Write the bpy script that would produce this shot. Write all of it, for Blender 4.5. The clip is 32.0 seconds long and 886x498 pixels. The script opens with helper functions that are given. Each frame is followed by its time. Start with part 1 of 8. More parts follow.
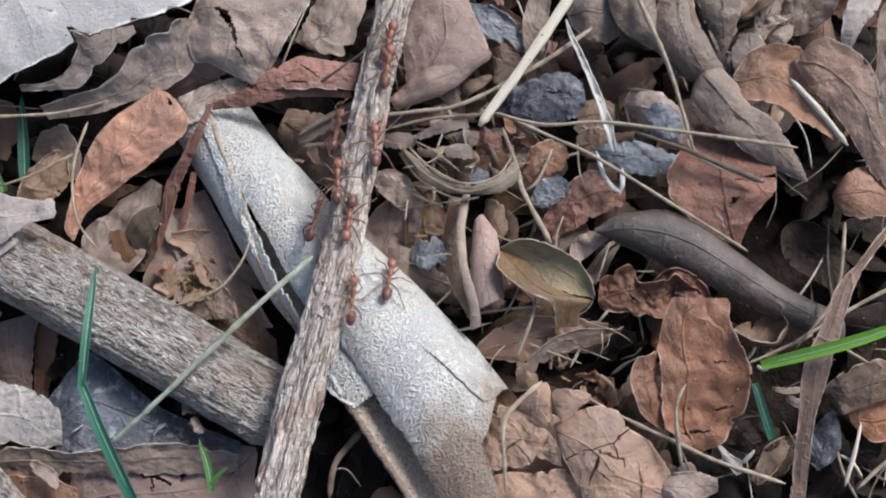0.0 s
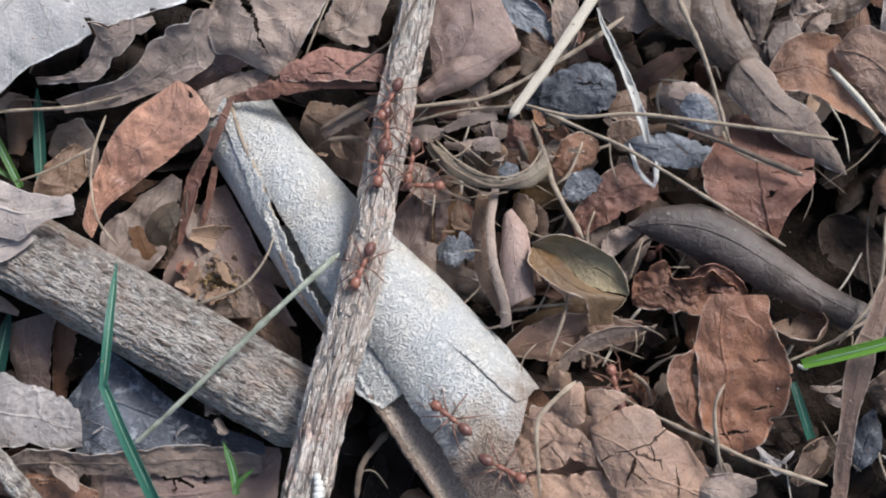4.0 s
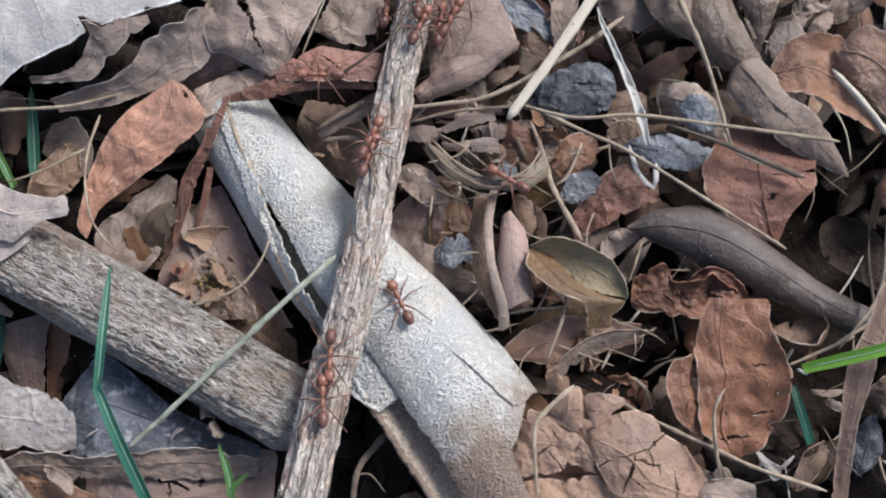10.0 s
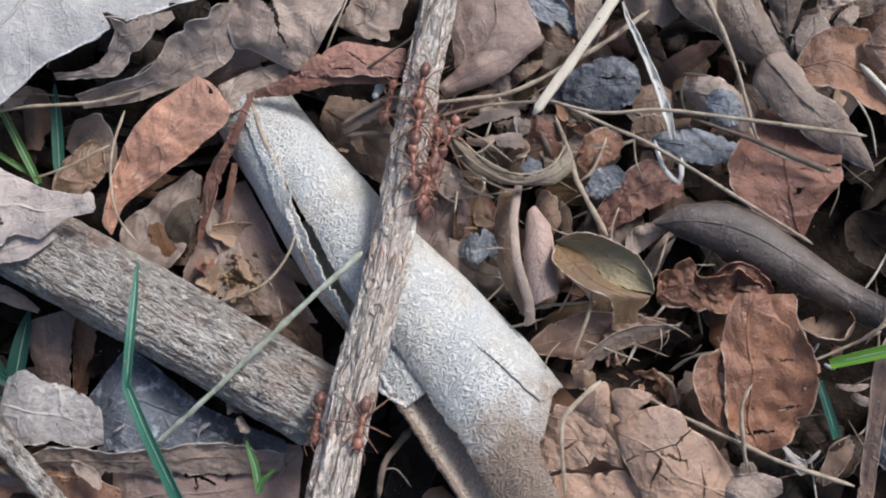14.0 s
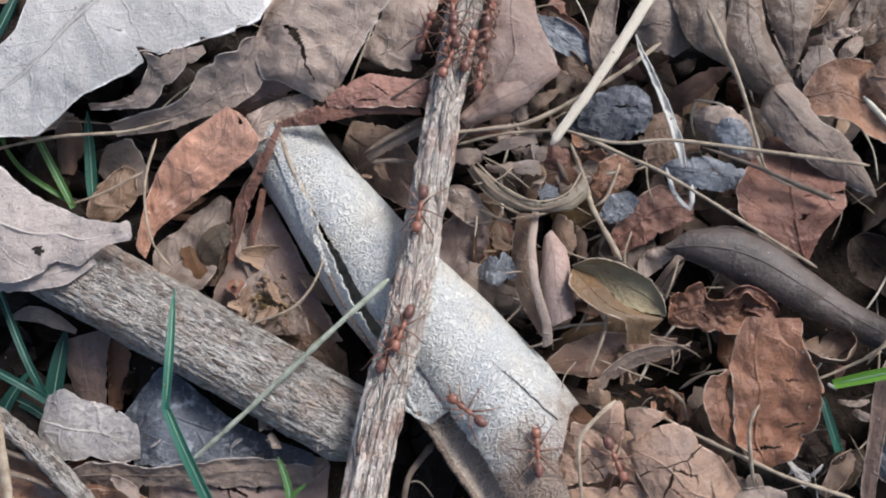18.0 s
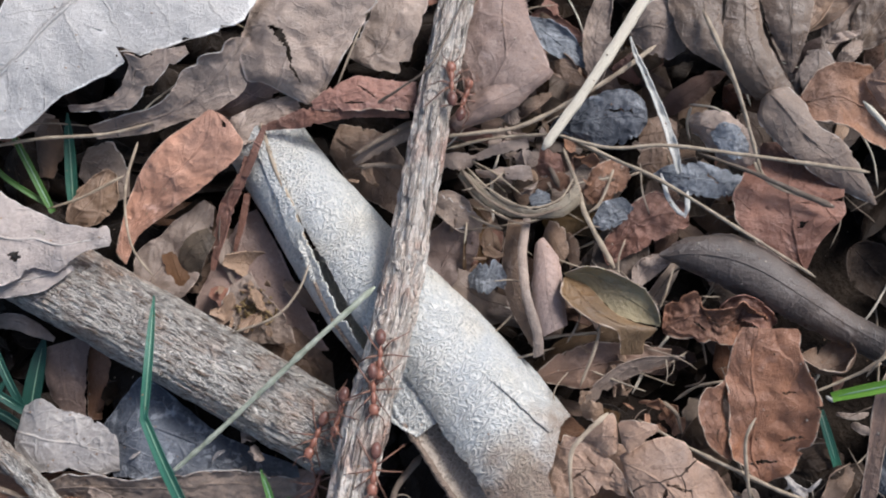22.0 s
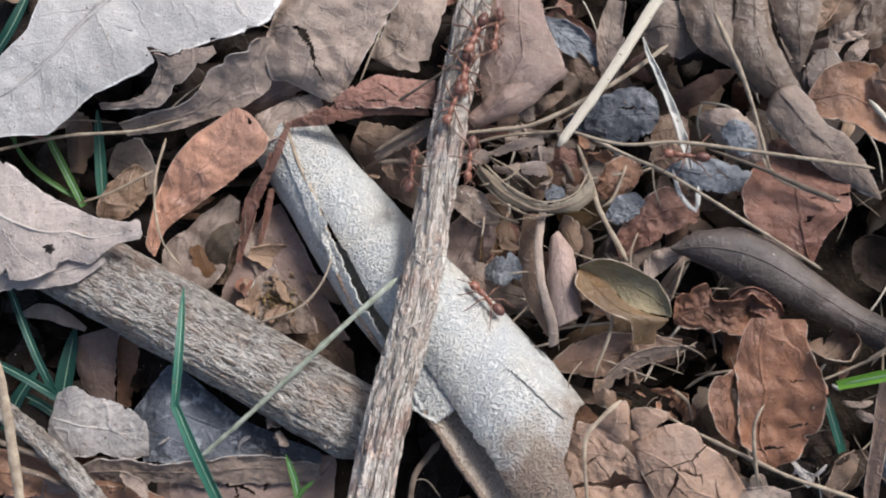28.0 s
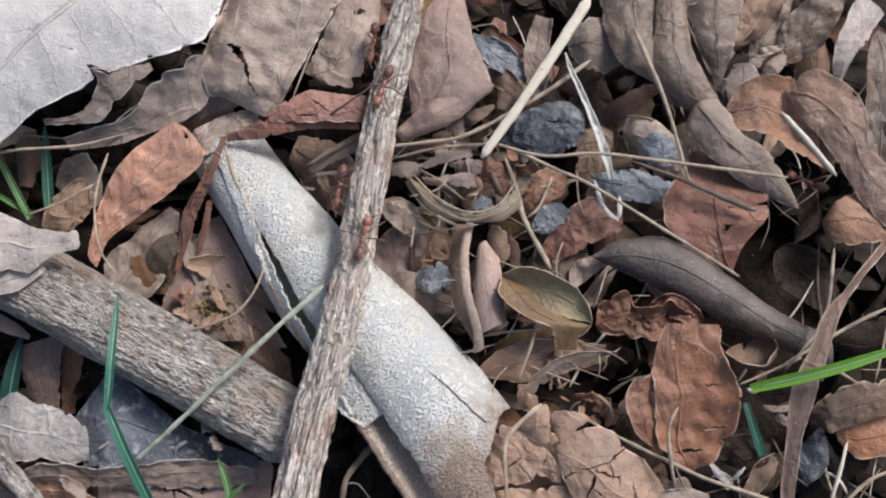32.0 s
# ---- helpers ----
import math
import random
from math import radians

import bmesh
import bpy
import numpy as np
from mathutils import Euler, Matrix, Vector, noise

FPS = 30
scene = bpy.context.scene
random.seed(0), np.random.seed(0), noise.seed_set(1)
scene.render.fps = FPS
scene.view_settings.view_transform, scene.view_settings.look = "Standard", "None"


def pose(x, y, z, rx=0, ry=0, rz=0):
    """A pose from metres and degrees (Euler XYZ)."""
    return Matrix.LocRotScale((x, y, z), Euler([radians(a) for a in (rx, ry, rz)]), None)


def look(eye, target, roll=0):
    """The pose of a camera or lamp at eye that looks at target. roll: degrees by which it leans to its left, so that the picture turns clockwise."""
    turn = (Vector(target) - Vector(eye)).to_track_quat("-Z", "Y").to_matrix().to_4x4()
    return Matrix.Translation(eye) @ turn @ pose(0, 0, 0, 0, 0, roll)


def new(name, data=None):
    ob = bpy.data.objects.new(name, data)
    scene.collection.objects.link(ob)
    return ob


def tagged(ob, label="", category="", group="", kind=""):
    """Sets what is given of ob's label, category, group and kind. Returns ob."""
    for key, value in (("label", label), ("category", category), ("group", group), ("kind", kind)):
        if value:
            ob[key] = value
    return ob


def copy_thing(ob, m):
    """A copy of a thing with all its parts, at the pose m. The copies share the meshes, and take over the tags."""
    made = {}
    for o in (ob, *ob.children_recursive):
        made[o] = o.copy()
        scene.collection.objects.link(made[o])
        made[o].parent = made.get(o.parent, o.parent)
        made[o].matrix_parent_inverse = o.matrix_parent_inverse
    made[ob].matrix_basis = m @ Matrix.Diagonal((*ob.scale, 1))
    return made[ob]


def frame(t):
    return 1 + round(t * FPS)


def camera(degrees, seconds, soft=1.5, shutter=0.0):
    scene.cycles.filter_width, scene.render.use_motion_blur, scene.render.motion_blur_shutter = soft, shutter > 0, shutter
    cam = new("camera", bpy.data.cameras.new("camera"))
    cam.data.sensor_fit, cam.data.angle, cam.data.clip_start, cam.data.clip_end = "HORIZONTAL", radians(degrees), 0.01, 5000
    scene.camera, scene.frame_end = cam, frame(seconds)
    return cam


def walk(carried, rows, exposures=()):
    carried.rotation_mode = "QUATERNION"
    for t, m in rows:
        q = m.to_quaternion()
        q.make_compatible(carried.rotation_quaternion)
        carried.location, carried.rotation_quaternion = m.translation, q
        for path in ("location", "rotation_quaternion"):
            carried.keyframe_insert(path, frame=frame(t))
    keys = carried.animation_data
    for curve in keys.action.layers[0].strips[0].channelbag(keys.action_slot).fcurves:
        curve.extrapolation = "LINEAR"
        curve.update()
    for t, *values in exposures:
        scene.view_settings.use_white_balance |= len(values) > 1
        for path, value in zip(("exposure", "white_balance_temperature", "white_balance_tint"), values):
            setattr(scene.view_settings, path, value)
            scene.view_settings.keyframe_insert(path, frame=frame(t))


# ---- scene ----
SKY_STRENGTH, SUN_STRENGTH, EXPOSURE = 0.1, 2.9, 0.32
cam = camera(49.9997, 32.0, 2.0, 0.4)
PATH = [
    (0.0, look((0.00136, -0.04234, 0.17481), (0.00137, -0.00065, 0.01000), -0.007)),
    (0.5, look((0.00161, -0.04107, 0.17425), (0.00152, 0.00089, 0.00951), -0.158)),
    (1.0, look((0.00345, -0.04022, 0.17435), (0.00296, 0.00148, 0.00955), -0.796)),
    (1.5, look((0.00362, -0.04012, 0.17424), (0.00316, 0.00216, 0.00958), -0.726)),
    (2.0, look((0.00005, -0.03930, 0.17368), (-0.00034, 0.00218, 0.00882), -0.687)),
    (2.5, look((-0.00014, -0.03922, 0.17333), (-0.00024, 0.00235, 0.00850), -0.221)),
    (3.0, look((-0.00008, -0.03831, 0.17317), (-0.00007, 0.00314, 0.00830), -0.046)),
    (3.5, look((-0.00065, -0.03813, 0.17169), (-0.00061, 0.00283, 0.00670), 0.012)),
    (4.0, look((-0.00351, -0.04035, 0.17032), (-0.00401, -0.00011, 0.00516), -0.894)),
    (4.5, look((-0.00422, -0.03983, 0.17054), (-0.00453, -0.00023, 0.00521), -0.613)),
    (6.5, look((-0.00661, -0.03886, 0.17022), (-0.00699, 0.00006, 0.00473), -0.725)),
    (7.0, look((-0.00507, -0.03949, 0.16911), (-0.00557, -0.00054, 0.00363), -0.906)),
    (7.5, look((-0.00508, -0.03957, 0.16898), (-0.00573, -0.00081, 0.00346), -1.137)),
    (8.0, look((-0.00373, -0.04026, 0.16889), (-0.00464, -0.00155, 0.00336), -1.492)),
    (8.5, look((-0.00335, -0.04043, 0.16888), (-0.00398, -0.00149, 0.00340), -1.031)),
    (9.0, look((-0.00258, -0.03922, 0.16920), (-0.00337, -0.00062, 0.00364), -1.304)),
    (9.5, look((-0.00321, -0.03829, 0.16974), (-0.00368, -0.00022, 0.00405), -0.855)),
    (10.0, look((-0.00302, -0.03813, 0.16911), (-0.00355, 0.00070, 0.00360), -0.841)),
    (10.5, look((-0.00217, -0.03711, 0.16959), (-0.00263, 0.00140, 0.00401), -0.780)),
    (11.0, look((-0.00219, -0.03810, 0.17003), (-0.00297, 0.00084, 0.00455), -1.259)),
    (11.5, look((-0.00125, -0.03766, 0.17048), (-0.00232, 0.00118, 0.00499), -1.679)),
    (12.0, look((-0.00391, -0.03724, 0.17106), (-0.00555, 0.00100, 0.00542), -2.579)),
    (12.5, look((-0.00226, -0.03687, 0.17042), (-0.00414, 0.00221, 0.00499), -2.861)),
    (13.0, look((-0.00337, -0.03649, 0.16950), (-0.00506, 0.00196, 0.00391), -2.661)),
    (13.5, look((-0.00673, -0.03544, 0.16970), (-0.00775, 0.00140, 0.00374), -1.760)),
    (14.0, look((-0.00681, -0.03693, 0.16952), (-0.00822, -0.00006, 0.00357), -2.351)),
    (14.5, look((-0.00659, -0.03657, 0.17018), (-0.00809, 0.00041, 0.00426), -2.539)),
    (16.5, look((-0.00034, -0.03495, 0.17519), (-0.00212, 0.00168, 0.00919), -3.028)),
    (17.0, look((-0.00317, -0.03559, 0.17816), (-0.00459, -0.00044, 0.01184), -2.636)),
    (17.5, look((-0.00915, -0.03001, 0.18012), (-0.00955, 0.00300, 0.01336), -0.945)),
    (18.0, look((-0.01155, -0.02973, 0.17929), (-0.01227, 0.00307, 0.01249), -1.610)),
    (18.5, look((-0.01031, -0.02959, 0.17977), (-0.01102, 0.00354, 0.01304), -1.526)),
    (19.0, look((-0.01221, -0.02957, 0.17955), (-0.01223, 0.00266, 0.01264), -0.363)),
    (19.5, look((-0.01315, -0.02930, 0.17887), (-0.01335, 0.00283, 0.01194), -0.656)),
    (20.0, look((-0.01392, -0.02894, 0.17731), (-0.01406, 0.00342, 0.01042), -0.564)),
    (20.5, look((-0.01340, -0.02825, 0.17502), (-0.01364, 0.00433, 0.00817), -0.719)),
    (21.0, look((-0.01241, -0.02809, 0.17386), (-0.01261, 0.00540, 0.00719), -0.530)),
    (21.5, look((-0.01143, -0.02742, 0.17468), (-0.01169, 0.00571, 0.00794), -0.682)),
    (22.0, look((-0.01000, -0.02815, 0.17458), (-0.01015, 0.00530, 0.00790), -0.409)),
    (22.5, look((-0.00957, -0.02762, 0.17522), (-0.00986, 0.00562, 0.00850), -0.635)),
    (23.0, look((-0.01089, -0.02905, 0.17592), (-0.01124, 0.00422, 0.00921), -0.726)),
    (23.5, look((-0.00935, -0.02928, 0.17666), (-0.00981, 0.00453, 0.01006), -0.923)),
    (24.0, look((-0.00838, -0.02837, 0.17693), (-0.00887, 0.00562, 0.01036), -0.908)),
    (24.5, look((-0.00996, -0.02698, 0.17722), (-0.01003, 0.00605, 0.01046), -0.190)),
    (25.0, look((-0.01087, -0.02737, 0.17757), (-0.01125, 0.00511, 0.01071), -0.739)),
    (25.5, look((-0.01059, -0.02784, 0.17767), (-0.01087, 0.00481, 0.01083), -0.644)),
    (27.5, look((-0.01256, -0.02875, 0.18072), (-0.01324, 0.00378, 0.01386), -1.319)),
    (28.0, look((-0.01257, -0.02967, 0.18070), (-0.01365, 0.00284, 0.01384), -1.963)),
    (28.5, look((-0.01036, -0.03058, 0.18147), (-0.01127, 0.00281, 0.01479), -1.493)),
    (29.0, look((-0.01607, -0.03245, 0.18374), (-0.01661, -0.00092, 0.01669), -1.089)),
    (29.5, look((-0.01886, -0.03197, 0.18174), (-0.01986, 0.00058, 0.01489), -1.817)),
    (30.0, look((-0.01526, -0.02812, 0.17990), (-0.01617, 0.00371, 0.01291), -1.532)),
    (30.5, look((-0.01076, -0.03002, 0.17917), (-0.01231, 0.00399, 0.01261), -2.657)),
    (31.0, look((-0.00755, -0.02791, 0.18450), (-0.00913, 0.00467, 0.01766), -2.928)),
    (31.5, look((-0.00204, -0.03210, 0.18604), (-0.00454, 0.00241, 0.01960), -4.290)),
    (32.0, look((0.00364, -0.03361, 0.18557), (0.00082, 0.00298, 0.01958), -4.603)),
]
walk(cam, PATH, [(0.0, EXPOSURE, 6030, 10), (23.0, EXPOSURE, 6060, 10), (25.0, EXPOSURE, 6110, 10), (28.0, EXPOSURE, 6190, 10), (32.0, EXPOSURE, 6200, 10)])
# ---- world, light ----
MM = 0.001
UP = np.array((0.0, -0.12, 1.0))

world = bpy.data.worlds.new("sky")
scene.world = world
world.use_nodes = True
sky = world.node_tree.nodes.new("ShaderNodeTexSky")
sky.sky_type = "NISHITA"
sky.sun_disc = False
sky.sun_elevation = radians(48.7)
sky.sun_rotation = radians(47.9)
sky.air_density, sky.dust_density, sky.ozone_density = 1.0, 3.0, 1.0
back = world.node_tree.nodes["Background"]
back.inputs["Strength"].default_value = SKY_STRENGTH
world.node_tree.links.new(sky.outputs["Color"], back.inputs["Color"])
sun_data = bpy.data.lights.new("sun", "SUN")
sun_data.energy, sun_data.angle, sun_data.color = SUN_STRENGTH, radians(19), (1.0, 0.98, 0.955)
sun = new("sun", sun_data)
sun.matrix_world = look((0.62, 0.56, 0.95), (0, 0, 0))

# ---- materials ----


class Nodes:
    """A node material with short ways to add and join nodes."""

    def __init__(self, name):
        self.mat = bpy.data.materials.new(name)
        self.mat.use_nodes = True
        self.tree = self.mat.node_tree
        self.bsdf = self.tree.nodes["Principled BSDF"]

    def add(self, kind):
        return self.tree.nodes.new("ShaderNode" + kind)

    def put(self, socket, value):
        if isinstance(value, bpy.types.NodeSocket):
            self.tree.links.new(value, socket)
        elif isinstance(value, tuple) and len(value) == 3 and socket.type == "RGBA":
            socket.default_value = (*value, 1)
        else:
            socket.default_value = value

    def math(self, op, a, b=0.0, c=0.0, clamp=False):
        node = self.add("Math")
        node.operation, node.use_clamp = op, clamp
        for n, v in enumerate((a, b, c)):
            self.put(node.inputs[n], v)
        return node.outputs[0]

    def vec(self, op, a, b=(1, 1, 1)):
        node = self.add("VectorMath")
        node.operation = op
        self.put(node.inputs[0], a)
        self.put(node.inputs[1], b)
        return node.outputs[0]

    def noise(self, vector, scale, detail=4.0, rough=0.6):
        node = self.add("TexNoise")
        self.put(node.inputs["Vector"], vector)
        for key, v in (("Scale", scale), ("Detail", detail), ("Roughness", rough)):
            node.inputs[key].default_value = v
        return node.outputs["Fac"]

    def cells(self, vector, scale, feature="DISTANCE_TO_EDGE", out="Distance"):
        node = self.add("TexVoronoi")
        node.feature = feature
        self.put(node.inputs["Vector"], vector)
        node.inputs["Scale"].default_value = scale
        return node.outputs[out]

    def span(self, value, lo, hi, a=0.0, b=1.0):
        node = self.add("MapRange")
        self.put(node.inputs["Value"], value)
        for key, v in (("From Min", lo), ("From Max", hi), ("To Min", a), ("To Max", b)):
            self.put(node.inputs[key], v)
        return node.outputs["Result"]

    def mix(self, fac, a, b, blend="MIX"):
        node = self.add("MixRGB")
        node.blend_type = blend
        self.put(node.inputs["Fac"], fac)
        self.put(node.inputs["Color1"], a)
        self.put(node.inputs["Color2"], b)
        return node.outputs["Color"]

    def bump(self, height, strength, distance):
        node = self.add("Bump")
        node.inputs["Strength"].default_value = strength
        node.inputs["Distance"].default_value = distance
        self.put(node.inputs["Height"], height)
        self.put(self.bsdf.inputs["Normal"], node.outputs["Normal"])

    def finish(self, color, rough=0.7, specular=0.3):
        self.put(self.bsdf.inputs["Base Color"], color)
        self.put(self.bsdf.inputs["Roughness"], rough)
        self.put(self.bsdf.inputs["Specular IOR Level"], specular)
        return self.mat


def muted(c, k=0.04):
    """A colour drawn towards its own grey."""
    g = 0.3 * c[0] + 0.5 * c[1] + 0.2 * c[2]
    return tuple(v + (g - v) * k for v in c)


def leaf_material(name, light, dark, vein, veins=9.0, slant=3.0, relief=1.0, spots=0.35, net=650.0, rough=0.6, vary=0.0, cracks=0.0, lines=0.3, web=0.05, wrinkled=1.0, flecks=0.35, mould=0.0, gloss=0.5):
    """Dry leaf: blotched colour, midrib and slanting side veins by UV, fine wrinkles, specks, scuffs and a pale rim."""
    n = Nodes(name)
    warm = light[0] > 1.25 * light[2]
    light, dark = (tuple(v * (0.88 if warm else 1.0) for v in muted(c, -0.04 if warm else 0.0)) for c in (light, dark))
    co = n.add("TexCoord")
    ob, uv = co.outputs["Object"], co.outputs["UV"]
    split = n.add("SeparateXYZ")
    n.put(split.inputs[0], uv)
    u, v = split.outputs[0], split.outputs[1]
    warp = n.noise(ob, 260.0, 2.0)
    side = n.math("ABSOLUTE", n.math("SUBTRACT", v, 0.5))
    phase = n.math("ADD", n.math("SUBTRACT", n.math("MULTIPLY", u, veins), n.math("MULTIPLY", side, slant * 2)), n.math("MULTIPLY", warp, 0.3))
    line = n.math("ABSOLUTE", n.math("SUBTRACT", n.math("FRACT", phase), 0.5))
    faint = n.span(n.noise(ob, 150.0, 3.0), 0.4, 0.62)
    rib = n.math("MULTIPLY", n.span(line, 0.0, 0.045, 1.0, 0.0), faint)
    mid = n.span(side, 0.006, 0.02, 1.0, 0.0)
    ribs = n.math("MAXIMUM", n.math("MULTIPLY", rib, 0.7), mid)
    netted = n.math("MULTIPLY", n.span(n.cells(ob, net), 0.0, 0.07, 1.0, 0.0), faint)
    blot = n.span(n.noise(ob, 95.0, 5.0, 0.65), 0.33, 0.68)
    cloud = n.span(n.noise(ob, 38.0, 4.0, 0.6), 0.38, 0.64)
    grain = n.noise(ob, 1500.0, 4.0, 0.7)
    wrinkle = n.noise(ob, 330.0, 6.0, 0.62)
    bent = n.vec("ADD", ob, n.vec("MULTIPLY", n.noise(ob, 120.0, 2.0), (0.006, 0.006, 0.006)))
    folds = n.span(n.cells(bent, 105.0), 0.0, 0.05, 1.0, 0.0)
    folds = n.math("MULTIPLY", folds, n.span(n.noise(ob, 90.0, 2.0), 0.42, 0.56))
    col = n.mix(blot, light, dark)
    col = n.mix(n.math("MULTIPLY", cloud, 0.68), col, tuple(c * 0.62 for c in muted(dark, 0.35)))
    col = n.mix(n.math("MULTIPLY", ribs, lines * 0.7), col, vein)
    col = n.mix(n.math("MULTIPLY", netted, web), col, vein)
    col = n.mix(n.math("MULTIPLY", folds, 0.16 * wrinkled), col, tuple(min(1, c * 1.35 + 0.03) for c in muted(light, 0.3)))
    speck = n.span(n.noise(ob, 420.0, 6.0, 0.75), 0.62, 0.7)
    col = n.mix(n.math("MULTIPLY", speck, spots), col, tuple(c * 0.3 for c in dark))
    pale = n.span(n.noise(ob, 230.0, 5.0, 0.7), 0.58, 0.74)
    col = n.mix(n.math("MULTIPLY", pale, flecks), col, tuple(min(1, c * 1.5 + 0.04) for c in muted(light, 0.4)))
    if mould:
        bloom = n.math("MULTIPLY", n.span(n.noise(ob, 330.0, 6.0, 0.72), 0.52, 0.58), n.span(n.noise(ob, 110.0, 3.0), 0.42, 0.55))
        col = n.mix(n.math("MULTIPLY", bloom, mould * 0.8), col, (0.48, 0.49, 0.505))
    scuff = n.span(n.noise(n.vec("MULTIPLY", ob, (1.0, 2.4, 1.0)), 900.0, 5.0, 0.75), 0.63, 0.7)
    col = n.mix(n.math("MULTIPLY", scuff, 0.3), col, tuple(min(1, c * 1.7 + 0.05) for c in muted(light, 0.5)))
    rim = n.span(n.math("ADD", side, n.math("MULTIPLY", n.math("SUBTRACT", grain, 0.5), 0.02)), 0.482, 0.494)
    rim = n.math("MULTIPLY", rim, n.span(n.noise(ob, 210.0, 3.0), 0.4, 0.6, 0.15, 0.8))
    col = n.mix(rim, col, tuple(min(1, c * 1.5 + 0.06) for c in light))
    col = n.mix(0.42, col, n.mix(grain, (0.2, 0.2, 0.2), (0.82, 0.8, 0.78)), "OVERLAY")
    dots = n.cells(n.vec("ADD", ob, n.vec("MULTIPLY", grain, (0.0005, 0.0005, 0.0005))), 1300.0, "F1")
    pore = n.math("MULTIPLY", n.span(dots, 0.12, 0.3, 1.0, 0.0), n.span(n.noise(ob, 130.0, 3.0), 0.42, 0.6))
    col = n.mix(n.math("MULTIPLY", pore, 0.3), col, tuple(c * 0.35 for c in dark))
    high = n.math("ADD", n.math("MULTIPLY", ribs, 0.4 * relief), n.math("MULTIPLY", netted, 0.12 * relief))
    high = n.math("ADD", high, n.math("MULTIPLY", wrinkle, 0.36 * wrinkled))
    high = n.math("ADD", high, n.math("MULTIPLY", folds, 0.3 * wrinkled))
    high = n.math("ADD", high, n.math("MULTIPLY", n.noise(bent, 150.0, 3.0, 0.5), 0.85 * (0.05 + wrinkled)))
    high = n.math("ADD", high, n.math("MULTIPLY", grain, 0.34))
    high = n.math("SUBTRACT", high, n.math("MULTIPLY", pore, 0.12))
    if cracks:
        gap = n.span(n.cells(n.vec("ADD", ob, n.vec("MULTIPLY", n.noise(ob, 200.0, 2.0), (0.004, 0.004, 0.004))), cracks), 0.0, 0.007, 1.0, 0.0)
        gap = n.math("MULTIPLY", gap, n.span(n.noise(ob, 70.0, 2.0), 0.57, 0.61))
        col = n.mix(gap, col, tuple(c * 0.12 for c in dark))
        high = n.math("SUBTRACT", high, n.math("MULTIPLY", gap, 1.5))
    if vary:
        info = n.add("ObjectInfo").outputs["Random"]
        hue = n.add("HueSaturation")
        n.put(hue.inputs["Color"], col)
        n.put(hue.inputs["Hue"], n.span(info, 0, 1, 0.5 - 0.018 * vary, 0.5 + 0.018 * vary))
        n.put(hue.inputs["Saturation"], n.span(n.math("FRACT", n.math("MULTIPLY", info, 7.3)), 0, 1, 1 - 0.3 * vary, 1 + 0.3 * vary))
        n.put(hue.inputs["Value"], n.span(n.math("FRACT", n.math("MULTIPLY", info, 13.7)), 0, 1, 1 - 0.45 * vary, 1 + 0.35 * vary))
        col = hue.outputs["Color"]
    n.bump(high, 0.8, 0.0009)
    return n.finish(col, n.span(wrinkle, 0.35, 0.65, rough - 0.2, rough + 0.1), gloss)


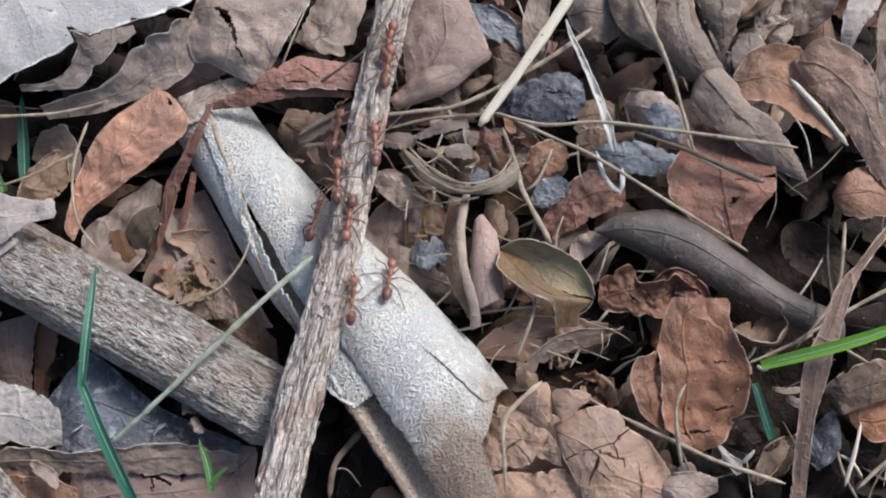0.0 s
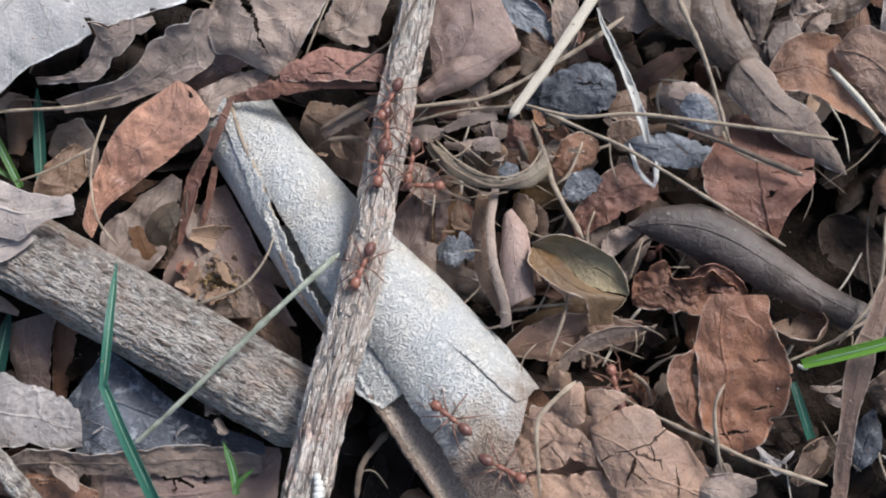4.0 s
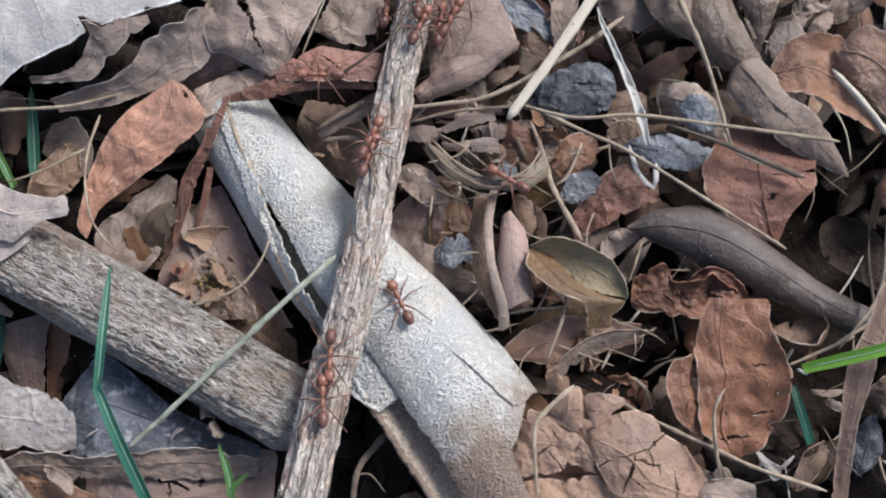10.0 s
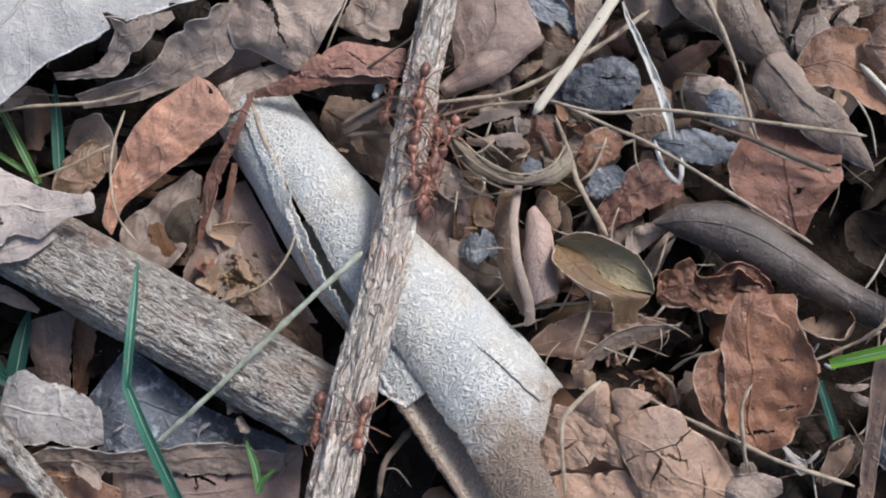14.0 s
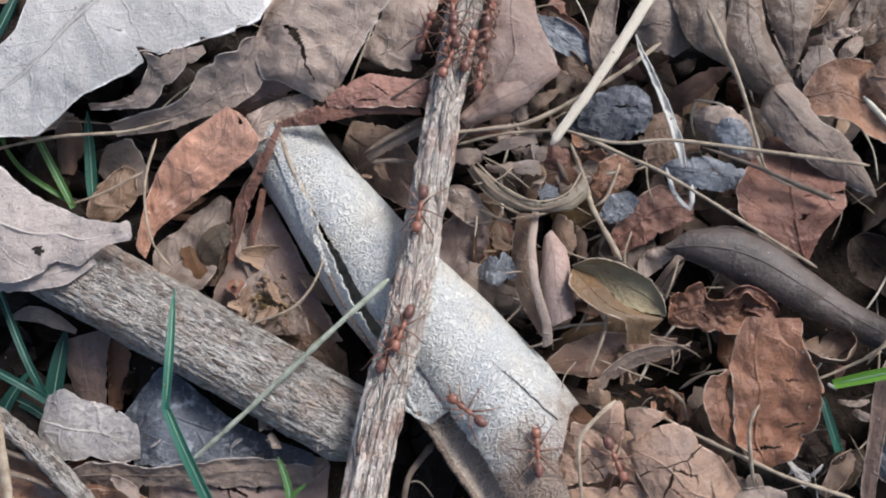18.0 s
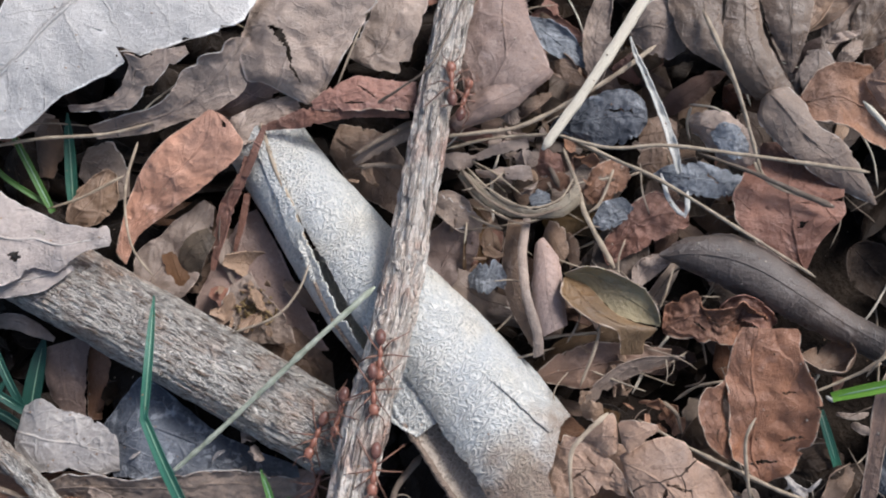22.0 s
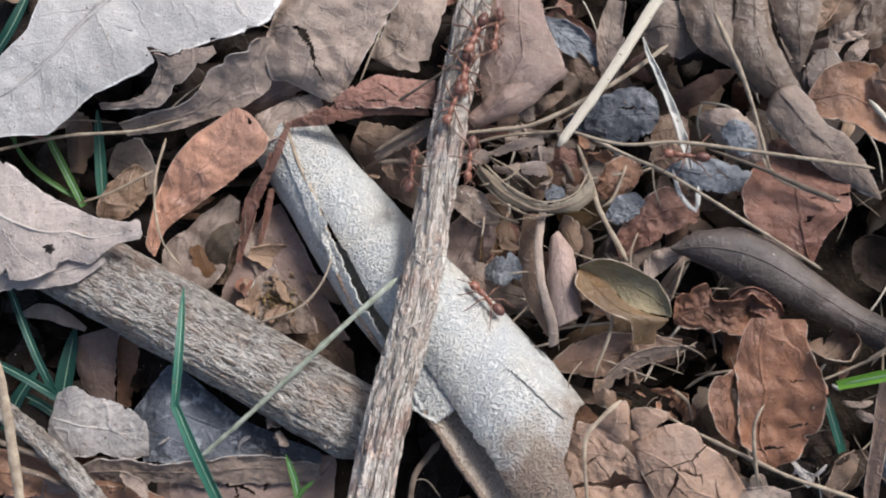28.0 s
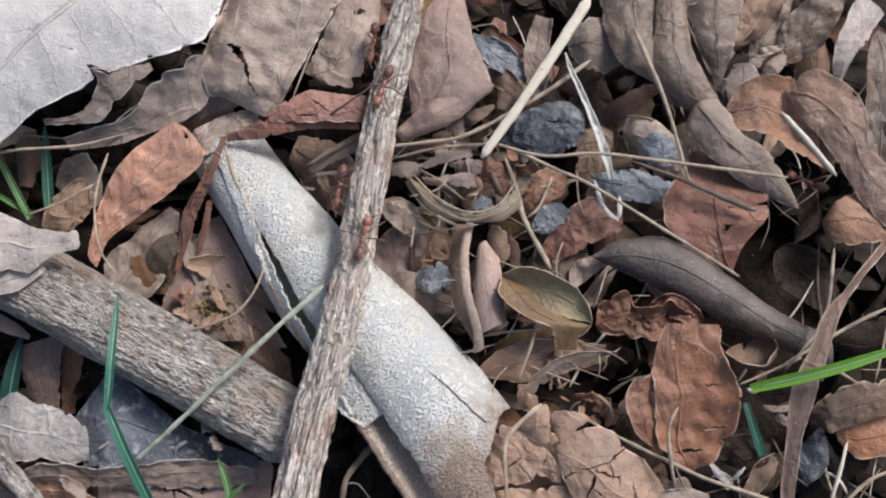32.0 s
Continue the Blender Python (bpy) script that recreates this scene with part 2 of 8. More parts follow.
def bark_material(name, light, dark, tint, stretch=(0.22, 1.0, 1.0), scale=9.0, relief=1.0, patch=0.5, split=0.0):
    """Bark by UV (in centimetres along and round): pale wavy ridges over dark grooves, rusty patches, long splits."""
    n = Nodes(name)
    co = n.add("TexCoord")
    ob = co.outputs["Object"]
    uv = n.vec("MULTIPLY", co.outputs["UV"], stretch)
    bend = n.noise(uv, 3.0, 2.0)
    bend_small = n.noise(co.outputs["UV"], 9.0, 2.0)
    warp = n.vec("ADD", uv, n.vec("ADD", n.vec("MULTIPLY", bend, (0.1, 0.16, 0.0)), n.vec("MULTIPLY", bend_small, (0.02, 0.06, 0.0))))
    ridge = n.noise(warp, scale, 6.0, 0.66)
    lines = n.span(n.math("ABSOLUTE", n.math("SUBTRACT", n.noise(warp, scale * 1.6, 3.0, 0.55), 0.5)), 0.02, 0.075, 1.0, 0.0)
    curl = n.vec("ADD", warp, n.vec("MULTIPLY", n.noise(co.outputs["UV"], 14.0, 3.0, 0.6), (0.02, 0.07, 0.0)))
    plates = n.span(n.cells(curl, scale * 1.25), 0.04, 0.2, 1.0, 0.0)
    rib = n.math("MAXIMUM", lines, n.math("MULTIPLY", plates, 0.6))
    rib = n.math("MULTIPLY", rib, n.span(n.noise(co.outputs["UV"], 5.0, 4.0, 0.65), 0.36, 0.54, 0.5, 1.0))
    fine = n.noise(ob, 2200.0, 4.0, 0.7)
    broad = n.span(n.noise(ob, 70.0, 4.0, 0.6), 0.35, 0.65)
    col = n.mix(n.span(ridge, 0.42, 0.6), dark, tuple(0.38 * a + 0.62 * b for a, b in zip(light, dark)))
    col = n.mix(n.math("MULTIPLY", rib, n.span(broad, 0, 1, 0.75, 1.0)), col, light)
    groove = n.math("MULTIPLY", n.span(n.noise(warp, scale * 0.8, 5.0, 0.62), 0.4, 0.48, 1.0, 0.0), n.span(rib, 0.2, 0.7, 1.0, 0.0))
    col = n.mix(n.math("MULTIPLY", groove, 0.3), col, tuple(c * 0.3 for c in dark))
    col = n.mix(n.math("MULTIPLY", n.span(n.noise(ob, 110.0, 4.0), 0.5, 0.66), patch), col, tint)
    if split:
        gap = n.span(n.math("ABSOLUTE", n.math("SUBTRACT", n.noise(n.vec("MULTIPLY", warp, (0.5, 1.0, 1.0)), scale * 0.35, 3.0, 0.5), 0.5)), 0.0, 0.016, 1.0, 0.0)
        col = n.mix(n.math("MULTIPLY", gap, split), col, tuple(c * 0.22 for c in dark))
        groove = n.math("MAXIMUM", groove, gap)
    flake = n.span(n.noise(warp, scale * 2.1, 5.0, 0.7), 0.58, 0.64)
    col = n.mix(n.math("MULTIPLY", flake, 0.5), col, tuple(min(0.8, c * 1.25 + 0.06) for c in light))
    col = n.mix(0.35, col, n.mix(fine, (0.2, 0.2, 0.2), (0.8, 0.78, 0.76)), "OVERLAY")
    high = n.math("ADD", n.math("MULTIPLY", ridge, 0.9), n.math("MULTIPLY", rib, 0.7))
    high = n.math("SUBTRACT", high, n.math("MULTIPLY", groove, 0.45))
    high = n.math("ADD", high, n.math("ADD", n.math("MULTIPLY", flake, 0.3), n.math("MULTIPLY", fine, 0.22)))
    n.bump(high, 1.0, 0.0017 * relief)
    return n.finish(col, 0.85, 0.2)


def plain_material(name, light, dark, scale=300.0, rough=0.6, specular=0.4, relief=0.3, streak=(1, 1, 1), along=False):
    """Stems, blades, shells: two tones in streaks with a fine grain."""
    n = Nodes(name)
    co = n.add("TexCoord")
    vec = n.vec("MULTIPLY", co.outputs["UV" if along else "Object"], streak)
    mott = n.noise(vec, scale, 5.0, 0.6)
    fine = n.noise(co.outputs["Object"], 2500.0, 3.0, 0.7)
    col = n.mix(n.span(mott, 0.35, 0.65), dark, light)
    col = n.mix(0.3, col, n.mix(fine, (0.25, 0.25, 0.25), (0.75, 0.75, 0.75)), "OVERLAY")
    n.bump(n.math("ADD", mott, n.math("MULTIPLY", fine, 0.4)), relief, 0.0004)
    return n.finish(col, n.span(fine, 0.3, 0.7, rough - 0.1, rough + 0.1), specular)


def roll_material(name, pale, grey, browned=0.0):
    """Silver-grey leaf skin with a fine raised net of wavy wrinkles, browning towards one end, deepened for shade
    there.
    """
    n = Nodes(name)
    co = n.add("TexCoord")
    ob = co.outputs["Object"]
    split = n.add("SeparateXYZ")
    n.put(split.inputs[0], co.outputs["UV"])
    u = split.outputs[0]
    sway = n.vec("MULTIPLY", n.noise(ob, 420.0, 3.0), (0.0016, 0.0016, 0.0016))
    warp = n.vec("ADD", ob, n.vec("ADD", sway, n.vec("MULTIPLY", n.noise(ob, 1500.0, 2.0), (0.0006, 0.0006, 0.0006))))
    waves = n.math("PINGPONG", n.math("MULTIPLY", n.noise(warp, 345.0, 1.0, 0.4), 9.5), 0.5)
    net = n.span(n.cells(warp, 1100.0), 0.03, 0.3, 1.0, 0.0)
    lines = n.span(waves, 0.2, 0.42)
    which = n.span(n.noise(ob, 75.0, 2.0), 0.42, 0.58)
    crease = n.math("ADD", n.math("MULTIPLY", lines, n.span(which, 0, 1, 0.9, 0.25)), n.math("MULTIPLY", net, n.span(which, 0, 1, 0.3, 0.9)), clamp=True)
    crease = n.math("MULTIPLY", crease, n.span(n.noise(ob, 170.0, 3.0), 0.3, 0.6, 0.5, 1.0))
    slit = n.span(n.cells(n.vec("MULTIPLY", warp, (1.0, 1.0, 0.6)), 110.0), 0.0, 0.012, 1.0, 0.0)
    slit = n.math("MULTIPLY", slit, n.span(n.noise(ob, 90.0, 2.0), 0.5, 0.56))
    fine = n.noise(ob, 2600.0, 4.0, 0.7)
    blot = n.noise(ob, 110.0, 5.0, 0.62)
    col = n.mix(n.span(blot, 0.36, 0.64), grey, pale)
    col = n.mix(n.span(crease, 0, 1, 0.5, 0.0), col, (0.31, 0.335, 0.34) if not browned else (0.2, 0.15, 0.11))
    col = n.mix(n.math("MULTIPLY", crease, 0.4), col, (0.82, 0.78, 0.7) if not browned else (0.6, 0.5, 0.4))
    col = n.mix(n.math("MULTIPLY", slit, 0.4), col, (0.16, 0.14, 0.12))
    if not browned:
        # real browning of the end, its colour darkened further for the shade there
        brown = n.span(n.math("ADD", u, n.math("MULTIPLY", n.math("SUBTRACT", blot, 0.5), 0.3)), 0.78, 0.9)
        col = n.mix(n.math("MULTIPLY", brown, 0.92), col, (0.25, 0.172, 0.122))
    stain = n.span(n.noise(ob, 60.0, 4.0, 0.6), 0.52, 0.68)
    col = n.mix(n.math("MULTIPLY", stain, 0.4), col, (0.56, 0.48, 0.37) if not browned else (0.25, 0.18, 0.13))
    pit = n.span(n.noise(ob, 330.0, 4.0, 0.6), 0.7, 0.74)
    col = n.mix(n.math("MULTIPLY", pit, 0.5), col, (0.2, 0.17, 0.14))
    col = n.mix(0.3, col, n.mix(fine, (0.3, 0.3, 0.3), (0.75, 0.75, 0.75)), "OVERLAY")
    high = n.math("ADD", n.math("MULTIPLY", crease, 0.7), n.math("MULTIPLY", fine, 0.15))
    high = n.math("ADD", high, n.math("MULTIPLY", n.noise(ob, 300.0, 3.0), 0.25))
    high = n.math("SUBTRACT", high, n.math("MULTIPLY", slit, 0.3))
    n.bump(high, 0.85, 0.0007)
    return n.finish(col, 0.72, 0.25)


def crumb_material():
    """Chips from near-black to pale straw, each of one tone."""
    n = Nodes("mixed_crumbs")
    info = n.add("NewGeometry").outputs["Random Per Island"]
    col = n.mix(n.span(info, 0.0, 0.55), (0.05, 0.034, 0.024), (0.3, 0.19, 0.12))
    col = n.mix(n.span(info, 0.75, 1.0), col, (0.55, 0.47, 0.38))
    return n.finish(col, 0.8, 0.2)


def soil_material():
    n = Nodes("dark_soil")
    ob = n.add("TexCoord").outputs["Object"]
    clod = n.noise(ob, 160.0, 7.0, 0.7)
    col = n.mix(n.span(clod, 0.35, 0.7), (0.012, 0.009, 0.007), (0.05, 0.036, 0.026))
    n.bump(clod, 0.9, 0.004)
    return n.finish(col, 0.95, 0.1)


GREY = leaf_material("pale_grey_leaf", (0.64, 0.6, 0.555), (0.56, 0.52, 0.48), (0.28, 0.245, 0.21), 8, 1.2, 0.6, 0.1, 500, lines=0.8, web=0.03, wrinkled=0.25)
TAN_GREY = leaf_material("buff_leaf", (0.54, 0.41, 0.325), (0.36, 0.265, 0.206), (0.22, 0.16, 0.12), 8, 2.6, 0.7, 0.4, lines=0.2, wrinkled=0.8)
BUFF = leaf_material("greyish_buff_leaf", (0.6, 0.5, 0.44), (0.5, 0.41, 0.355), (0.7, 0.61, 0.53), 6, 2.0, 0.9, 0.15, 420, lines=0.5, web=0.15, wrinkled=0.5)
VEINED = leaf_material("grey_veined_leaf", (0.5, 0.445, 0.405), (0.34, 0.3, 0.27), (0.66, 0.6, 0.53), 5, 2.0, 1.0, 0.2, 330, lines=0.85, web=0.4, flecks=0.6)
TAN = leaf_material("tan_leaf", (0.44, 0.285, 0.18), (0.3, 0.185, 0.115), (0.17, 0.1, 0.06), 8, 2.4, 0.7, 0.3)
CRACKED = leaf_material("cracked_tan_leaf", (0.545, 0.35, 0.235), (0.43, 0.265, 0.178), (0.22, 0.13, 0.08), 6, 2.0, 0.5, 0.2, cracks=42.0, lines=0.2, wrinkled=0.6)
OLIVE_DULL = leaf_material("dull_olive_brown_leaf", (0.255, 0.175, 0.12), (0.165, 0.11, 0.074), (0.13, 0.09, 0.062), 6, 2.4, 0.5, 0.2, rough=0.44, lines=0.12, wrinkled=0.6, gloss=0.65)
PINK = leaf_material("pinkish_brown_leaf", (0.4, 0.275, 0.22), (0.285, 0.19, 0.15), (0.2, 0.125, 0.095), 7, 2.4, 0.6, 0.15, lines=0.2, wrinkled=0.6)
PINK_PALE = leaf_material("pale_pinkish_leaf", (0.54, 0.385, 0.32), (0.4, 0.275, 0.225), (0.24, 0.15, 0.12), 7, 2.4, 0.6, 0.12, lines=0.1, wrinkled=0.6)
ORANGE = leaf_material("rust_orange_leaf", (0.78, 0.42, 0.28), (0.58, 0.285, 0.175), (0.34, 0.14, 0.08), 9, 3.0, 0.7, 0.2, lines=0.25, wrinkled=0.9, flecks=0.6)
RUST = leaf_material("orange_brown_leaf", (0.42, 0.215, 0.12), (0.28, 0.137, 0.076), (0.17, 0.082, 0.047), 8, 2.6, 0.8, 0.3)
RUSSET = leaf_material("russet_leaf", (0.46, 0.21, 0.11), (0.315, 0.134, 0.067), (0.17, 0.075, 0.045), 7, 2.4, 0.8, 0.2, rough=0.52, lines=0.35, wrinkled=0.55)
RED = leaf_material("red_brown_leaf", (0.34, 0.16, 0.105), (0.21, 0.094, 0.062), (0.12, 0.055, 0.037), 8, 2.6, 0.9, 0.35)
TAN_BROWN = leaf_material("tan_brown_leaf", (0.42, 0.258, 0.178), (0.3, 0.182, 0.123), (0.2, 0.12, 0.08), 7, 2.4, 0.6, 0.2, lines=0.15, wrinkled=0.6)
CRACKED_RED = leaf_material("cracked_pinkish_red_leaf", (0.4, 0.21, 0.155), (0.28, 0.132, 0.094), (0.16, 0.07, 0.05), 6, 2.0, 0.5, 0.2, cracks=95.0, lines=0.2, wrinkled=0.8)
BROWN = leaf_material("brown_leaf", (0.3, 0.192, 0.125), (0.19, 0.117, 0.075), (0.12, 0.072, 0.047), 8, 2.6, 0.8, 0.3, lines=0.2, wrinkled=0.8)
UMBER = leaf_material("grey_brown_leaf", (0.385, 0.288, 0.223), (0.245, 0.176, 0.134), (0.12, 0.085, 0.065), 8, 2.6, 0.8, 0.25, lines=0.2, wrinkled=0.7)
DARK_ROLL = leaf_material("dark_grey_brown_leaf", (0.2, 0.155, 0.13), (0.105, 0.08, 0.066), (0.075, 0.057, 0.048), 6, 2.6, 0.5, 0.25, rough=0.46, lines=0.05, wrinkled=0.6)
# dark brown, deepened in colour so leaves down in the gaps look shaded
DARK_SHADED = leaf_material("dark_brown_leaf", (0.085, 0.056, 0.038), (0.045, 0.03, 0.02), (0.12, 0.082, 0.06), 8, 2.6, 0.8, 0.3, gloss=0.15)
SLATE = leaf_material("blue_grey_mouldy_leaf", (0.28, 0.295, 0.315), (0.12, 0.126, 0.138), (0.38, 0.39, 0.4), 6, 2.0, 1.2, 0.5, lines=0.3, web=0.2, mould=0.5)
SLATE_FLAKED = leaf_material("flaking_slate_leaf", (0.2, 0.21, 0.235), (0.045, 0.052, 0.07), (0.4, 0.4, 0.4), 6, 2.0, 1.2, 0.5, lines=0.2, web=0.3, flecks=1.0, mould=1.0)
SLATE_DARK = leaf_material("dark_slate_leaf", (0.12, 0.125, 0.14), (0.03, 0.032, 0.038), (0.3, 0.31, 0.33), 6, 2.0, 1.2, 0.3, lines=0.5, web=0.25, mould=0.5)
OLIVE = leaf_material("yellow_olive_leaf", (0.52, 0.43, 0.25), (0.36, 0.27, 0.13), (0.2, 0.14, 0.07), 7, 2.2, 0.7, 0.2, rough=0.45, wrinkled=0.4)
OLIVE_TIP = leaf_material("olive_brown_folded_leaf", (0.31, 0.2, 0.1), (0.22, 0.125, 0.055), (0.2, 0.12, 0.05), 7, 2.2, 0.5, 0.2, rough=0.45, wrinkled=0.4)
OLIVE_BROWN = leaf_material("olive_brown_leaf", (0.37, 0.305, 0.215), (0.22, 0.17, 0.115), (0.12, 0.09, 0.06), 5, 0.3, 1.2, 0.25)
LITTER = leaf_material("mixed_litter_leaf", (0.2, 0.126, 0.083), (0.11, 0.068, 0.044), (0.09, 0.056, 0.037), 8, 2.4, 0.8, 0.35, vary=1.0, gloss=0.15)
LOG_BARK = bark_material("ridged_grey_bark", (1.0, 0.92, 0.82), (0.27, 0.2, 0.152), (0.55, 0.35, 0.24), (0.26, 1.0, 1.0), 6.6, 1.9, 0.5)
TWIG_BARK = bark_material("flaky_brown_bark", (0.96, 0.885, 0.785), (0.58, 0.435, 0.345), (0.52, 0.27, 0.195), (0.12, 1.0, 1.0), 8.0, 0.9, 0.62, 0.9)
STRAW = plain_material("pale_straw", (0.74, 0.66, 0.53), (0.54, 0.46, 0.35), 14.0, 0.6, 0.25, 0.4, (0.3, 4, 1), True)
WHITE_STRAW = plain_material("bleached_straw", (0.74, 0.71, 0.645), (0.5, 0.46, 0.4), 14.0, 0.65, 0.2, 0.5, (0.3, 4, 1), True)
STEM = plain_material("dry_stem", (0.46, 0.37, 0.27), (0.25, 0.19, 0.135), 400.0, 0.75, 0.2, 0.6)
DARK_STEM = plain_material("dark_stem", (0.19, 0.145, 0.11), (0.1, 0.075, 0.055), 400.0, 0.75, 0.3, 0.5)
UMBER_STEM = plain_material("grey_brown_stem", (0.27, 0.205, 0.155), (0.15, 0.11, 0.08), 300.0, 0.75, 0.2, 0.6)
GREEN_STEM = plain_material("grey_green_stalk", (0.5, 0.51, 0.4), (0.3, 0.32, 0.23), 500.0, 0.65, 0.3, 0.6)
TEAL = plain_material("blue_green_blade", (0.05, 0.17, 0.11), (0.025, 0.1, 0.065), 10.0, 0.4, 0.5, 0.3, (0.2, 6, 1), True)
# darker copy of the blue-green blade: shade put into the colour
TEAL_SHADED = plain_material("shaded_green_blade", (0.022, 0.085, 0.06), (0.012, 0.045, 0.033), 10.0, 0.45, 0.4, 0.3, (0.2, 6, 1), True)
LIME = plain_material("bright_green_blade", (0.2, 0.4, 0.04), (0.12, 0.27, 0.025), 10.0, 0.4, 0.5, 0.3, (0.2, 6, 1), True)
LIME_DARK = plain_material("green_blade", (0.1, 0.22, 0.05), (0.06, 0.14, 0.032), 10.0, 0.4, 0.5, 0.3, (0.2, 6, 1), True)
PALE_EDGE = plain_material("pale_blade_rib", (0.3, 0.42, 0.3), (0.2, 0.33, 0.22), 10.0, 0.45, 0.4, 0.2)
ROLL = roll_material("silver_leaf_skin", (0.7, 0.65, 0.56), (0.57, 0.56, 0.535))
ROLL_INNER = roll_material("brown_inner_leaf_skin", (0.6, 0.5, 0.41), (0.47, 0.38, 0.3), 1.0)
CRUMB = crumb_material()
# near-black colour that stands in for shade inside the roll
SHADE_INNER = plain_material("roll_hollow_shade", (0.035, 0.027, 0.021), (0.02, 0.015, 0.012), 300.0, 0.85, 0.1)
PALE_EDGE_TAN = plain_material("pale_dried_rim", (0.56, 0.44, 0.34), (0.36, 0.26, 0.19), 300.0, 0.6, 0.3, 0.4)
PALE_EDGE_GREY = plain_material("pale_grey_rim", (0.62, 0.56, 0.5), (0.46, 0.4, 0.35), 300.0, 0.6, 0.3, 0.4)
PALE_RIM = {m: PALE_EDGE_TAN for m in (RUSSET, RUST, ORANGE, CRACKED, CRACKED_RED, TAN_BROWN, TAN, OLIVE, OLIVE_TIP, RED, BROWN)} | {m: PALE_EDGE_GREY for m in (GREY, BUFF, VEINED, TAN_GREY, UMBER)}
PELLET = plain_material("golden_grain", (0.46, 0.33, 0.16), (0.2, 0.13, 0.06), 900.0, 0.55, 0.3, 0.3)
SOIL = soil_material()

# ---- builders ----


def mesh_object(name, verts, faces, material, uvs=None):
    """One mesh object; verts in millimetres. uvs: one per vertex."""
    me = bpy.data.meshes.new(name)
    me.from_pydata((np.asarray(verts, float) * MM).tolist(), [], faces)
    me.materials.append(material)
    if uvs is not None:
        layer = me.uv_layers.new(name="UVMap")
        index = np.empty(len(me.loops), dtype=np.int32)
        me.loops.foreach_get("vertex_index", index)
        layer.data.foreach_set("uv", np.asarray(uvs, np.float32)[index].ravel())
    me.shade_smooth()
    me.update()
    return new(name, me)


def part(name, made, parent, label=""):
    """Hangs a mesh object under a thing or a part."""
    made.name = name
    made.parent = parent
    if label:
        made["label"] = label
    return made


def curve_points(ctrl, count):
    """A smooth line through the control points, evenly parted, and its tangents."""
    c = np.asarray(ctrl, float)
    if len(c) == 2:
        c = np.array([c[0], c.mean(0), c[1]])
    ext = np.vstack([2 * c[0] - c[1], c, 2 * c[-1] - c[-2]])
    fine = []
    for k in range(len(c) - 1):
        p0, p1, p2, p3 = ext[k : k + 4]
        s = np.linspace(0, 1, 24, endpoint=k == len(c) - 2)[:, None]
        fine.append(0.5 * (2 * p1 + (p2 - p0) * s + (2 * p0 - 5 * p1 + 4 * p2 - p3) * s**2 + (3 * p1 - p0 - 3 * p2 + p3) * s**3))
    fine = np.vstack(fine)
    far = np.r_[0, np.cumsum(np.linalg.norm(np.diff(fine, axis=0), axis=1))]
    at = np.linspace(0, far[-1], count)
    line = np.stack([np.interp(at, far, fine[:, k]) for k in range(3)], 1)
    tan = np.gradient(line, axis=0)
    return line, tan / np.linalg.norm(tan, axis=1)[:, None], far[-1]


def rough(points, freq, seed):
    """Smooth noise about -1 to 1 for rows of places."""
    return np.array([noise.noise((p[0] * freq + seed * 7.1, p[1] * freq - seed * 3.3, p[2] * freq + seed)) for p in points]) * 1.6


SHAPES = {"ovate": (0.72, 0.8), "lance": (0.95, 1.1), "obovate": (1.5, 0.75), "oblong": (1.0, 0.42), "round": (0.9, 0.55), "strip": (1.0, 0.16), "blunt": (2.1, 0.6)}


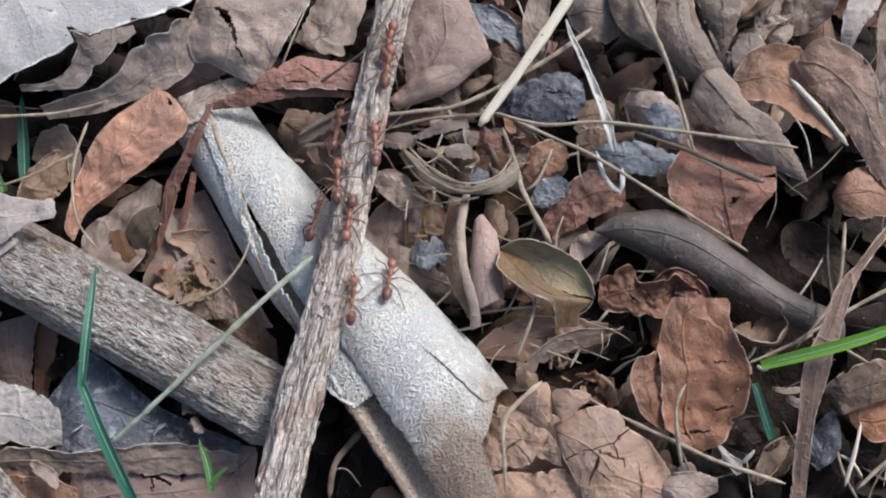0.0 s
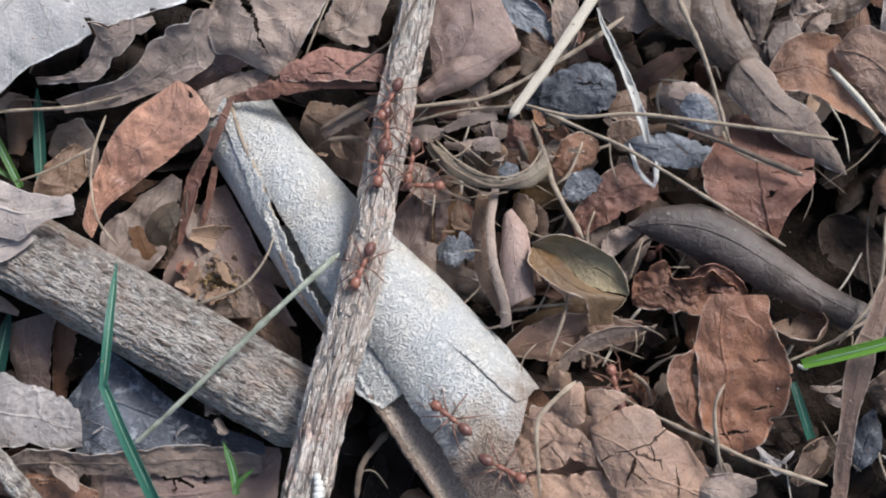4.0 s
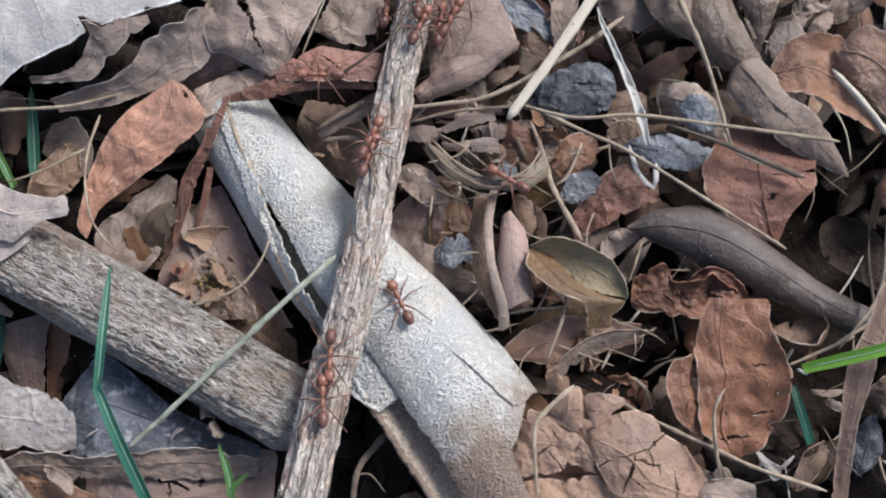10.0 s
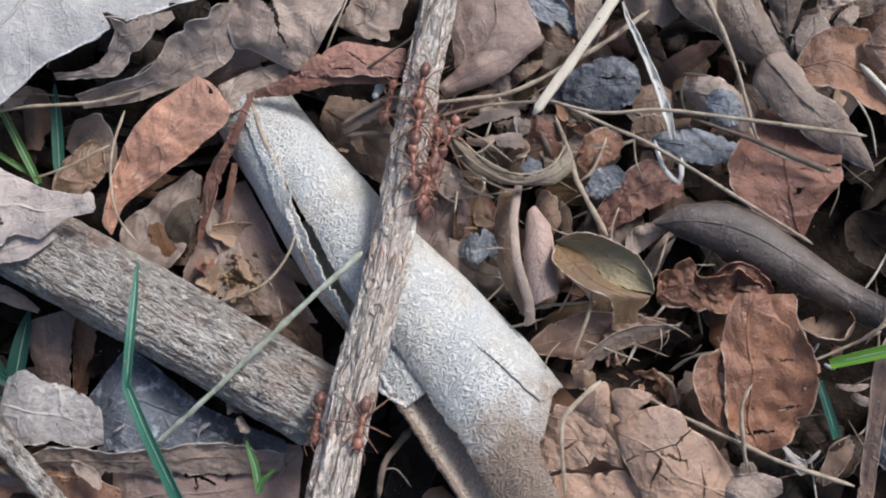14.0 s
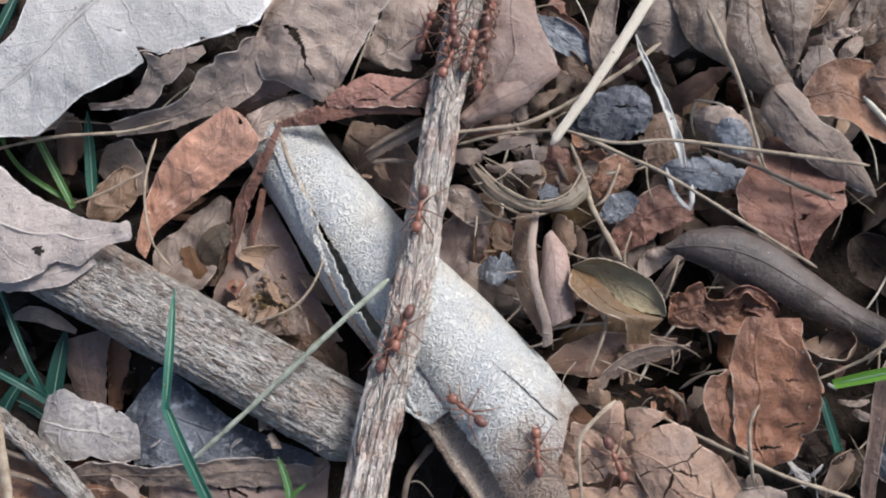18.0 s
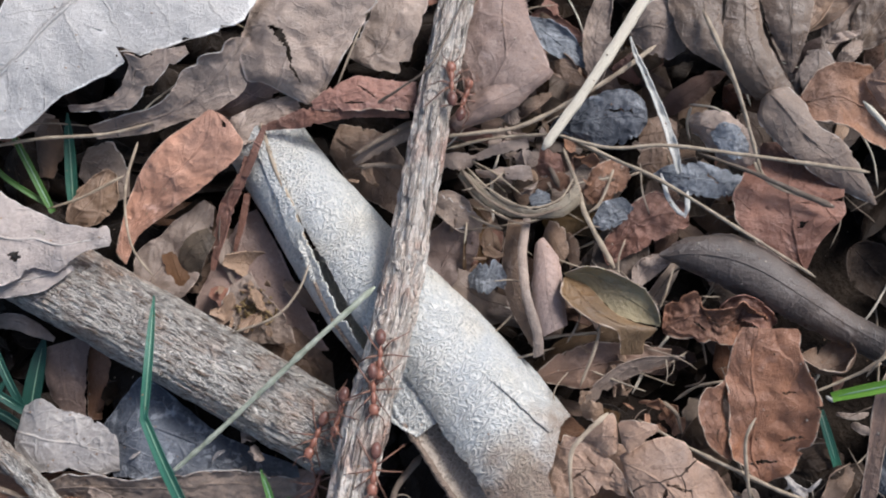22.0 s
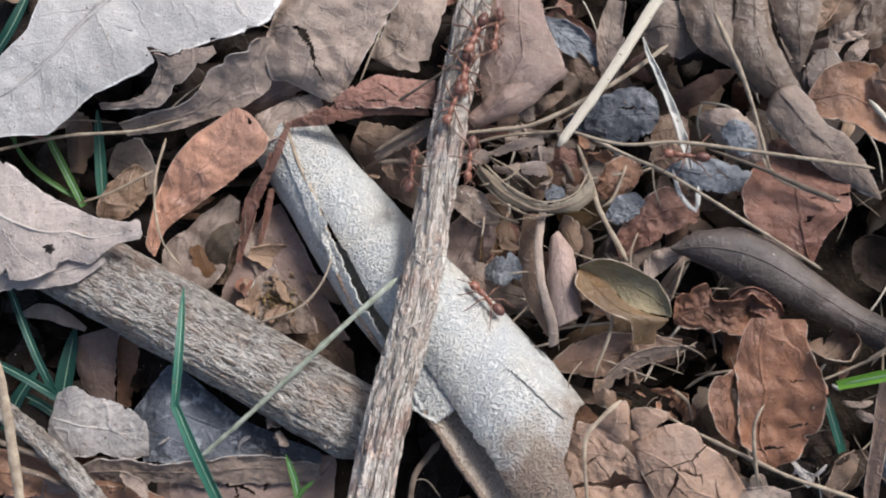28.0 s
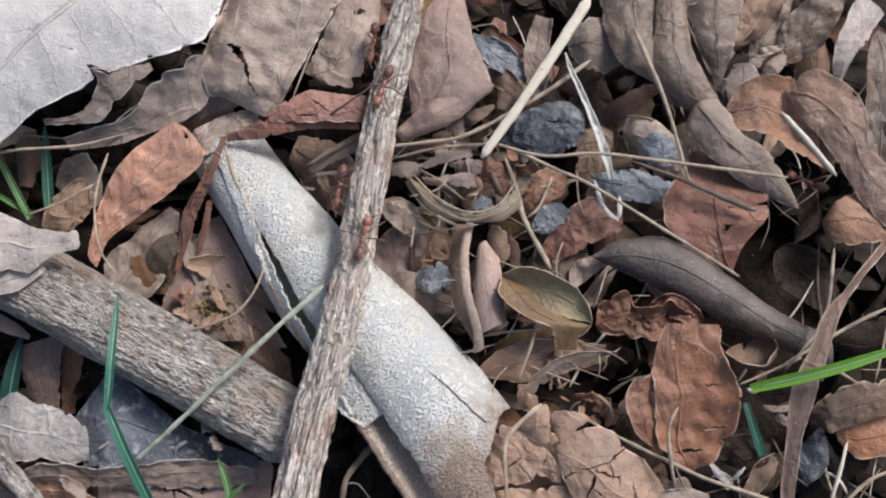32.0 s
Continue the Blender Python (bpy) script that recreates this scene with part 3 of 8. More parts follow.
def leaf_grid(ctrl, width, shape="ovate", span=(0.0, 1.0), curl=(0, 0), bank=0.0, twist=0.0, fold=0.0, wave=1.2, ragged=0.09, crimp=0.12, seed=1, nu=50, nv=24, left=None, right=None, crease=0.8, pillow=0.15, veins=8.0, rim=0.8):
    """Blade surface as a grid of places, (nu, nv, 3), and its grid of UVs."""
    line, tan, length = curve_points(ctrl, nu)
    u = np.linspace(span[0], span[1], nu)
    power, bulge = SHAPES[shape]
    half = width / 2 * np.sin(np.pi * np.clip(u, 0.004, 0.996) ** power).clip(0) ** bulge
    v = np.linspace(-1, 1, nv)
    up = UP / np.linalg.norm(UP)
    norm = up - tan * (tan @ up)[:, None]
    norm /= np.linalg.norm(norm, axis=1)[:, None]
    side = np.cross(tan, norm)
    turn = np.radians(bank + twist * np.linspace(-0.5, 0.5, nu))[:, None]
    side, norm = side * np.cos(turn) + norm * np.sin(turn), norm * np.cos(turn) - side * np.sin(turn)
    lobes = [rough(np.stack([u * length, np.full(nu, k * 31.0), np.zeros(nu)], 1), 0.22, seed) + 0.4 * rough(np.stack([u * length, np.full(nu, k * 31.0), np.zeros(nu)], 1), 0.8, seed + 2) + 0.18 * rough(np.stack([u * length, np.full(nu, k * 31.0), np.zeros(nu)], 1), 2.1, seed + 6) for k in (0, 1)]
    grid = np.zeros((nu, nv, 3))
    for j, s in enumerate(v):
        flank = half if left is None else np.interp(np.linspace(0, 1, nu), np.linspace(0, 1, len(left if s < 0 else right)), left if s < 0 else right)
        if left is not None:
            bend = np.clip(np.abs(np.radians(np.linspace(curl[0], curl[1], nu))) / 2, 0.01, 1.5)
            flank = np.convolve(np.pad(flank, 2, mode="edge"), (0.1, 0.2, 0.4, 0.2, 0.1), "valid") * bend / np.sin(bend)
        reach = flank * (1 + 0.7 * ragged * (lobes[0] if s < 0 else lobes[1]) * abs(s))
        ang = np.radians(np.linspace(curl[0], curl[1], nu))
        ang = np.where(np.abs(ang) < 1e-3, 1e-3, ang)
        radius = 2 * reach / ang
        phi = ang * s / 2
        across = radius * np.sin(phi)
        lift = radius * (1 - np.cos(phi)) + abs(s) * reach * np.tan(np.radians(fold))
        # edges dry upwards here and there
        flare = np.clip((abs(s) - 0.72) / 0.28, 0, 1) ** 2 * np.clip(0.45 + (lobes[1] if s < 0 else lobes[0]), 0, 1.3)
        lift = lift + rim * flare * np.clip(reach / 3, 0, 1) * (np.abs(ang) < 1.9)
        grid[:, j] = line + side * across[:, None] + norm * lift[:, None]
    flat = grid.reshape(-1, 3)
    bumps = wave * (rough(flat, 0.11, seed + 5) + 0.45 * rough(flat, 0.32, seed + 9)) + crimp * rough(flat, 0.75, seed + 4)
    bumps = bumps + crease * (np.abs(rough(flat, 0.085, seed + 11)) + 0.5 * np.abs(rough(flat, 0.21, seed + 13)) - 0.4)
    # blade bulges between the side veins
    phase = u[:, None] * veins - np.abs(v)[None] * 2.4
    swell = pillow * (np.abs(np.cos(np.pi * phase)) ** 0.7 - 0.6) * np.clip(np.abs(v) * 4, 0, 1)[None]
    bumps = bumps + 1.25 * swell.ravel()
    grid += (bumps.reshape(nu, nv)[..., None]) * norm[:, None]
    ends = ragged * width * 0.35
    if span[0] > 0.02:
        grid[0] += tan[0] * (rough(grid[0], 0.45, seed + 1) * ends)[:, None]
    if span[1] < 0.98:
        grid[-1] += tan[-1] * (rough(grid[-1], 0.45, seed + 3) * ends)[:, None]
    uvs = np.stack(np.meshgrid(u, v * 0.5 + 0.5, indexing="ij"), -1)
    return grid, uvs


def sheet_mesh(name, grid, uvs, thick, material, skip=()):
    """Closes a grid into a thin sheet with a back and an edge. skip: cells (i, j) left open as holes."""
    nu, nv = grid.shape[:2]
    du, dv = np.gradient(grid, axis=0), np.gradient(grid, axis=1)
    nor = np.cross(du, dv)
    nor /= np.linalg.norm(nor, axis=2)[..., None] + 1e-9
    verts = np.vstack([(grid + nor * thick / 2).reshape(-1, 3), (grid - nor * thick / 2).reshape(-1, 3)])
    n = nu * nv
    open_cells = set(skip)
    kept = [(i, j) for i in range(nu - 1) for j in range(nv - 1) if (i, j) not in open_cells]
    faces, count = [], {}
    for i, j in kept:
        a, b, c, d = i * nv + j, (i + 1) * nv + j, (i + 1) * nv + j + 1, i * nv + j + 1
        faces += [(a, b, c, d), (d + n, c + n, b + n, a + n)]
        for e in ((a, b), (b, c), (c, d), (d, a)):
            key = (min(e), max(e))
            count[key] = None if key in count else e
    # the rim has corners of its own, so that it stays a crisp edge
    edges = [e for e in count.values() if e]
    rim = sorted({k for e in edges for k in e})
    place = {k: 2 * n + i for i, k in enumerate(rim)}
    low = {k: 2 * n + len(rim) + i for i, k in enumerate(rim)}
    faces += [(place[b], place[a], low[a], low[b]) for a, b in edges]
    flat = uvs.reshape(-1, 2)
    verts = np.vstack([verts, verts[rim], verts[[k + n for k in rim]]])
    return mesh_object(name, verts, faces, material, np.vstack([flat, flat, flat[rim], flat[rim]]))


def tube_mesh(name, ctrl, r0, r1, material, bumps=0.12, freq=0.5, seed=1, count=0, ring=8, flat=1.0, knots=0, bank=0.0, stretch=0.0):
    """A tapering stem along a smooth line. flat: height over width. UV: centimetres along and round."""
    line, tan, length = curve_points(ctrl, 12)
    count = count or max(10, int(length / 1.6))
    line, tan, length = curve_points(ctrl, count)
    up = UP / np.linalg.norm(UP)
    norm = up - tan * (tan @ up)[:, None]
    norm /= np.linalg.norm(norm, axis=1)[:, None] + 1e-9
    side = np.cross(tan, norm)
    turn = np.radians(bank)
    side, norm = side * np.cos(turn) + norm * np.sin(turn), norm * np.cos(turn) - side * np.sin(turn)
    s = np.linspace(0, 1, count)
    radius = r0 + (r1 - r0) * s
    for k in range(knots):
        spot = ((k + 0.5 + 0.3 * math.sin(seed * 3 + k * 5)) / knots)
        radius = radius * (1 + 0.28 * np.exp(-(((s - spot) * length) / (r0 * 1.3 + 0.3)) ** 2))
    gone = np.minimum(s, 1 - s) * length / (max(r0, r1) * 1.1)
    radius = radius * np.clip(np.sqrt(np.clip(gone, 0, 1)), 0.3, 1)
    ang = np.linspace(0, 2 * np.pi, ring, endpoint=False)
    out = side[:, None] * np.cos(ang)[None, :, None] + norm[:, None] * (np.sin(ang) * flat)[None, :, None]
    if stretch:
        key = np.stack(np.broadcast_arrays((s * length * stretch)[:, None], (np.cos(ang) * r0)[None], (np.sin(ang) * r0)[None]), -1).reshape(-1, 3)
    else:
        key = (line[:, None] + out * radius[:, None, None]).reshape(-1, 3)
    wob = (rough(key, freq, seed) + 0.5 * rough(key, freq * 2.7, seed + 4)).reshape(count, ring)
    verts = line[:, None] + out * (radius[:, None] * (1 + bumps * wob))[..., None]
    around = np.linspace(0, 2 * np.pi * max(r0, r1) / 10, ring + 1)
    # one seam column twice, so that the UV does not fold back
    verts = np.concatenate([verts, verts[:, :1]], 1)
    cols = ring + 1
    faces = [(i * cols + j, i * cols + j + 1, (i + 1) * cols + j + 1, (i + 1) * cols + j) for i in range(count - 1) for j in range(ring)]
    uvs = np.stack(np.broadcast_arrays((s * length / 10)[:, None], around[None]), -1).reshape(-1, 2)
    faces += [tuple(range(ring - 1, -1, -1)), tuple((count - 1) * cols + j for j in range(ring))]
    return mesh_object(name, verts.reshape(-1, 3), faces, material, uvs)


LEAF_COUNT = [0]


def worded(label):
    return label if len(label.split()) > 3 else label + " in the litter"


def blade_parts(thing, grid, uvs, material, width, seed, rib=True, holes=0, thick=0.16, gaps=(), slits=(), torn=True, name="blade", at=0.5):
    """Closes a blade into a thin sheet with holes, slits and a raised midrib."""
    nu, nv = grid.shape[:2]
    rng = random.Random(seed)
    skip = []
    # loosen the weave so that holes and notches tear along uneven lines
    shake = np.random.RandomState(seed).uniform(-0.4, 0.4, (nu - 2, nv - 2, 2))
    step_u, step_v = (grid[2:, 1:-1] - grid[:-2, 1:-1]) / 2, (grid[1:-1, 2:] - grid[1:-1, :-2]) / 2
    grid[1:-1, 1:-1] += step_u * shake[..., :1] + step_v * shake[..., 1:]
    # small tears along the edges
    for _ in range(rng.choice((0, 1, 2, 3)) if torn and width > 5 else 0):
        i, long, deep, far = rng.randrange(4, nu - 9), rng.choice((1, 2, 3, 4)), rng.choice((1, 1, 2, 3)), rng.random() < 0.5
        for a in range(long):
            for b in range(max(1, round(deep * (1 - abs(a - (long - 1) / 2) / (long / 2 + 0.5))))):
                skip.append((i + a, nv - 2 - b if far else b))
    for _ in range(holes):
        i, j = rng.randrange(4, nu - 6), rng.randrange(1, nv - 2)
        skip += [(i + a, j + b) for a in range(rng.choice((1, 2, 3))) for b in range(rng.choice((1, 1, 2)))]
    for u0, u1, v in gaps:
        j = int((v + 1) / 2 * (nv - 1))
        skip += [(i, j) for i in range(int(u0 * (nu - 1)), int(u1 * (nu - 1)) + 1)]
    # slits from (u, v) to (u, v), widest in the middle
    for u0, v0, u1, v1, wide in slits:
        for k in range(60):
            f = k / 59
            i = (u0 + (u1 - u0) * f) * (nu - 1) + 0.35 * math.sin(f * 11 + seed)
            j = (v0 + (v1 - v0) * f) * (nv - 1) + 0.35 * math.sin(f * 9 + seed * 2)
            reach = wide * math.sin(math.pi * (0.08 + 0.84 * f))
            skip += [(a, b) for a in range(int(i - reach), int(i + reach) + 1) for b in range(int(j - reach), int(j + reach) + 1) if (a - i) ** 2 + (b - j) ** 2 <= reach * reach + 0.5]
    blade = part(name, sheet_mesh(name, grid, uvs, thick, material, skip), thing)
    if rib:
        c = round(at * (nv - 1))
        mid = grid[:, c - 1 : c + 1].mean(1)
        du, dv = np.gradient(grid, axis=0)[:, c], np.gradient(grid, axis=1)[:, c]
        nor = np.cross(du, dv)
        nor /= np.linalg.norm(nor, axis=1)[:, None] + 1e-9
        sign = 1.0 if nor[len(nor) // 2] @ UP > 0 else -1.0
        pick = np.linspace(1, nu - 2, 9).astype(int)
        size = 0.008 * width + 0.1
        part("midrib", tube_mesh("midrib", mid[pick] + sign * nor[pick] * thick * 0.4, size, size * 0.4, PALE_RIM[material] if material in (VEINED, BUFF) else material, 0.08, ring=6), thing)
    return blade


def leaf(label, material, ctrl, width, rib=True, stalk=None, holes=0, thick=0.16, name="dead_leaf", gaps=(), **how):
    """A dry leaf: blade, raised midrib and, where it shows, its stalk."""
    LEAF_COUNT[0] += 1
    how.setdefault("seed", LEAF_COUNT[0])
    thing = tagged(new(name), worded(label), "leaf", "leaf litter")
    grid, uvs = leaf_grid(ctrl, width, **how)
    blade_parts(thing, grid, uvs, material, width, how["seed"], rib, holes, thick, gaps)
    if stalk is not None:
        part("stalk", tube_mesh("stalk", stalk, 0.55, 0.4, STEM, 0.1), thing)
    return thing


def edge_points(ctrl, count, soft):
    """An edge through the control points, between straight runs (soft 0) and a smooth line (soft 1)."""
    c = np.asarray(ctrl, float)
    far = np.r_[0, np.cumsum(np.linalg.norm(np.diff(c, axis=0), axis=1))]
    at = np.linspace(0, far[-1], count)
    plain = np.stack([np.interp(at, far, c[:, k]) for k in range(3)], 1)
    return plain + (curve_points(ctrl, count)[0] - plain) * soft


def loft_grid(left, right, belly=0.8, lip=(0.0, 0.0), wave=0.4, crimp=0.08, crease=0.45, pillow=0.05, veins=8.0, tears=(), nicks=3, seed=1, nu=60, nv=30, mid=0.5, power=1.0, soft=0.55):
    """Blade between two edges. belly: rise of the middle; lip: rise of the two rims; tears: (along, side, depth, half width) as shares."""
    l, r = edge_points(left, nu, soft), edge_points(right, nu, soft)
    rng = random.Random(seed * 31 + 5)
    u = np.linspace(0, 1, nu)
    across = r - l
    wide = np.linalg.norm(across, axis=1)
    most = wide.max()
    along = np.gradient((l + r) / 2, axis=0)
    norm = np.cross(across, along)
    norm *= np.sign(norm @ UP)[:, None]
    norm /= np.linalg.norm(norm, axis=1)[:, None] + 1e-9
    norm = np.stack([np.convolve(np.pad(norm[:, k], 3, mode="edge"), np.ones(7) / 7, "valid") for k in range(3)], 1)
    small = min(1.0, most / 9)
    wave, crimp, crease, belly = wave * small, crimp * small, crease * small, belly * (small if power == 1 else 1)
    cut = [np.zeros(nu), np.zeros(nu)]
    size = np.linalg.norm(np.diff((l + r) / 2, axis=0), axis=1).sum()
    for at, side, deep, half in (*tears, *((rng.uniform(0.06, 0.94), rng.choice((0, 1)), min(0.13, rng.uniform(0.4, 1.3) / most), rng.uniform(0.25, 0.8) / size) for _ in range(nicks))):
        skew = rng.uniform(0.4, 1.6)
        cut[side] = np.maximum(cut[side], deep * np.clip(1 - np.abs(u - at) / (half * np.where(u < at, skew, 2 - skew)), 0, 1))
    fine = np.array([noise.noise((x * size * 0.6, seed * 3.7, 0.4)) + 0.6 * noise.noise((x * size * 1.9, seed * 1.7, 5.4)) for x in u]) * 0.42 * min(1.0, most / 9) / most
    s = np.linspace(0, 1, nv)[None]
    low, high = np.clip(cut[0] + fine, -0.02, 0.6)[:, None], 1 - np.clip(cut[1] - fine[::-1], -0.02, 0.6)[:, None]
    s = low + (high - low) * s
    grid = l[:, None] * (1 - s)[..., None] + r[:, None] * s[..., None]
    dome = np.clip(4 * s * (1 - s), 0, 1) ** power
    lift = belly * dome * (wide / most)[:, None] + (lip[0] * np.clip(1 - s * 3.5, 0, 1) ** 2 + lip[1] * np.clip(s * 3.5 - 2.5, 0, 1) ** 2) * (wide / most)[:, None]
    flat = grid.reshape(-1, 3)
    bumps = wave * (rough(flat, 0.11, seed + 5) + 0.45 * rough(flat, 0.32, seed + 9)) + crimp * (1 - 2.2 * np.abs(rough(flat, 0.42, seed + 4)) - np.abs(rough(flat, 1.1, seed + 8)))
    bumps = bumps + crease * (np.abs(rough(flat, 0.085, seed + 11)) + 0.5 * np.abs(rough(flat, 0.21, seed + 13)) - 0.4)
    half = np.where(s < mid, s / mid, (1 - s) / (1 - mid))
    phase = u[:, None] * veins + half * 2.4
    swell = pillow * (np.abs(np.cos(np.pi * phase)) ** 0.7 - 0.6) * np.clip((1 - half) * 4, 0, 1)
    lift = lift + bumps.reshape(nu, nv) + swell
    grid = grid + lift[..., None] * norm[:, None]
    v = np.where(s < mid, s / mid * 0.5, 0.5 + (s - mid) / (1 - mid) * 0.5)
    return grid, np.stack([np.broadcast_to(u[:, None], v.shape), v], -1), most


def lofted(label, material, left, right, rib=True, holes=0, thick=0.16, slits=(), name="dead_leaf", under=None, part_name="blade", edges=True, **how):
    """A dry leaf between two edges, with pale dried rims; under: an earlier leaf that this is a further part of."""
    LEAF_COUNT[0] += 1
    how.setdefault("seed", LEAF_COUNT[0])
    thing = under or tagged(new(name), worded(label), "leaf", "leaf litter")
    grid, uvs, width = loft_grid(left, right, **how)
    rib = rib and width > 5 and 0.2 < how.get("mid", 0.5) < 0.8
    blade = blade_parts(thing, grid, uvs, material, width, how["seed"], rib, holes, thick, (), slits, False, part_name, how.get("mid", 0.5))
    if edges and width > 4:
        pick = np.linspace(2, len(grid) - 3, 26).astype(int)
        for side in (0, -1):
            if (how["seed"] * 7 + side * 3) % 5 > 1:
                part("rim", tube_mesh("rim", grid[pick, side], 0.1, 0.09, PALE_RIM.get(material, material), 0.8, 0.7, how["seed"], 60, 6), thing)
    if under:
        blade["label"] = label
    return thing


def stem(label, material, ctrl, r0, r1=None, name="dry_stem", category="stem", **how):
    """A loose stem, straw or stalk, one piece."""
    r1 = r0 * 0.7 if r1 is None else r1
    LEAF_COUNT[0] += 1
    how.setdefault("seed", LEAF_COUNT[0])
    ob = tube_mesh(name, ctrl, r0, r1, material, **how)
    return tagged(ob, worded(label), category, "stems in the litter")


def grass(label, material, ctrl, width, ribbed=True, bank=0.0, curl=70, flip=False, name="grass_blade"):
    """A grass blade from its foot to its point: a long folded strip with a pale rib. flip: the point comes first."""
    thing = tagged(new(name), worded(label), "grass", "grass in the litter")
    half = width / 2
    flanks = (half * 0.8, half, half, half * 0.92, half * 0.7, half * 0.08)
    if flip:
        flanks = (half * 0.75, half * 0.9, half, half, half, half)
    grid, uvs = leaf_grid(ctrl, width, "strip", (0.0, 1.0), (curl, curl), bank, wave=0.04, ragged=0.0, crimp=0.02, crease=0.0, pillow=0.0, rim=0.0, nu=30, nv=7, left=flanks, right=flanks)
    part("blade", sheet_mesh("blade", grid, uvs, 0.12, material), thing)
    if ribbed and width > 1.2:
        part("rib", tube_mesh("rib", grid[1:-1:4, 3] + UP * 0.08, 0.12, 0.07, PALE_EDGE, 0.05, ring=6), thing)
    return thing

# ---- ground ----


def ground():
    """Dark soil: finely uneven under the litter, running on to the horizon."""
    fine = np.linspace(-260, 260, 90)
    far = np.array([400, 700, 1300, 3000, 9000, 30000, 120000.0])
    axis = np.r_[-far[::-1], fine, far]
    x, y = np.meshgrid(axis, axis, indexing="ij")
    flat = np.stack([x.ravel(), y.ravel(), 0 * x.ravel()], 1)
    z = -30 + 2.6 * rough(flat * (np.abs(flat).max(1) < 5000)[:, None], 0.06, 3)
    flat[:, 2] = z
    m = len(axis)
    faces = [(i * m + j, (i + 1) * m + j, (i + 1) * m + j + 1, i * m + j + 1) for i in range(m - 1) for j in range(m - 1)]
    return tagged(mesh_object("ground", flat, faces, SOIL), "dark damp soil under the leaf litter", "ground", kind="structure")


ground()


# ---- the branch, the rolled leaf and the twig ----


def branch(ctrl):
    """Thick fallen branch with ridged grey bark and a broken end."""
    thing = tagged(new("fallen_branch"), "thick fallen branch with ridged grey-brown bark lying in the litter", "branch")
    part("bark", tube_mesh("bark", ctrl, 8.2, 7.4, LOG_BARK, 0.028, 1.15, 3, 420, 190, 1.0, 0, 0.0, 0.17), thing)
    line, tan, _ = curve_points(ctrl, 30)
    side = np.cross(tan[-1], UP)
    for k, (s, a, size) in enumerate(((9, 60, 1.3), (17, 110, 1.0), (24, 75, 1.5), (26, 40, 1.1))):
        out = side * math.cos(radians(a)) + UP * math.sin(radians(a))
        spot = line[s] + out * 7.2
        part("knot", tube_mesh("knot", [spot, spot + out * 1.1], size, size * 0.45, LOG_BARK, 0.25, 0.9, 20 + k, 8, 12), thing)
    return thing


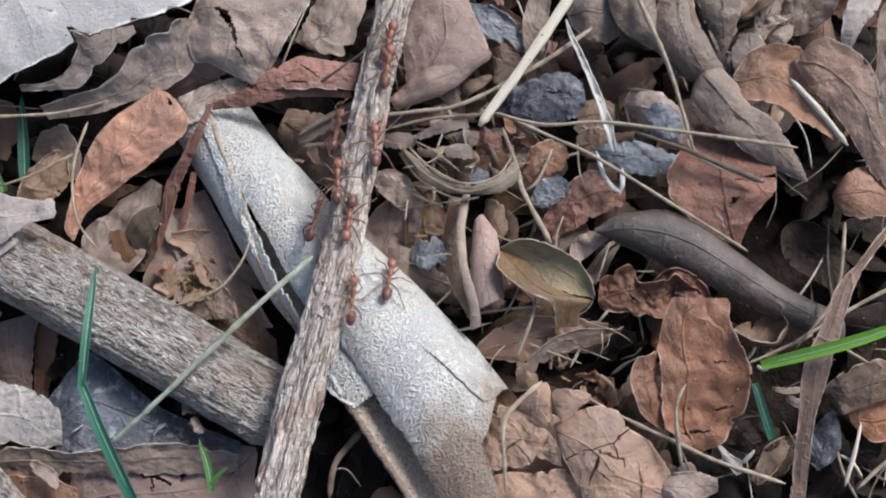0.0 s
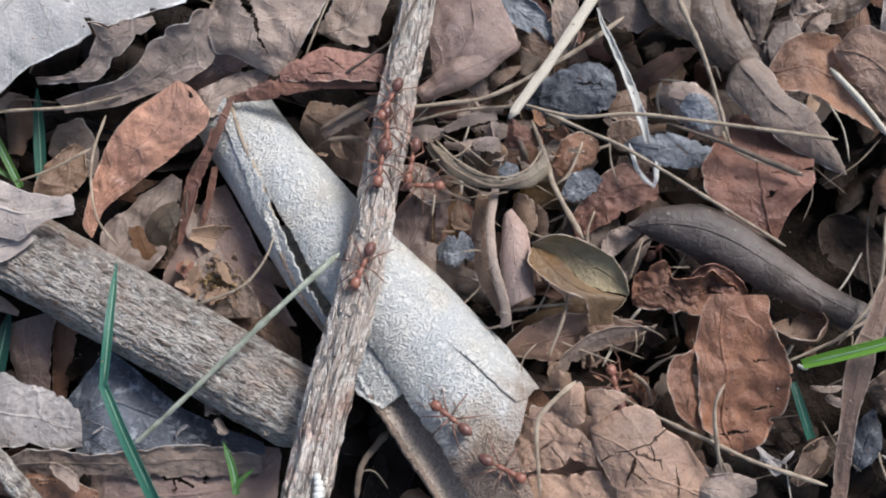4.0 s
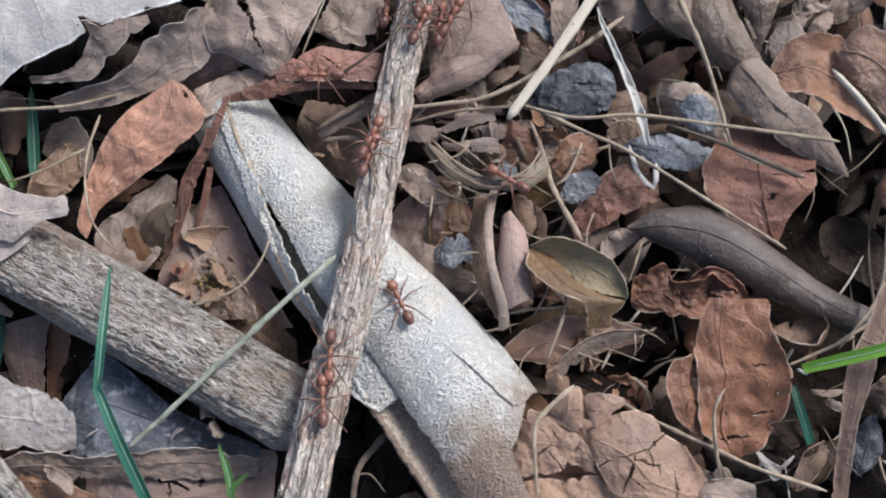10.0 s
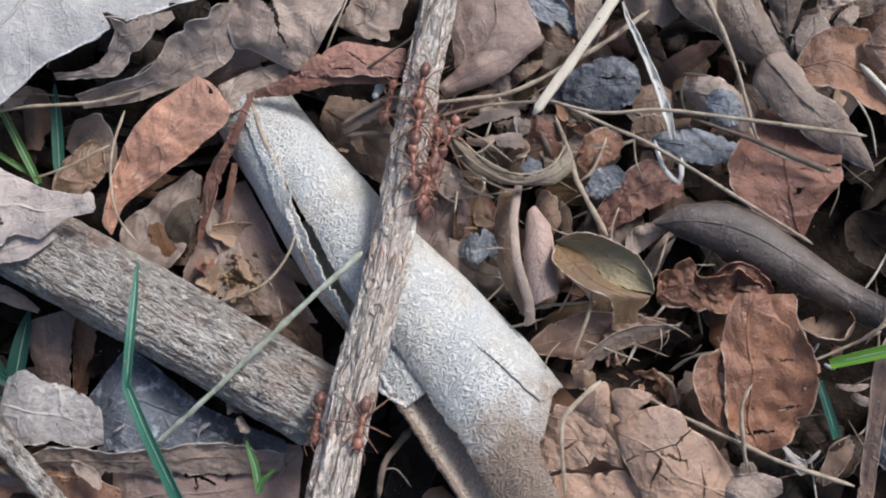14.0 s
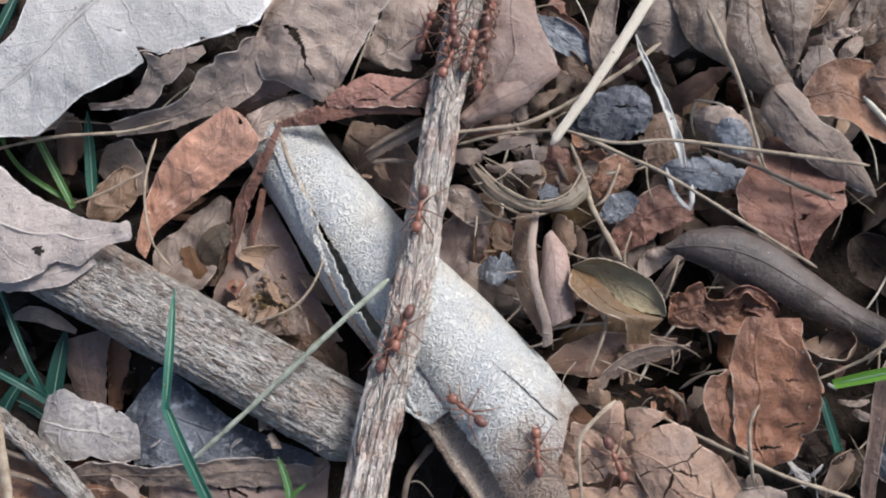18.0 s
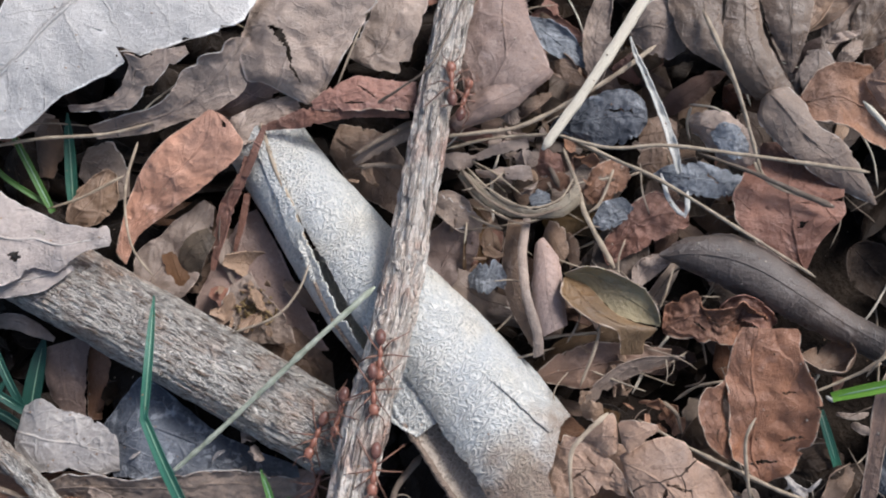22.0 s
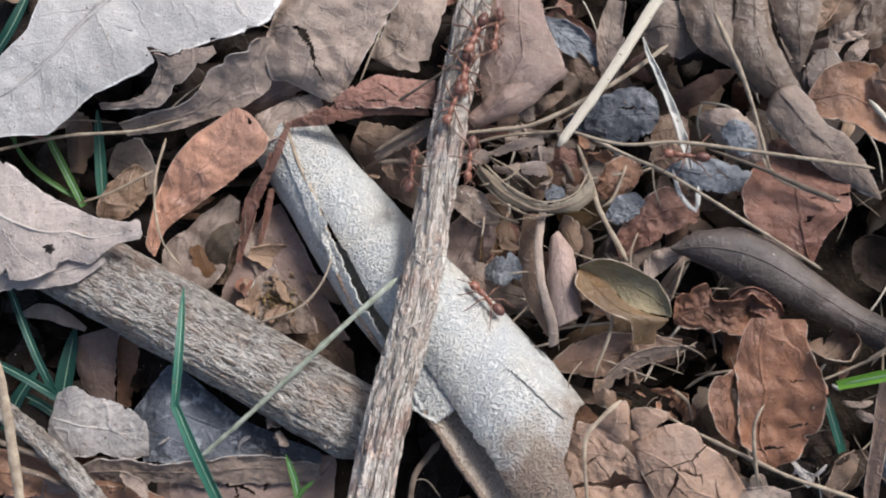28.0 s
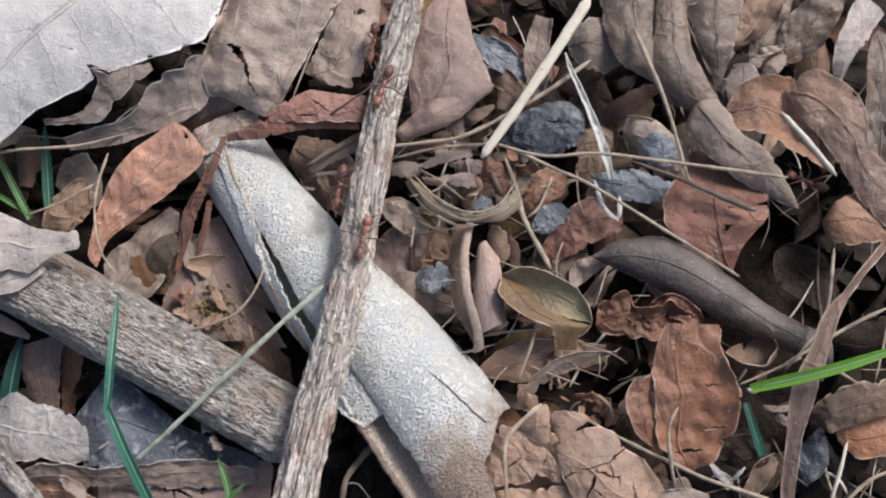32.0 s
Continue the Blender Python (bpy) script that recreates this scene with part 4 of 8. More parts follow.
def rolled_leaf(axis, radii, rim, edge, over, ledge, tip, lip):
    """Silvery leaf rolled into a tube: sheets that run round one bent axis. Angles from the crown, positive to the sunny side.
    rim: the outer wrap's edge; edge: the crown sheet's edge over the slit; over: how far it reaches round; ledge: the overlapping layer."""
    thing = tagged(new("rolled_leaf"), "silver-grey rolled leaf, split along its side and torn open", "leaf")
    nu = 190
    line, tan, length = curve_points(axis, nu)
    u = np.linspace(0, 1, nu)
    up = UP / np.linalg.norm(UP)
    norm = up - tan * (tan @ up)[:, None]
    norm /= np.linalg.norm(norm, axis=1)[:, None]
    side = np.cross(norm, tan)
    at = lambda row: np.interp(u, np.linspace(0, 1, len(row)), row)
    smooth = lambda a, b, x: np.clip((x - a) / (b - a), 0, 1) ** 2 * (3 - 2 * np.clip((x - a) / (b - a), 0, 1))
    jag = lambda k, f: np.array([noise.noise((x * length * f, k * 5.3, 0.7)) for x in u])
    radius = at(radii)

    def sheet(name, a0, a1, grow, nv, keep, thick, label="", dent=1.0, flat=None, fray=1.0):
        """One layer of the roll between two angles, over the stretch keep of the axis."""
        grid, uvs = np.zeros((nu, nv, 3)), np.zeros((nu, nv, 2))
        for j in range(nv):
            s = j / (nv - 1)
            ang = np.radians(a0 + (a1 - a0) * s)
            r = (radius + grow)[:, None]
            grid[:, j] = line + side * np.sin(ang)[:, None] * r + norm * np.cos(ang)[:, None] * r * 0.93
            uvs[:, j] = np.stack([u, np.full(nu, s)], 1)
        if flat is not None:
            flat(grid)
        out = grid - line[:, None]
        out /= np.linalg.norm(out, axis=2)[..., None] + 1e-9
        rows = grid.reshape(-1, 3)
        lumps = 0.3 * rough(rows, 0.09, 2) + 0.1 * rough(rows, 0.3, 5) + 0.03 * rough(rows, 1.1, 7)
        grid += out * (dent * lumps.reshape(nu, nv))[..., None]
        i0, i1 = int(keep[0] * (nu - 1)), int(keep[1] * (nu - 1)) + 1
        grid, uvs = grid[i0:i1].copy(), uvs[i0:i1]
        grid[-3:] += fray * tan[i1 - 1] * (rough(grid[-1], 0.35, 8) * 1.2 + 0.5 * rough(grid[-1], 1.2, 3))[None, :, None] * np.array((0.2, 0.6, 1.0))[:, None, None]
        return part(name, sheet_mesh(name, grid, uvs, thick, {"inner_wall": ROLL_INNER, "inner_turn": SHADE_INNER}.get(name, ROLL)), thing, label)

    # crown sheet
    sheet("blade", at(edge) + 2.5 * jag(1, 0.5) + 2.0 * jag(2, 1.6), at(over) + 2 * jag(3, 0.7), 0.0, 80, (0.0, 1.0), 0.3)
    # near-black sheet added behind the slit, standing in for the hollow's shade
    sheet("inner_turn", -95 + 0 * u, 60 + 0 * u, -5.2, 30, (0.06, 0.7), 0.3, "dark sheet added for shade inside the roll", 0.5)
    # outer wrap below the slit; its wall leans out where the roll lies open
    lean = smooth(0.5, 0.62, u)

    def lay_open(grid):
        nv = grid.shape[1]
        for j in range(nv):
            s = j / (nv - 1)
            ang = np.radians(at(rim))
            top = side * (np.sin(ang) * radius * 1.16)[:, None] + norm * (radius * 0.4)[:, None]
            low = -norm * radius[:, None] * 0.0 + side * radius[:, None] * 0.5
            wall = line + top * (1 - s) + low * s - norm * (math.sin(math.pi * s) * 0.12 * radius)[:, None]
            grid[:, j] = grid[:, j] * (1 - lean)[:, None] + wall * lean[:, None]

    sheet("outer_wrap", at(rim) + 1.5 * jag(5, 0.4) + 2.2 * jag(6, 1.7), -200 + 0 * u, 0.5 + 1.3 * smooth(0.1, 0.4, u), 60, (0.02, 0.6), 0.35, dent=0.8)
    # pale ragged strip along the rim of the slit
    rise = np.interp(u, (0.2, 0.3, 0.4, 0.5, 0.6), (0, 4, 14, 19, 13))
    sheet("slit_rim", at(rim) + 3 + rise + 3 * jag(15, 0.5) + 3.5 * jag(16, 1.9), at(rim) - 13 + 2 * jag(17, 0.9), 0.95 + 1.3 * smooth(0.1, 0.4, u), 7, (0.05, 0.6), 0.4, "ragged pale rim of the slit", 0.6)
    sheet("inner_wall", at(rim) + 1.0 * jag(5, 0.4) + 1.2 * jag(6, 1.7), -200 + 0 * u, 0.0, 40, (0.5, 0.985), 0.35, "brown inner wall of the torn roll", 0.5, lay_open)
    ang = np.radians(at(rim))
    crest = line + side * (np.sin(ang) * radius * 1.16)[:, None] + norm * (radius * 0.44)[:, None]
    part("hollow_rim", tube_mesh("hollow_rim", crest[108:188:8], 0.7, 0.6, ROLL, 0.3, 0.9, 6, 60, 8), thing, "pale rim of the hollow")
    # overlapping layer with a ledge and a pointed end
    a1 = np.full(nu, 101.0)
    sheet("upper_layer", np.minimum(at(ledge) + 1.5 * jag(8, 0.35) + 1.0 * jag(9, 1.4), a1 - 2), a1, -0.45 + 1.0 * smooth(0.64, 0.75, u), 34, tip, 0.3, "overlapping layer with a ledge", 1.0, None, 0.35)
    # thin rib that runs down to the slit
    bend = np.radians(np.interp(u, (0.02, 0.07, 0.13, 0.2, 0.255, 0.32, 0.36), (10, 0, -10, -18, -29, -40, -51)))
    cord = line + side * (np.sin(bend) * (radius + 0.8))[:, None] + norm * (np.cos(bend) * (radius + 0.8) * 0.93)[:, None]
    part("rib", tube_mesh("rib", cord[4:70:8], 0.44, 0.52, STEM, 0.15, 0.9, 3, 50, 10), thing, "thin grey-tan rib along the roll")
    # flattened pale band along the rim of the slit
    bend = np.radians(at(rim) - 4 + 0.7 * rise)
    band = line + side * (np.sin(bend) * (radius + 2.0))[:, None] + norm * (np.cos(bend) * (radius + 2.0) * 0.93)[:, None]
    part("edge_band", tube_mesh("edge_band", band[50:114:8], 0.75, 1.15, ROLL, 0.22, 0.8, 9, 90, 12, 0.4, 0, 12.0), thing, "flattened pale edge of the slit")
    # torn pale flap beside the hollow
    i0, i1, a, b = lip
    pick = [int(nu * (i0 + (i1 - i0) * k / 3)) for k in range(4)]
    mid = np.radians((a + b) / 2)
    ctrl = line[pick] + (side[pick] * math.sin(mid) + norm[pick] * math.cos(mid) * 0.93) * (radius[pick] + 1.1)[:, None]
    half = radius[pick[1]] * abs(math.radians(b - a)) * 0.6
    flap, flap_uv = leaf_grid(ctrl, half * 2, left=(half * 0.5, half * 0.9, half, half * 1.1, half * 1.25, half * 1.0), right=(half * 0.7, half, half, half * 0.9, half * 0.7, half * 0.4), curl=(-30, -10), bank=(a + b) / 2 * 0.3, wave=0.2, ragged=0.14, crimp=0.12, crease=0.3, pillow=0.0, seed=4, nu=26, nv=14)
    part("torn_flap", sheet_mesh("torn_flap", flap, flap_uv * (0.5, 0.4), 0.3, ROLL), thing, "torn pale flap beside the hollow")
    return thing


def twig(ctrl, holes):
    """Knobbly twig with flaking bark: bark, knot holes, scars, long loose flakes and a frayed end."""
    thing = tagged(new("twig"), "knobbly brown twig with flaking bark lying across the rolled leaf", "twig")
    part("bark", tube_mesh("bark", ctrl, 3.0, 3.9, TWIG_BARK, 0.13, 1.3, 5, 520, 84, 0.92, 0, 0.0, 0.13), thing)
    line, tan, length = curve_points(ctrl, 60)
    rng = random.Random(12)
    for k in range(46):
        s = rng.randrange(3, 57)
        a = radians(rng.uniform(15, 165))
        r = 3.0 + 0.9 * s / 60
        side = np.cross(tan[s], UP)
        out = side * math.cos(a) + UP * math.sin(a)
        spot = line[s] + out * (r * 0.95)
        if k < 3:
            part("bud_scar", tube_mesh("bud_scar", [spot - out * 0.3, spot + out * 0.5], 0.8, 0.4, TWIG_BARK, 0.25, 1.0, k, 6, 10), thing, "rounded bud scar")
        else:
            size = rng.uniform(3, 9)
            end = spot + tan[s] * size + out * rng.uniform(-0.1, 0.4)
            grid, uvs = leaf_grid([spot, (spot + end) / 2 + out * 0.12, end], rng.uniform(0.5, 1.3), "oblong", (0.05, 0.95), (70, 90), (90 - math.degrees(a)) * 0.7, 0, 0, 0.1, 0.3, 0.08, k, 12, 5, pillow=0.0)
            part("bark_flake", sheet_mesh("bark_flake", grid, uvs * (size / 10, 0.2), 0.18, TWIG_BARK), thing)
    for s, shift in holes:
        k = int(s * 59)
        spot = line[k] + np.cross(tan[k], UP) * shift + UP * math.sqrt((3.0 + 0.9 * s) ** 2 - shift ** 2) * 0.9
        part("knot_rim", ring_mesh("knot_rim", spot, tan[k], 1.0, 0.42, TWIG_BARK), thing, "raised rim of a knot hole")
        part("knot_hole", tube_mesh("knot_hole", [spot - UP * 0.6, spot + UP * 0.22], 0.72, 0.66, DARK_STEM, 0.15, 1.0, k, 6, 12), thing, "dark knot hole")
    # frayed splinters at the broken end
    for k in range(9):
        a = radians(20 + 17 * k)
        side = np.cross(tan[-1], UP)
        out = side * math.cos(a) + UP * math.sin(a)
        spot = line[-3] + out * 3.2
        part("splinter", tube_mesh("splinter", [spot - tan[-3] * 3, spot + out * 0.4, spot + tan[-3] * rng.uniform(1, 5) + out * rng.uniform(0.3, 1.4)], 0.5, 0.15, TWIG_BARK, 0.2, 1.0, k, 10, 7), thing)
    return thing


def ring_mesh(name, centre, along, size, thick, material):
    """A small uneven ring lying on the bark."""
    ang = np.linspace(0, 2 * np.pi, 15)
    across = np.cross(along, UP)
    loop = [centre + along * math.cos(t) * size * 1.15 + across * math.sin(t) * size + UP * 0.1 * math.sin(3 * t) for t in ang]
    return tube_mesh(name, loop, thick, thick * 0.9, material, 0.25, 1.0, int(size * 9), 30, 8)


# ---- leaves, stems and grass ----
branch([(-120.1, 20.5, -6), (-91.5, 6.1, -6.5), (-56.7, -12.8, -7), (-23, -31.9, -7)])
rolled_leaf([(-47.3, 33.3, -9), (-41.9, 25.4, -9), (-33.8, 14.5, -9), (-23.4, 1.6, -9), (-10.8, -11.9, -9), (2.7, -30.2, -9), (10.3, -43.7, -9)], (7.6, 8.2, 9.2, 10.3, 11.4, 12.1, 12.0), (8, -6, -19, -35, -58, -75, -85, -85, -80, -72, -70), (-2, -4, -10, -15, -18, -22, -26, -30, -36, -47, -47, -41, -41, -43, -44, -45, -41, -42, -42, -42, -42), (100, 100, 100, 100, 100, 100, 100, 100, 100, 72, 14, 8), (26, 26, 26, 26, 26, 26, 26, 22, 31, 40, 40), (0.64, 0.85), (0.53, 0.71, -80, -36))
twig([(-4.5, 68.4, 5), (-11.9, 32.8, 4.5), (-17.5, 0.4, 4.5), (-23.4, -24.7, 5), (-28.1, -48.4, 6)], ((0.56, 0.4), (0.69, -0.6), (0.65, 1.2), (0.3, 0.3)))

# upper left
leaf("grey-brown leaf under the orange one", UMBER, [(-69.8, 0.8, -11), (-63.8, 7.5, -9), (-56.5, 17.9, -8)], 12.5, left=(2.3, 5.7, 5.1, 4.0, 2.9, 1.1), right=(4.6, 6.8, 6.8, 5.7, 4.0, 1.4), curl=(-60, -60), crease=0.8)
stem("thin red-brown shred", DARK_STEM, [(-46, 27.4, 0), (-49.6, 22.5, -3), (-53, 17.7, -5), (-54, 9.4, -7)], 0.17, 0.14, name='leaf_shred', category='leaf', bumps=0.26)
leaf("grey scrap of leaf at the roll", TAN_GREY, [(-53, 28.4, -3), (-45.9, 33, -1), (-38.5, 36.6, 0)], 6, left=(1.1, 2.7, 2.7, 2.2, 1.3), right=(1.1, 3.1, 3.3, 2.7, 1.6), curl=(-60, -60))
leaf("tan scrap of leaf in the gap", TAN, [(-85, 14.7, -12), (-80.5, 19.1, -10), (-76.6, 24.8, -9)], 7.7, left=(1.1, 3.4, 3.7, 2.9, 1.1), right=(1.7, 3.7, 4.0, 3.4, 1.1), curl=(-60, -60), crease=1)

# upper right
leaf("rolled lip of a pinkish brown leaf", PINK, [(-8.4, 30.6, 2), (0.7, 34.9, 5), (10.7, 40.9, 3)], 5.7, left=(1.1, 2.8, 3.0, 2.6, 1.7, 0.6), right=(1.3, 2.3, 2.8, 2.6, 1.5, 0.4), curl=(-150, -130), crease=0.3, pillow=0.03)
leaf("plain brown leaf below the twig", PINK, [(-13.7, 0.3, -12), (-8.5, 8.8, -10), (-4.4, 15.7, -9)], 11.2, left=(3.4, 5.5, 5.7, 4.4, 1.7), right=(4.0, 5.2, 5.5, 4.1, 1.7), crease=0.6)
leaf("dark slate wedge of leaf", SLATE, [(6.7, 54.5, -4), (12.5, 49.4, -3), (18.5, 45.6, -5)], 5.8, left=(0.7, 2.4, 3.1, 2.4, 1.1), right=(0.7, 2.2, 2.7, 2.2, 1.1), crease=1)
leaf("small brown leaf", BROWN, [(9.8, 47.8, -5), (14.1, 43.9, -3), (18.3, 41.2, -5)], 4.2, left=(0.7, 2.0, 2.2, 1.5, 0.6), right=(0.7, 2.0, 2.0, 1.5, 0.6), curl=(-70, -70))
leaf("grey-brown leaf on edge", UMBER, [(20.1, 41.6, -5), (20.2, 49.6, -2), (22, 57.7, -1)], 5.7, left=(1.1, 2.2, 2.7, 2.4, 1.7), right=(1.3, 2.8, 3.1, 2.4, 1.7), curl=(60, 50), crease=1)
leaf("brown leaf scrap", BROWN, [(3, 33.9, -4), (6.3, 35.6, -2), (11.1, 38.4, -3)], 3.1, left=(0.5, 1.3, 1.5, 1.1, 0.3), right=(0.5, 1.5, 1.5, 1.1, 0.3), curl=(-60, -60))
leaf("brown leaf scrap", UMBER, [(-0.3, 38.6, -5), (2.4, 35.4, -3), (4.2, 32.7, -4)], 5.1, left=(0.9, 2.4, 2.7, 2.0, 0.7), right=(0.9, 2.2, 2.4, 1.8, 0.7), curl=(-60, -60))
leaf("small grey-brown leaf", UMBER, [(59.4, 35.6, 0), (60.5, 40.1, 3), (64.8, 45.9, 1)], 5.2, left=(1.1, 2.4, 2.6, 2.1, 0.6), right=(1.1, 2.4, 2.6, 2.1, 0.6), curl=(-120, -120))
leaf("small grey-brown leaf", UMBER, [(66.6, 42.5, 0), (68.5, 44.7, 2), (71.4, 47.8, 1)], 3.2, left=(0.6, 1.5, 1.6, 1.3, 0.4), right=(0.6, 1.5, 1.6, 1.3, 0.4), curl=(-100, -100))
leaf("narrow tan leaf on edge", TAN, [(59.9, 49.6, -1), (63.5, 54.2, 1), (68.8, 62.3, 2)], 3.1, left=(0.5, 1.5, 1.6, 1.3, 0.9), right=(0.5, 1.4, 1.5, 1.3, 0.9), curl=(70, 70))
leaf("grey-brown leaf", UMBER, [(66.2, 47.2, -4), (68.6, 53.1, -2), (73.1, 62.1, 0)], 5.5, left=(0.9, 2.4, 2.7, 2.4, 1.3), right=(0.9, 2.4, 2.7, 2.4, 1.3), curl=(-80, -80))
leaf("grey-green scrap of leaf", TAN_GREY, [(64.8, 47.6, 1), (66.7, 47.7, 3), (70.3, 48.9, 2)], 1.9, left=(0.3, 0.9, 1.0, 0.7, 0.3), right=(0.3, 0.9, 1.0, 0.7, 0.3), crimp=0.6)
leaf("pale grey scrap of leaf", TAN_GREY, [(26.5, 0.5, -6), (29.3, 3.9, -4), (33.6, 5.8, -4)], 4.2, left=(0.7, 2.0, 2.2, 1.8, 0.6), right=(0.7, 1.8, 2.0, 1.6, 0.6), curl=(-90, -90))

# fibres of the ribbon
stem("fibrous strand of a dry leaf", UMBER_STEM, [(-6.7, 23.3, -3), (-2.4, 17.1, 0), (5, 13, 1), (12.2, 14.8, 1), (15.9, 19.7, -1)], 0.31, 0.24, bumps=0.3, flat=0.6, name='fibre')
stem("fibrous strand of a dry leaf", STEM, [(-5.7, 23.8, -3), (-0.9, 18.1, 0), (5.6, 14.6, 1), (11.7, 16.1, 1), (15.1, 21.2, -1)], 0.24, 0.17, bumps=0.3, flat=0.6, name='fibre')
stem("fibrous strand of a dry leaf", UMBER_STEM, [(-7.4, 22.7, -4), (-3.1, 16, -1), (4, 11.9, 0), (10.2, 13.2, -1)], 0.24, 0.14, bumps=0.3, flat=0.6, name='fibre')
stem("fibrous strand of a dry leaf", STEM, [(-4.9, 25.5, -4), (-0.1, 22.1, -2), (4.8, 18, -2)], 0.21, 0.14, bumps=0.3, flat=0.6, name='fibre')

# torn shreds in the middle

# middle right
leaf("curled rim of a red-brown leaf", RED, [(41.5, -6.6, -4), (45.3, -4.4, 0), (51.9, -7.1, -4)], 5.1, left=(0.7, 2.2, 2.6, 2.0, 0.5), right=(0.7, 2.2, 2.4, 2.0, 0.5), curl=(100, 100), pillow=0, crimp=0.4, ragged=0.25)
leaf("brown scrap beside the twig", UMBER, [(-11.9, 18.2, -7), (-8.5, 15.9, -5), (-4.5, 11.7, -7)], 6.3, left=(0.9, 2.8, 3.3, 2.5, 0.9), right=(0.9, 2.5, 2.9, 2.2, 0.9), crease=1)
leaf("pale tan scrap of leaf", TAN_GREY, [(40.2, -41.2, -3), (44.3, -41.9, -1), (51.3, -41.4, -3)], 6, left=(0.9, 2.4, 2.7, 2.4, 0.9), right=(1.3, 3.3, 3.3, 3.3, 1.3), curl=(-30, -30))
# the gap's shade is put into these two leaves' colour
leaf("dull brown leaf in the gap", DARK_SHADED, [(54.9, -33.1, -10), (59.3, -30.9, -8), (65.1, -32, -9)], 6.1, left=(0.9, 2.7, 2.9, 2.5, 0.9), right=(0.9, 2.9, 3.2, 2.5, 0.9), curl=(-40, -40))
leaf("dull brown leaf in the gap", DARK_SHADED, [(57.8, -40.6, -9), (62.7, -37.3, -7), (67.9, -33.1, -8)], 5.4, left=(0.9, 2.3, 2.7, 2.3, 0.7), right=(0.9, 2.5, 2.7, 2.3, 0.7), curl=(60, 60))

# far right
stem("pale short straw", STRAW, [(65.6, 31.4, 12), (70.3, 25.3, 12), (76.3, 19.3, 9)], 0.55, 0.55)
leaf("narrow brown leaf", BROWN, [(60.2, 50.2, -2), (65, 55.2, 1), (72.6, 66.2, 2)], 8.1, shape='lance', curl=(60, 60), pillow=0.03)
leaf("grey-brown leaf", OLIVE_DULL, [(72.2, 48, -3), (77, 54.3, 0), (85.7, 64, 1)], 9.8, curl=(-60, -60))
# the sheen is put into the colour: pale buff on a pinkish leaf
leaf("pinkish narrow leaf with a pale sheen", BUFF, [(81.9, 41.4, 0), (82.5, 46.9, 5), (88.2, 56.9, 6)], 7, left=(0.4, 2.1, 2.8, 3.2, 3.2), right=(0.9, 1.9, 2.6, 3.2, 3.8), curl=(-90, -60), bank=-15, wave=0.2, crease=0.3, pillow=0.02)
leaf("dark brown leaf on edge", OLIVE_DULL, [(88.6, 20.3, -2), (89.4, 34.6, 2), (90.6, 51.9, 2)], 8.7, shape='oblong', curl=(90, 90))
leaf("pale leaf scrap", TAN_GREY, [(47.3, 58.7, 2), (50.2, 59.7, 5), (56.2, 63.4, 5)], 6.4, shape='round')
stem("thin brown strip", STEM, [(77.4, 6.6, 2), (74, -7, 3), (65.7, -17.3, 3)], 0.34, 0.28, bumps=0.26)
stem("pale thin straw", STRAW, [(78.1, -30.6, -2), (76, -35.7, -1), (73.9, -41.9, -2)], 0.32, 0.41, bumps=0.15)
stem("pale thin straw", STRAW, [(73.9, -36.2, -3), (75.9, -37.8, -2), (77.6, -40.4, -3)], 0.27, 0.32, bumps=0.15)
leaf("orange-tan scrap of leaf", RUST, [(61.9, -16.5, -2), (62.6, -18, -1), (62.2, -20, -2)], 2.3, left=(0.3, 1.0, 1.2, 1.0, 0.3), right=(0.3, 1.0, 1.1, 0.9, 0.3), curl=(-60, -60), pillow=0)
leaf("dark slate leaf", SLATE_DARK, [(72.2, -39, -10), (73.6, -33.5, -8), (75.8, -27.5, -8)], 6.2, shape='lance', curl=(-60, -60))
leaf("dark brown leaf", DARK_SHADED, [(70.5, 9, -9), (75.2, 2.6, -7), (80.6, -5.4, -8)], 10.7)
stem("pale thin stem", STEM, [(86.4, -35.7, 0), (80.9, -37.7, 0), (75.6, -42.4, -1)], 0.34, 0.34, bumps=0.26)
stem("pale thin stem", STEM, [(86.5, -5.3, 2), (79, -8.9, 1), (65.6, -16.5, 0)], 0.38, 0.31, bumps=0.26)

# lower left
leaf("curled pale shred of a leaf edge", TAN_GREY, [(-77.5, -37.3, -12), (-73.7, -39.4, -11), (-72, -41.8, -12)], 2.3, left=(0.5, 1.0, 1.1, 0.9, 0.3), right=(0.5, 0.9, 1.1, 0.9, 0.3), curl=(60, 60), ragged=0.3, pillow=0)
leaf("pinkish brown leaf under the branch", BROWN, [(-79.1, -48.9, -24), (-58.8, -44.2, -22), (-40.4, -42.6, -24)], 11.6, left=(4.3, 5.5, 5.5, 4.9, 1.8), right=(4.9, 6.1, 6.1, 6.1, 4.9), crease=0.5)
leaf("orange-brown leaf in the hollow", RUST, [(-93.9, -38.9, -18), (-82.8, -37.4, -16), (-74, -38.2, -17)], 6.9, left=(1.2, 3.3, 3.5, 3.0, 0.9), right=(1.2, 3.1, 3.3, 2.8, 0.9), curl=(60, 60))
leaf("orange-brown leaf", RUST, [(-112.1, -36.6, -17), (-100.8, -37.1, -15), (-89.9, -39.9, -17)], 9.4, left=(2.4, 4.1, 4.5, 3.5, 1.2), right=(2.4, 4.7, 4.9, 4.1, 1.4), curl=(-40, -40))
leaf("small tan leaf", TAN_GREY, [(-100.7, -5.5, -12), (-93.8, -5.3, -10), (-86.2, -8.7, -11)], 3.4, left=(0.5, 1.4, 1.6, 1.1, 0.3), right=(0.5, 1.6, 1.8, 1.4, 0.5), curl=(-60, -60))
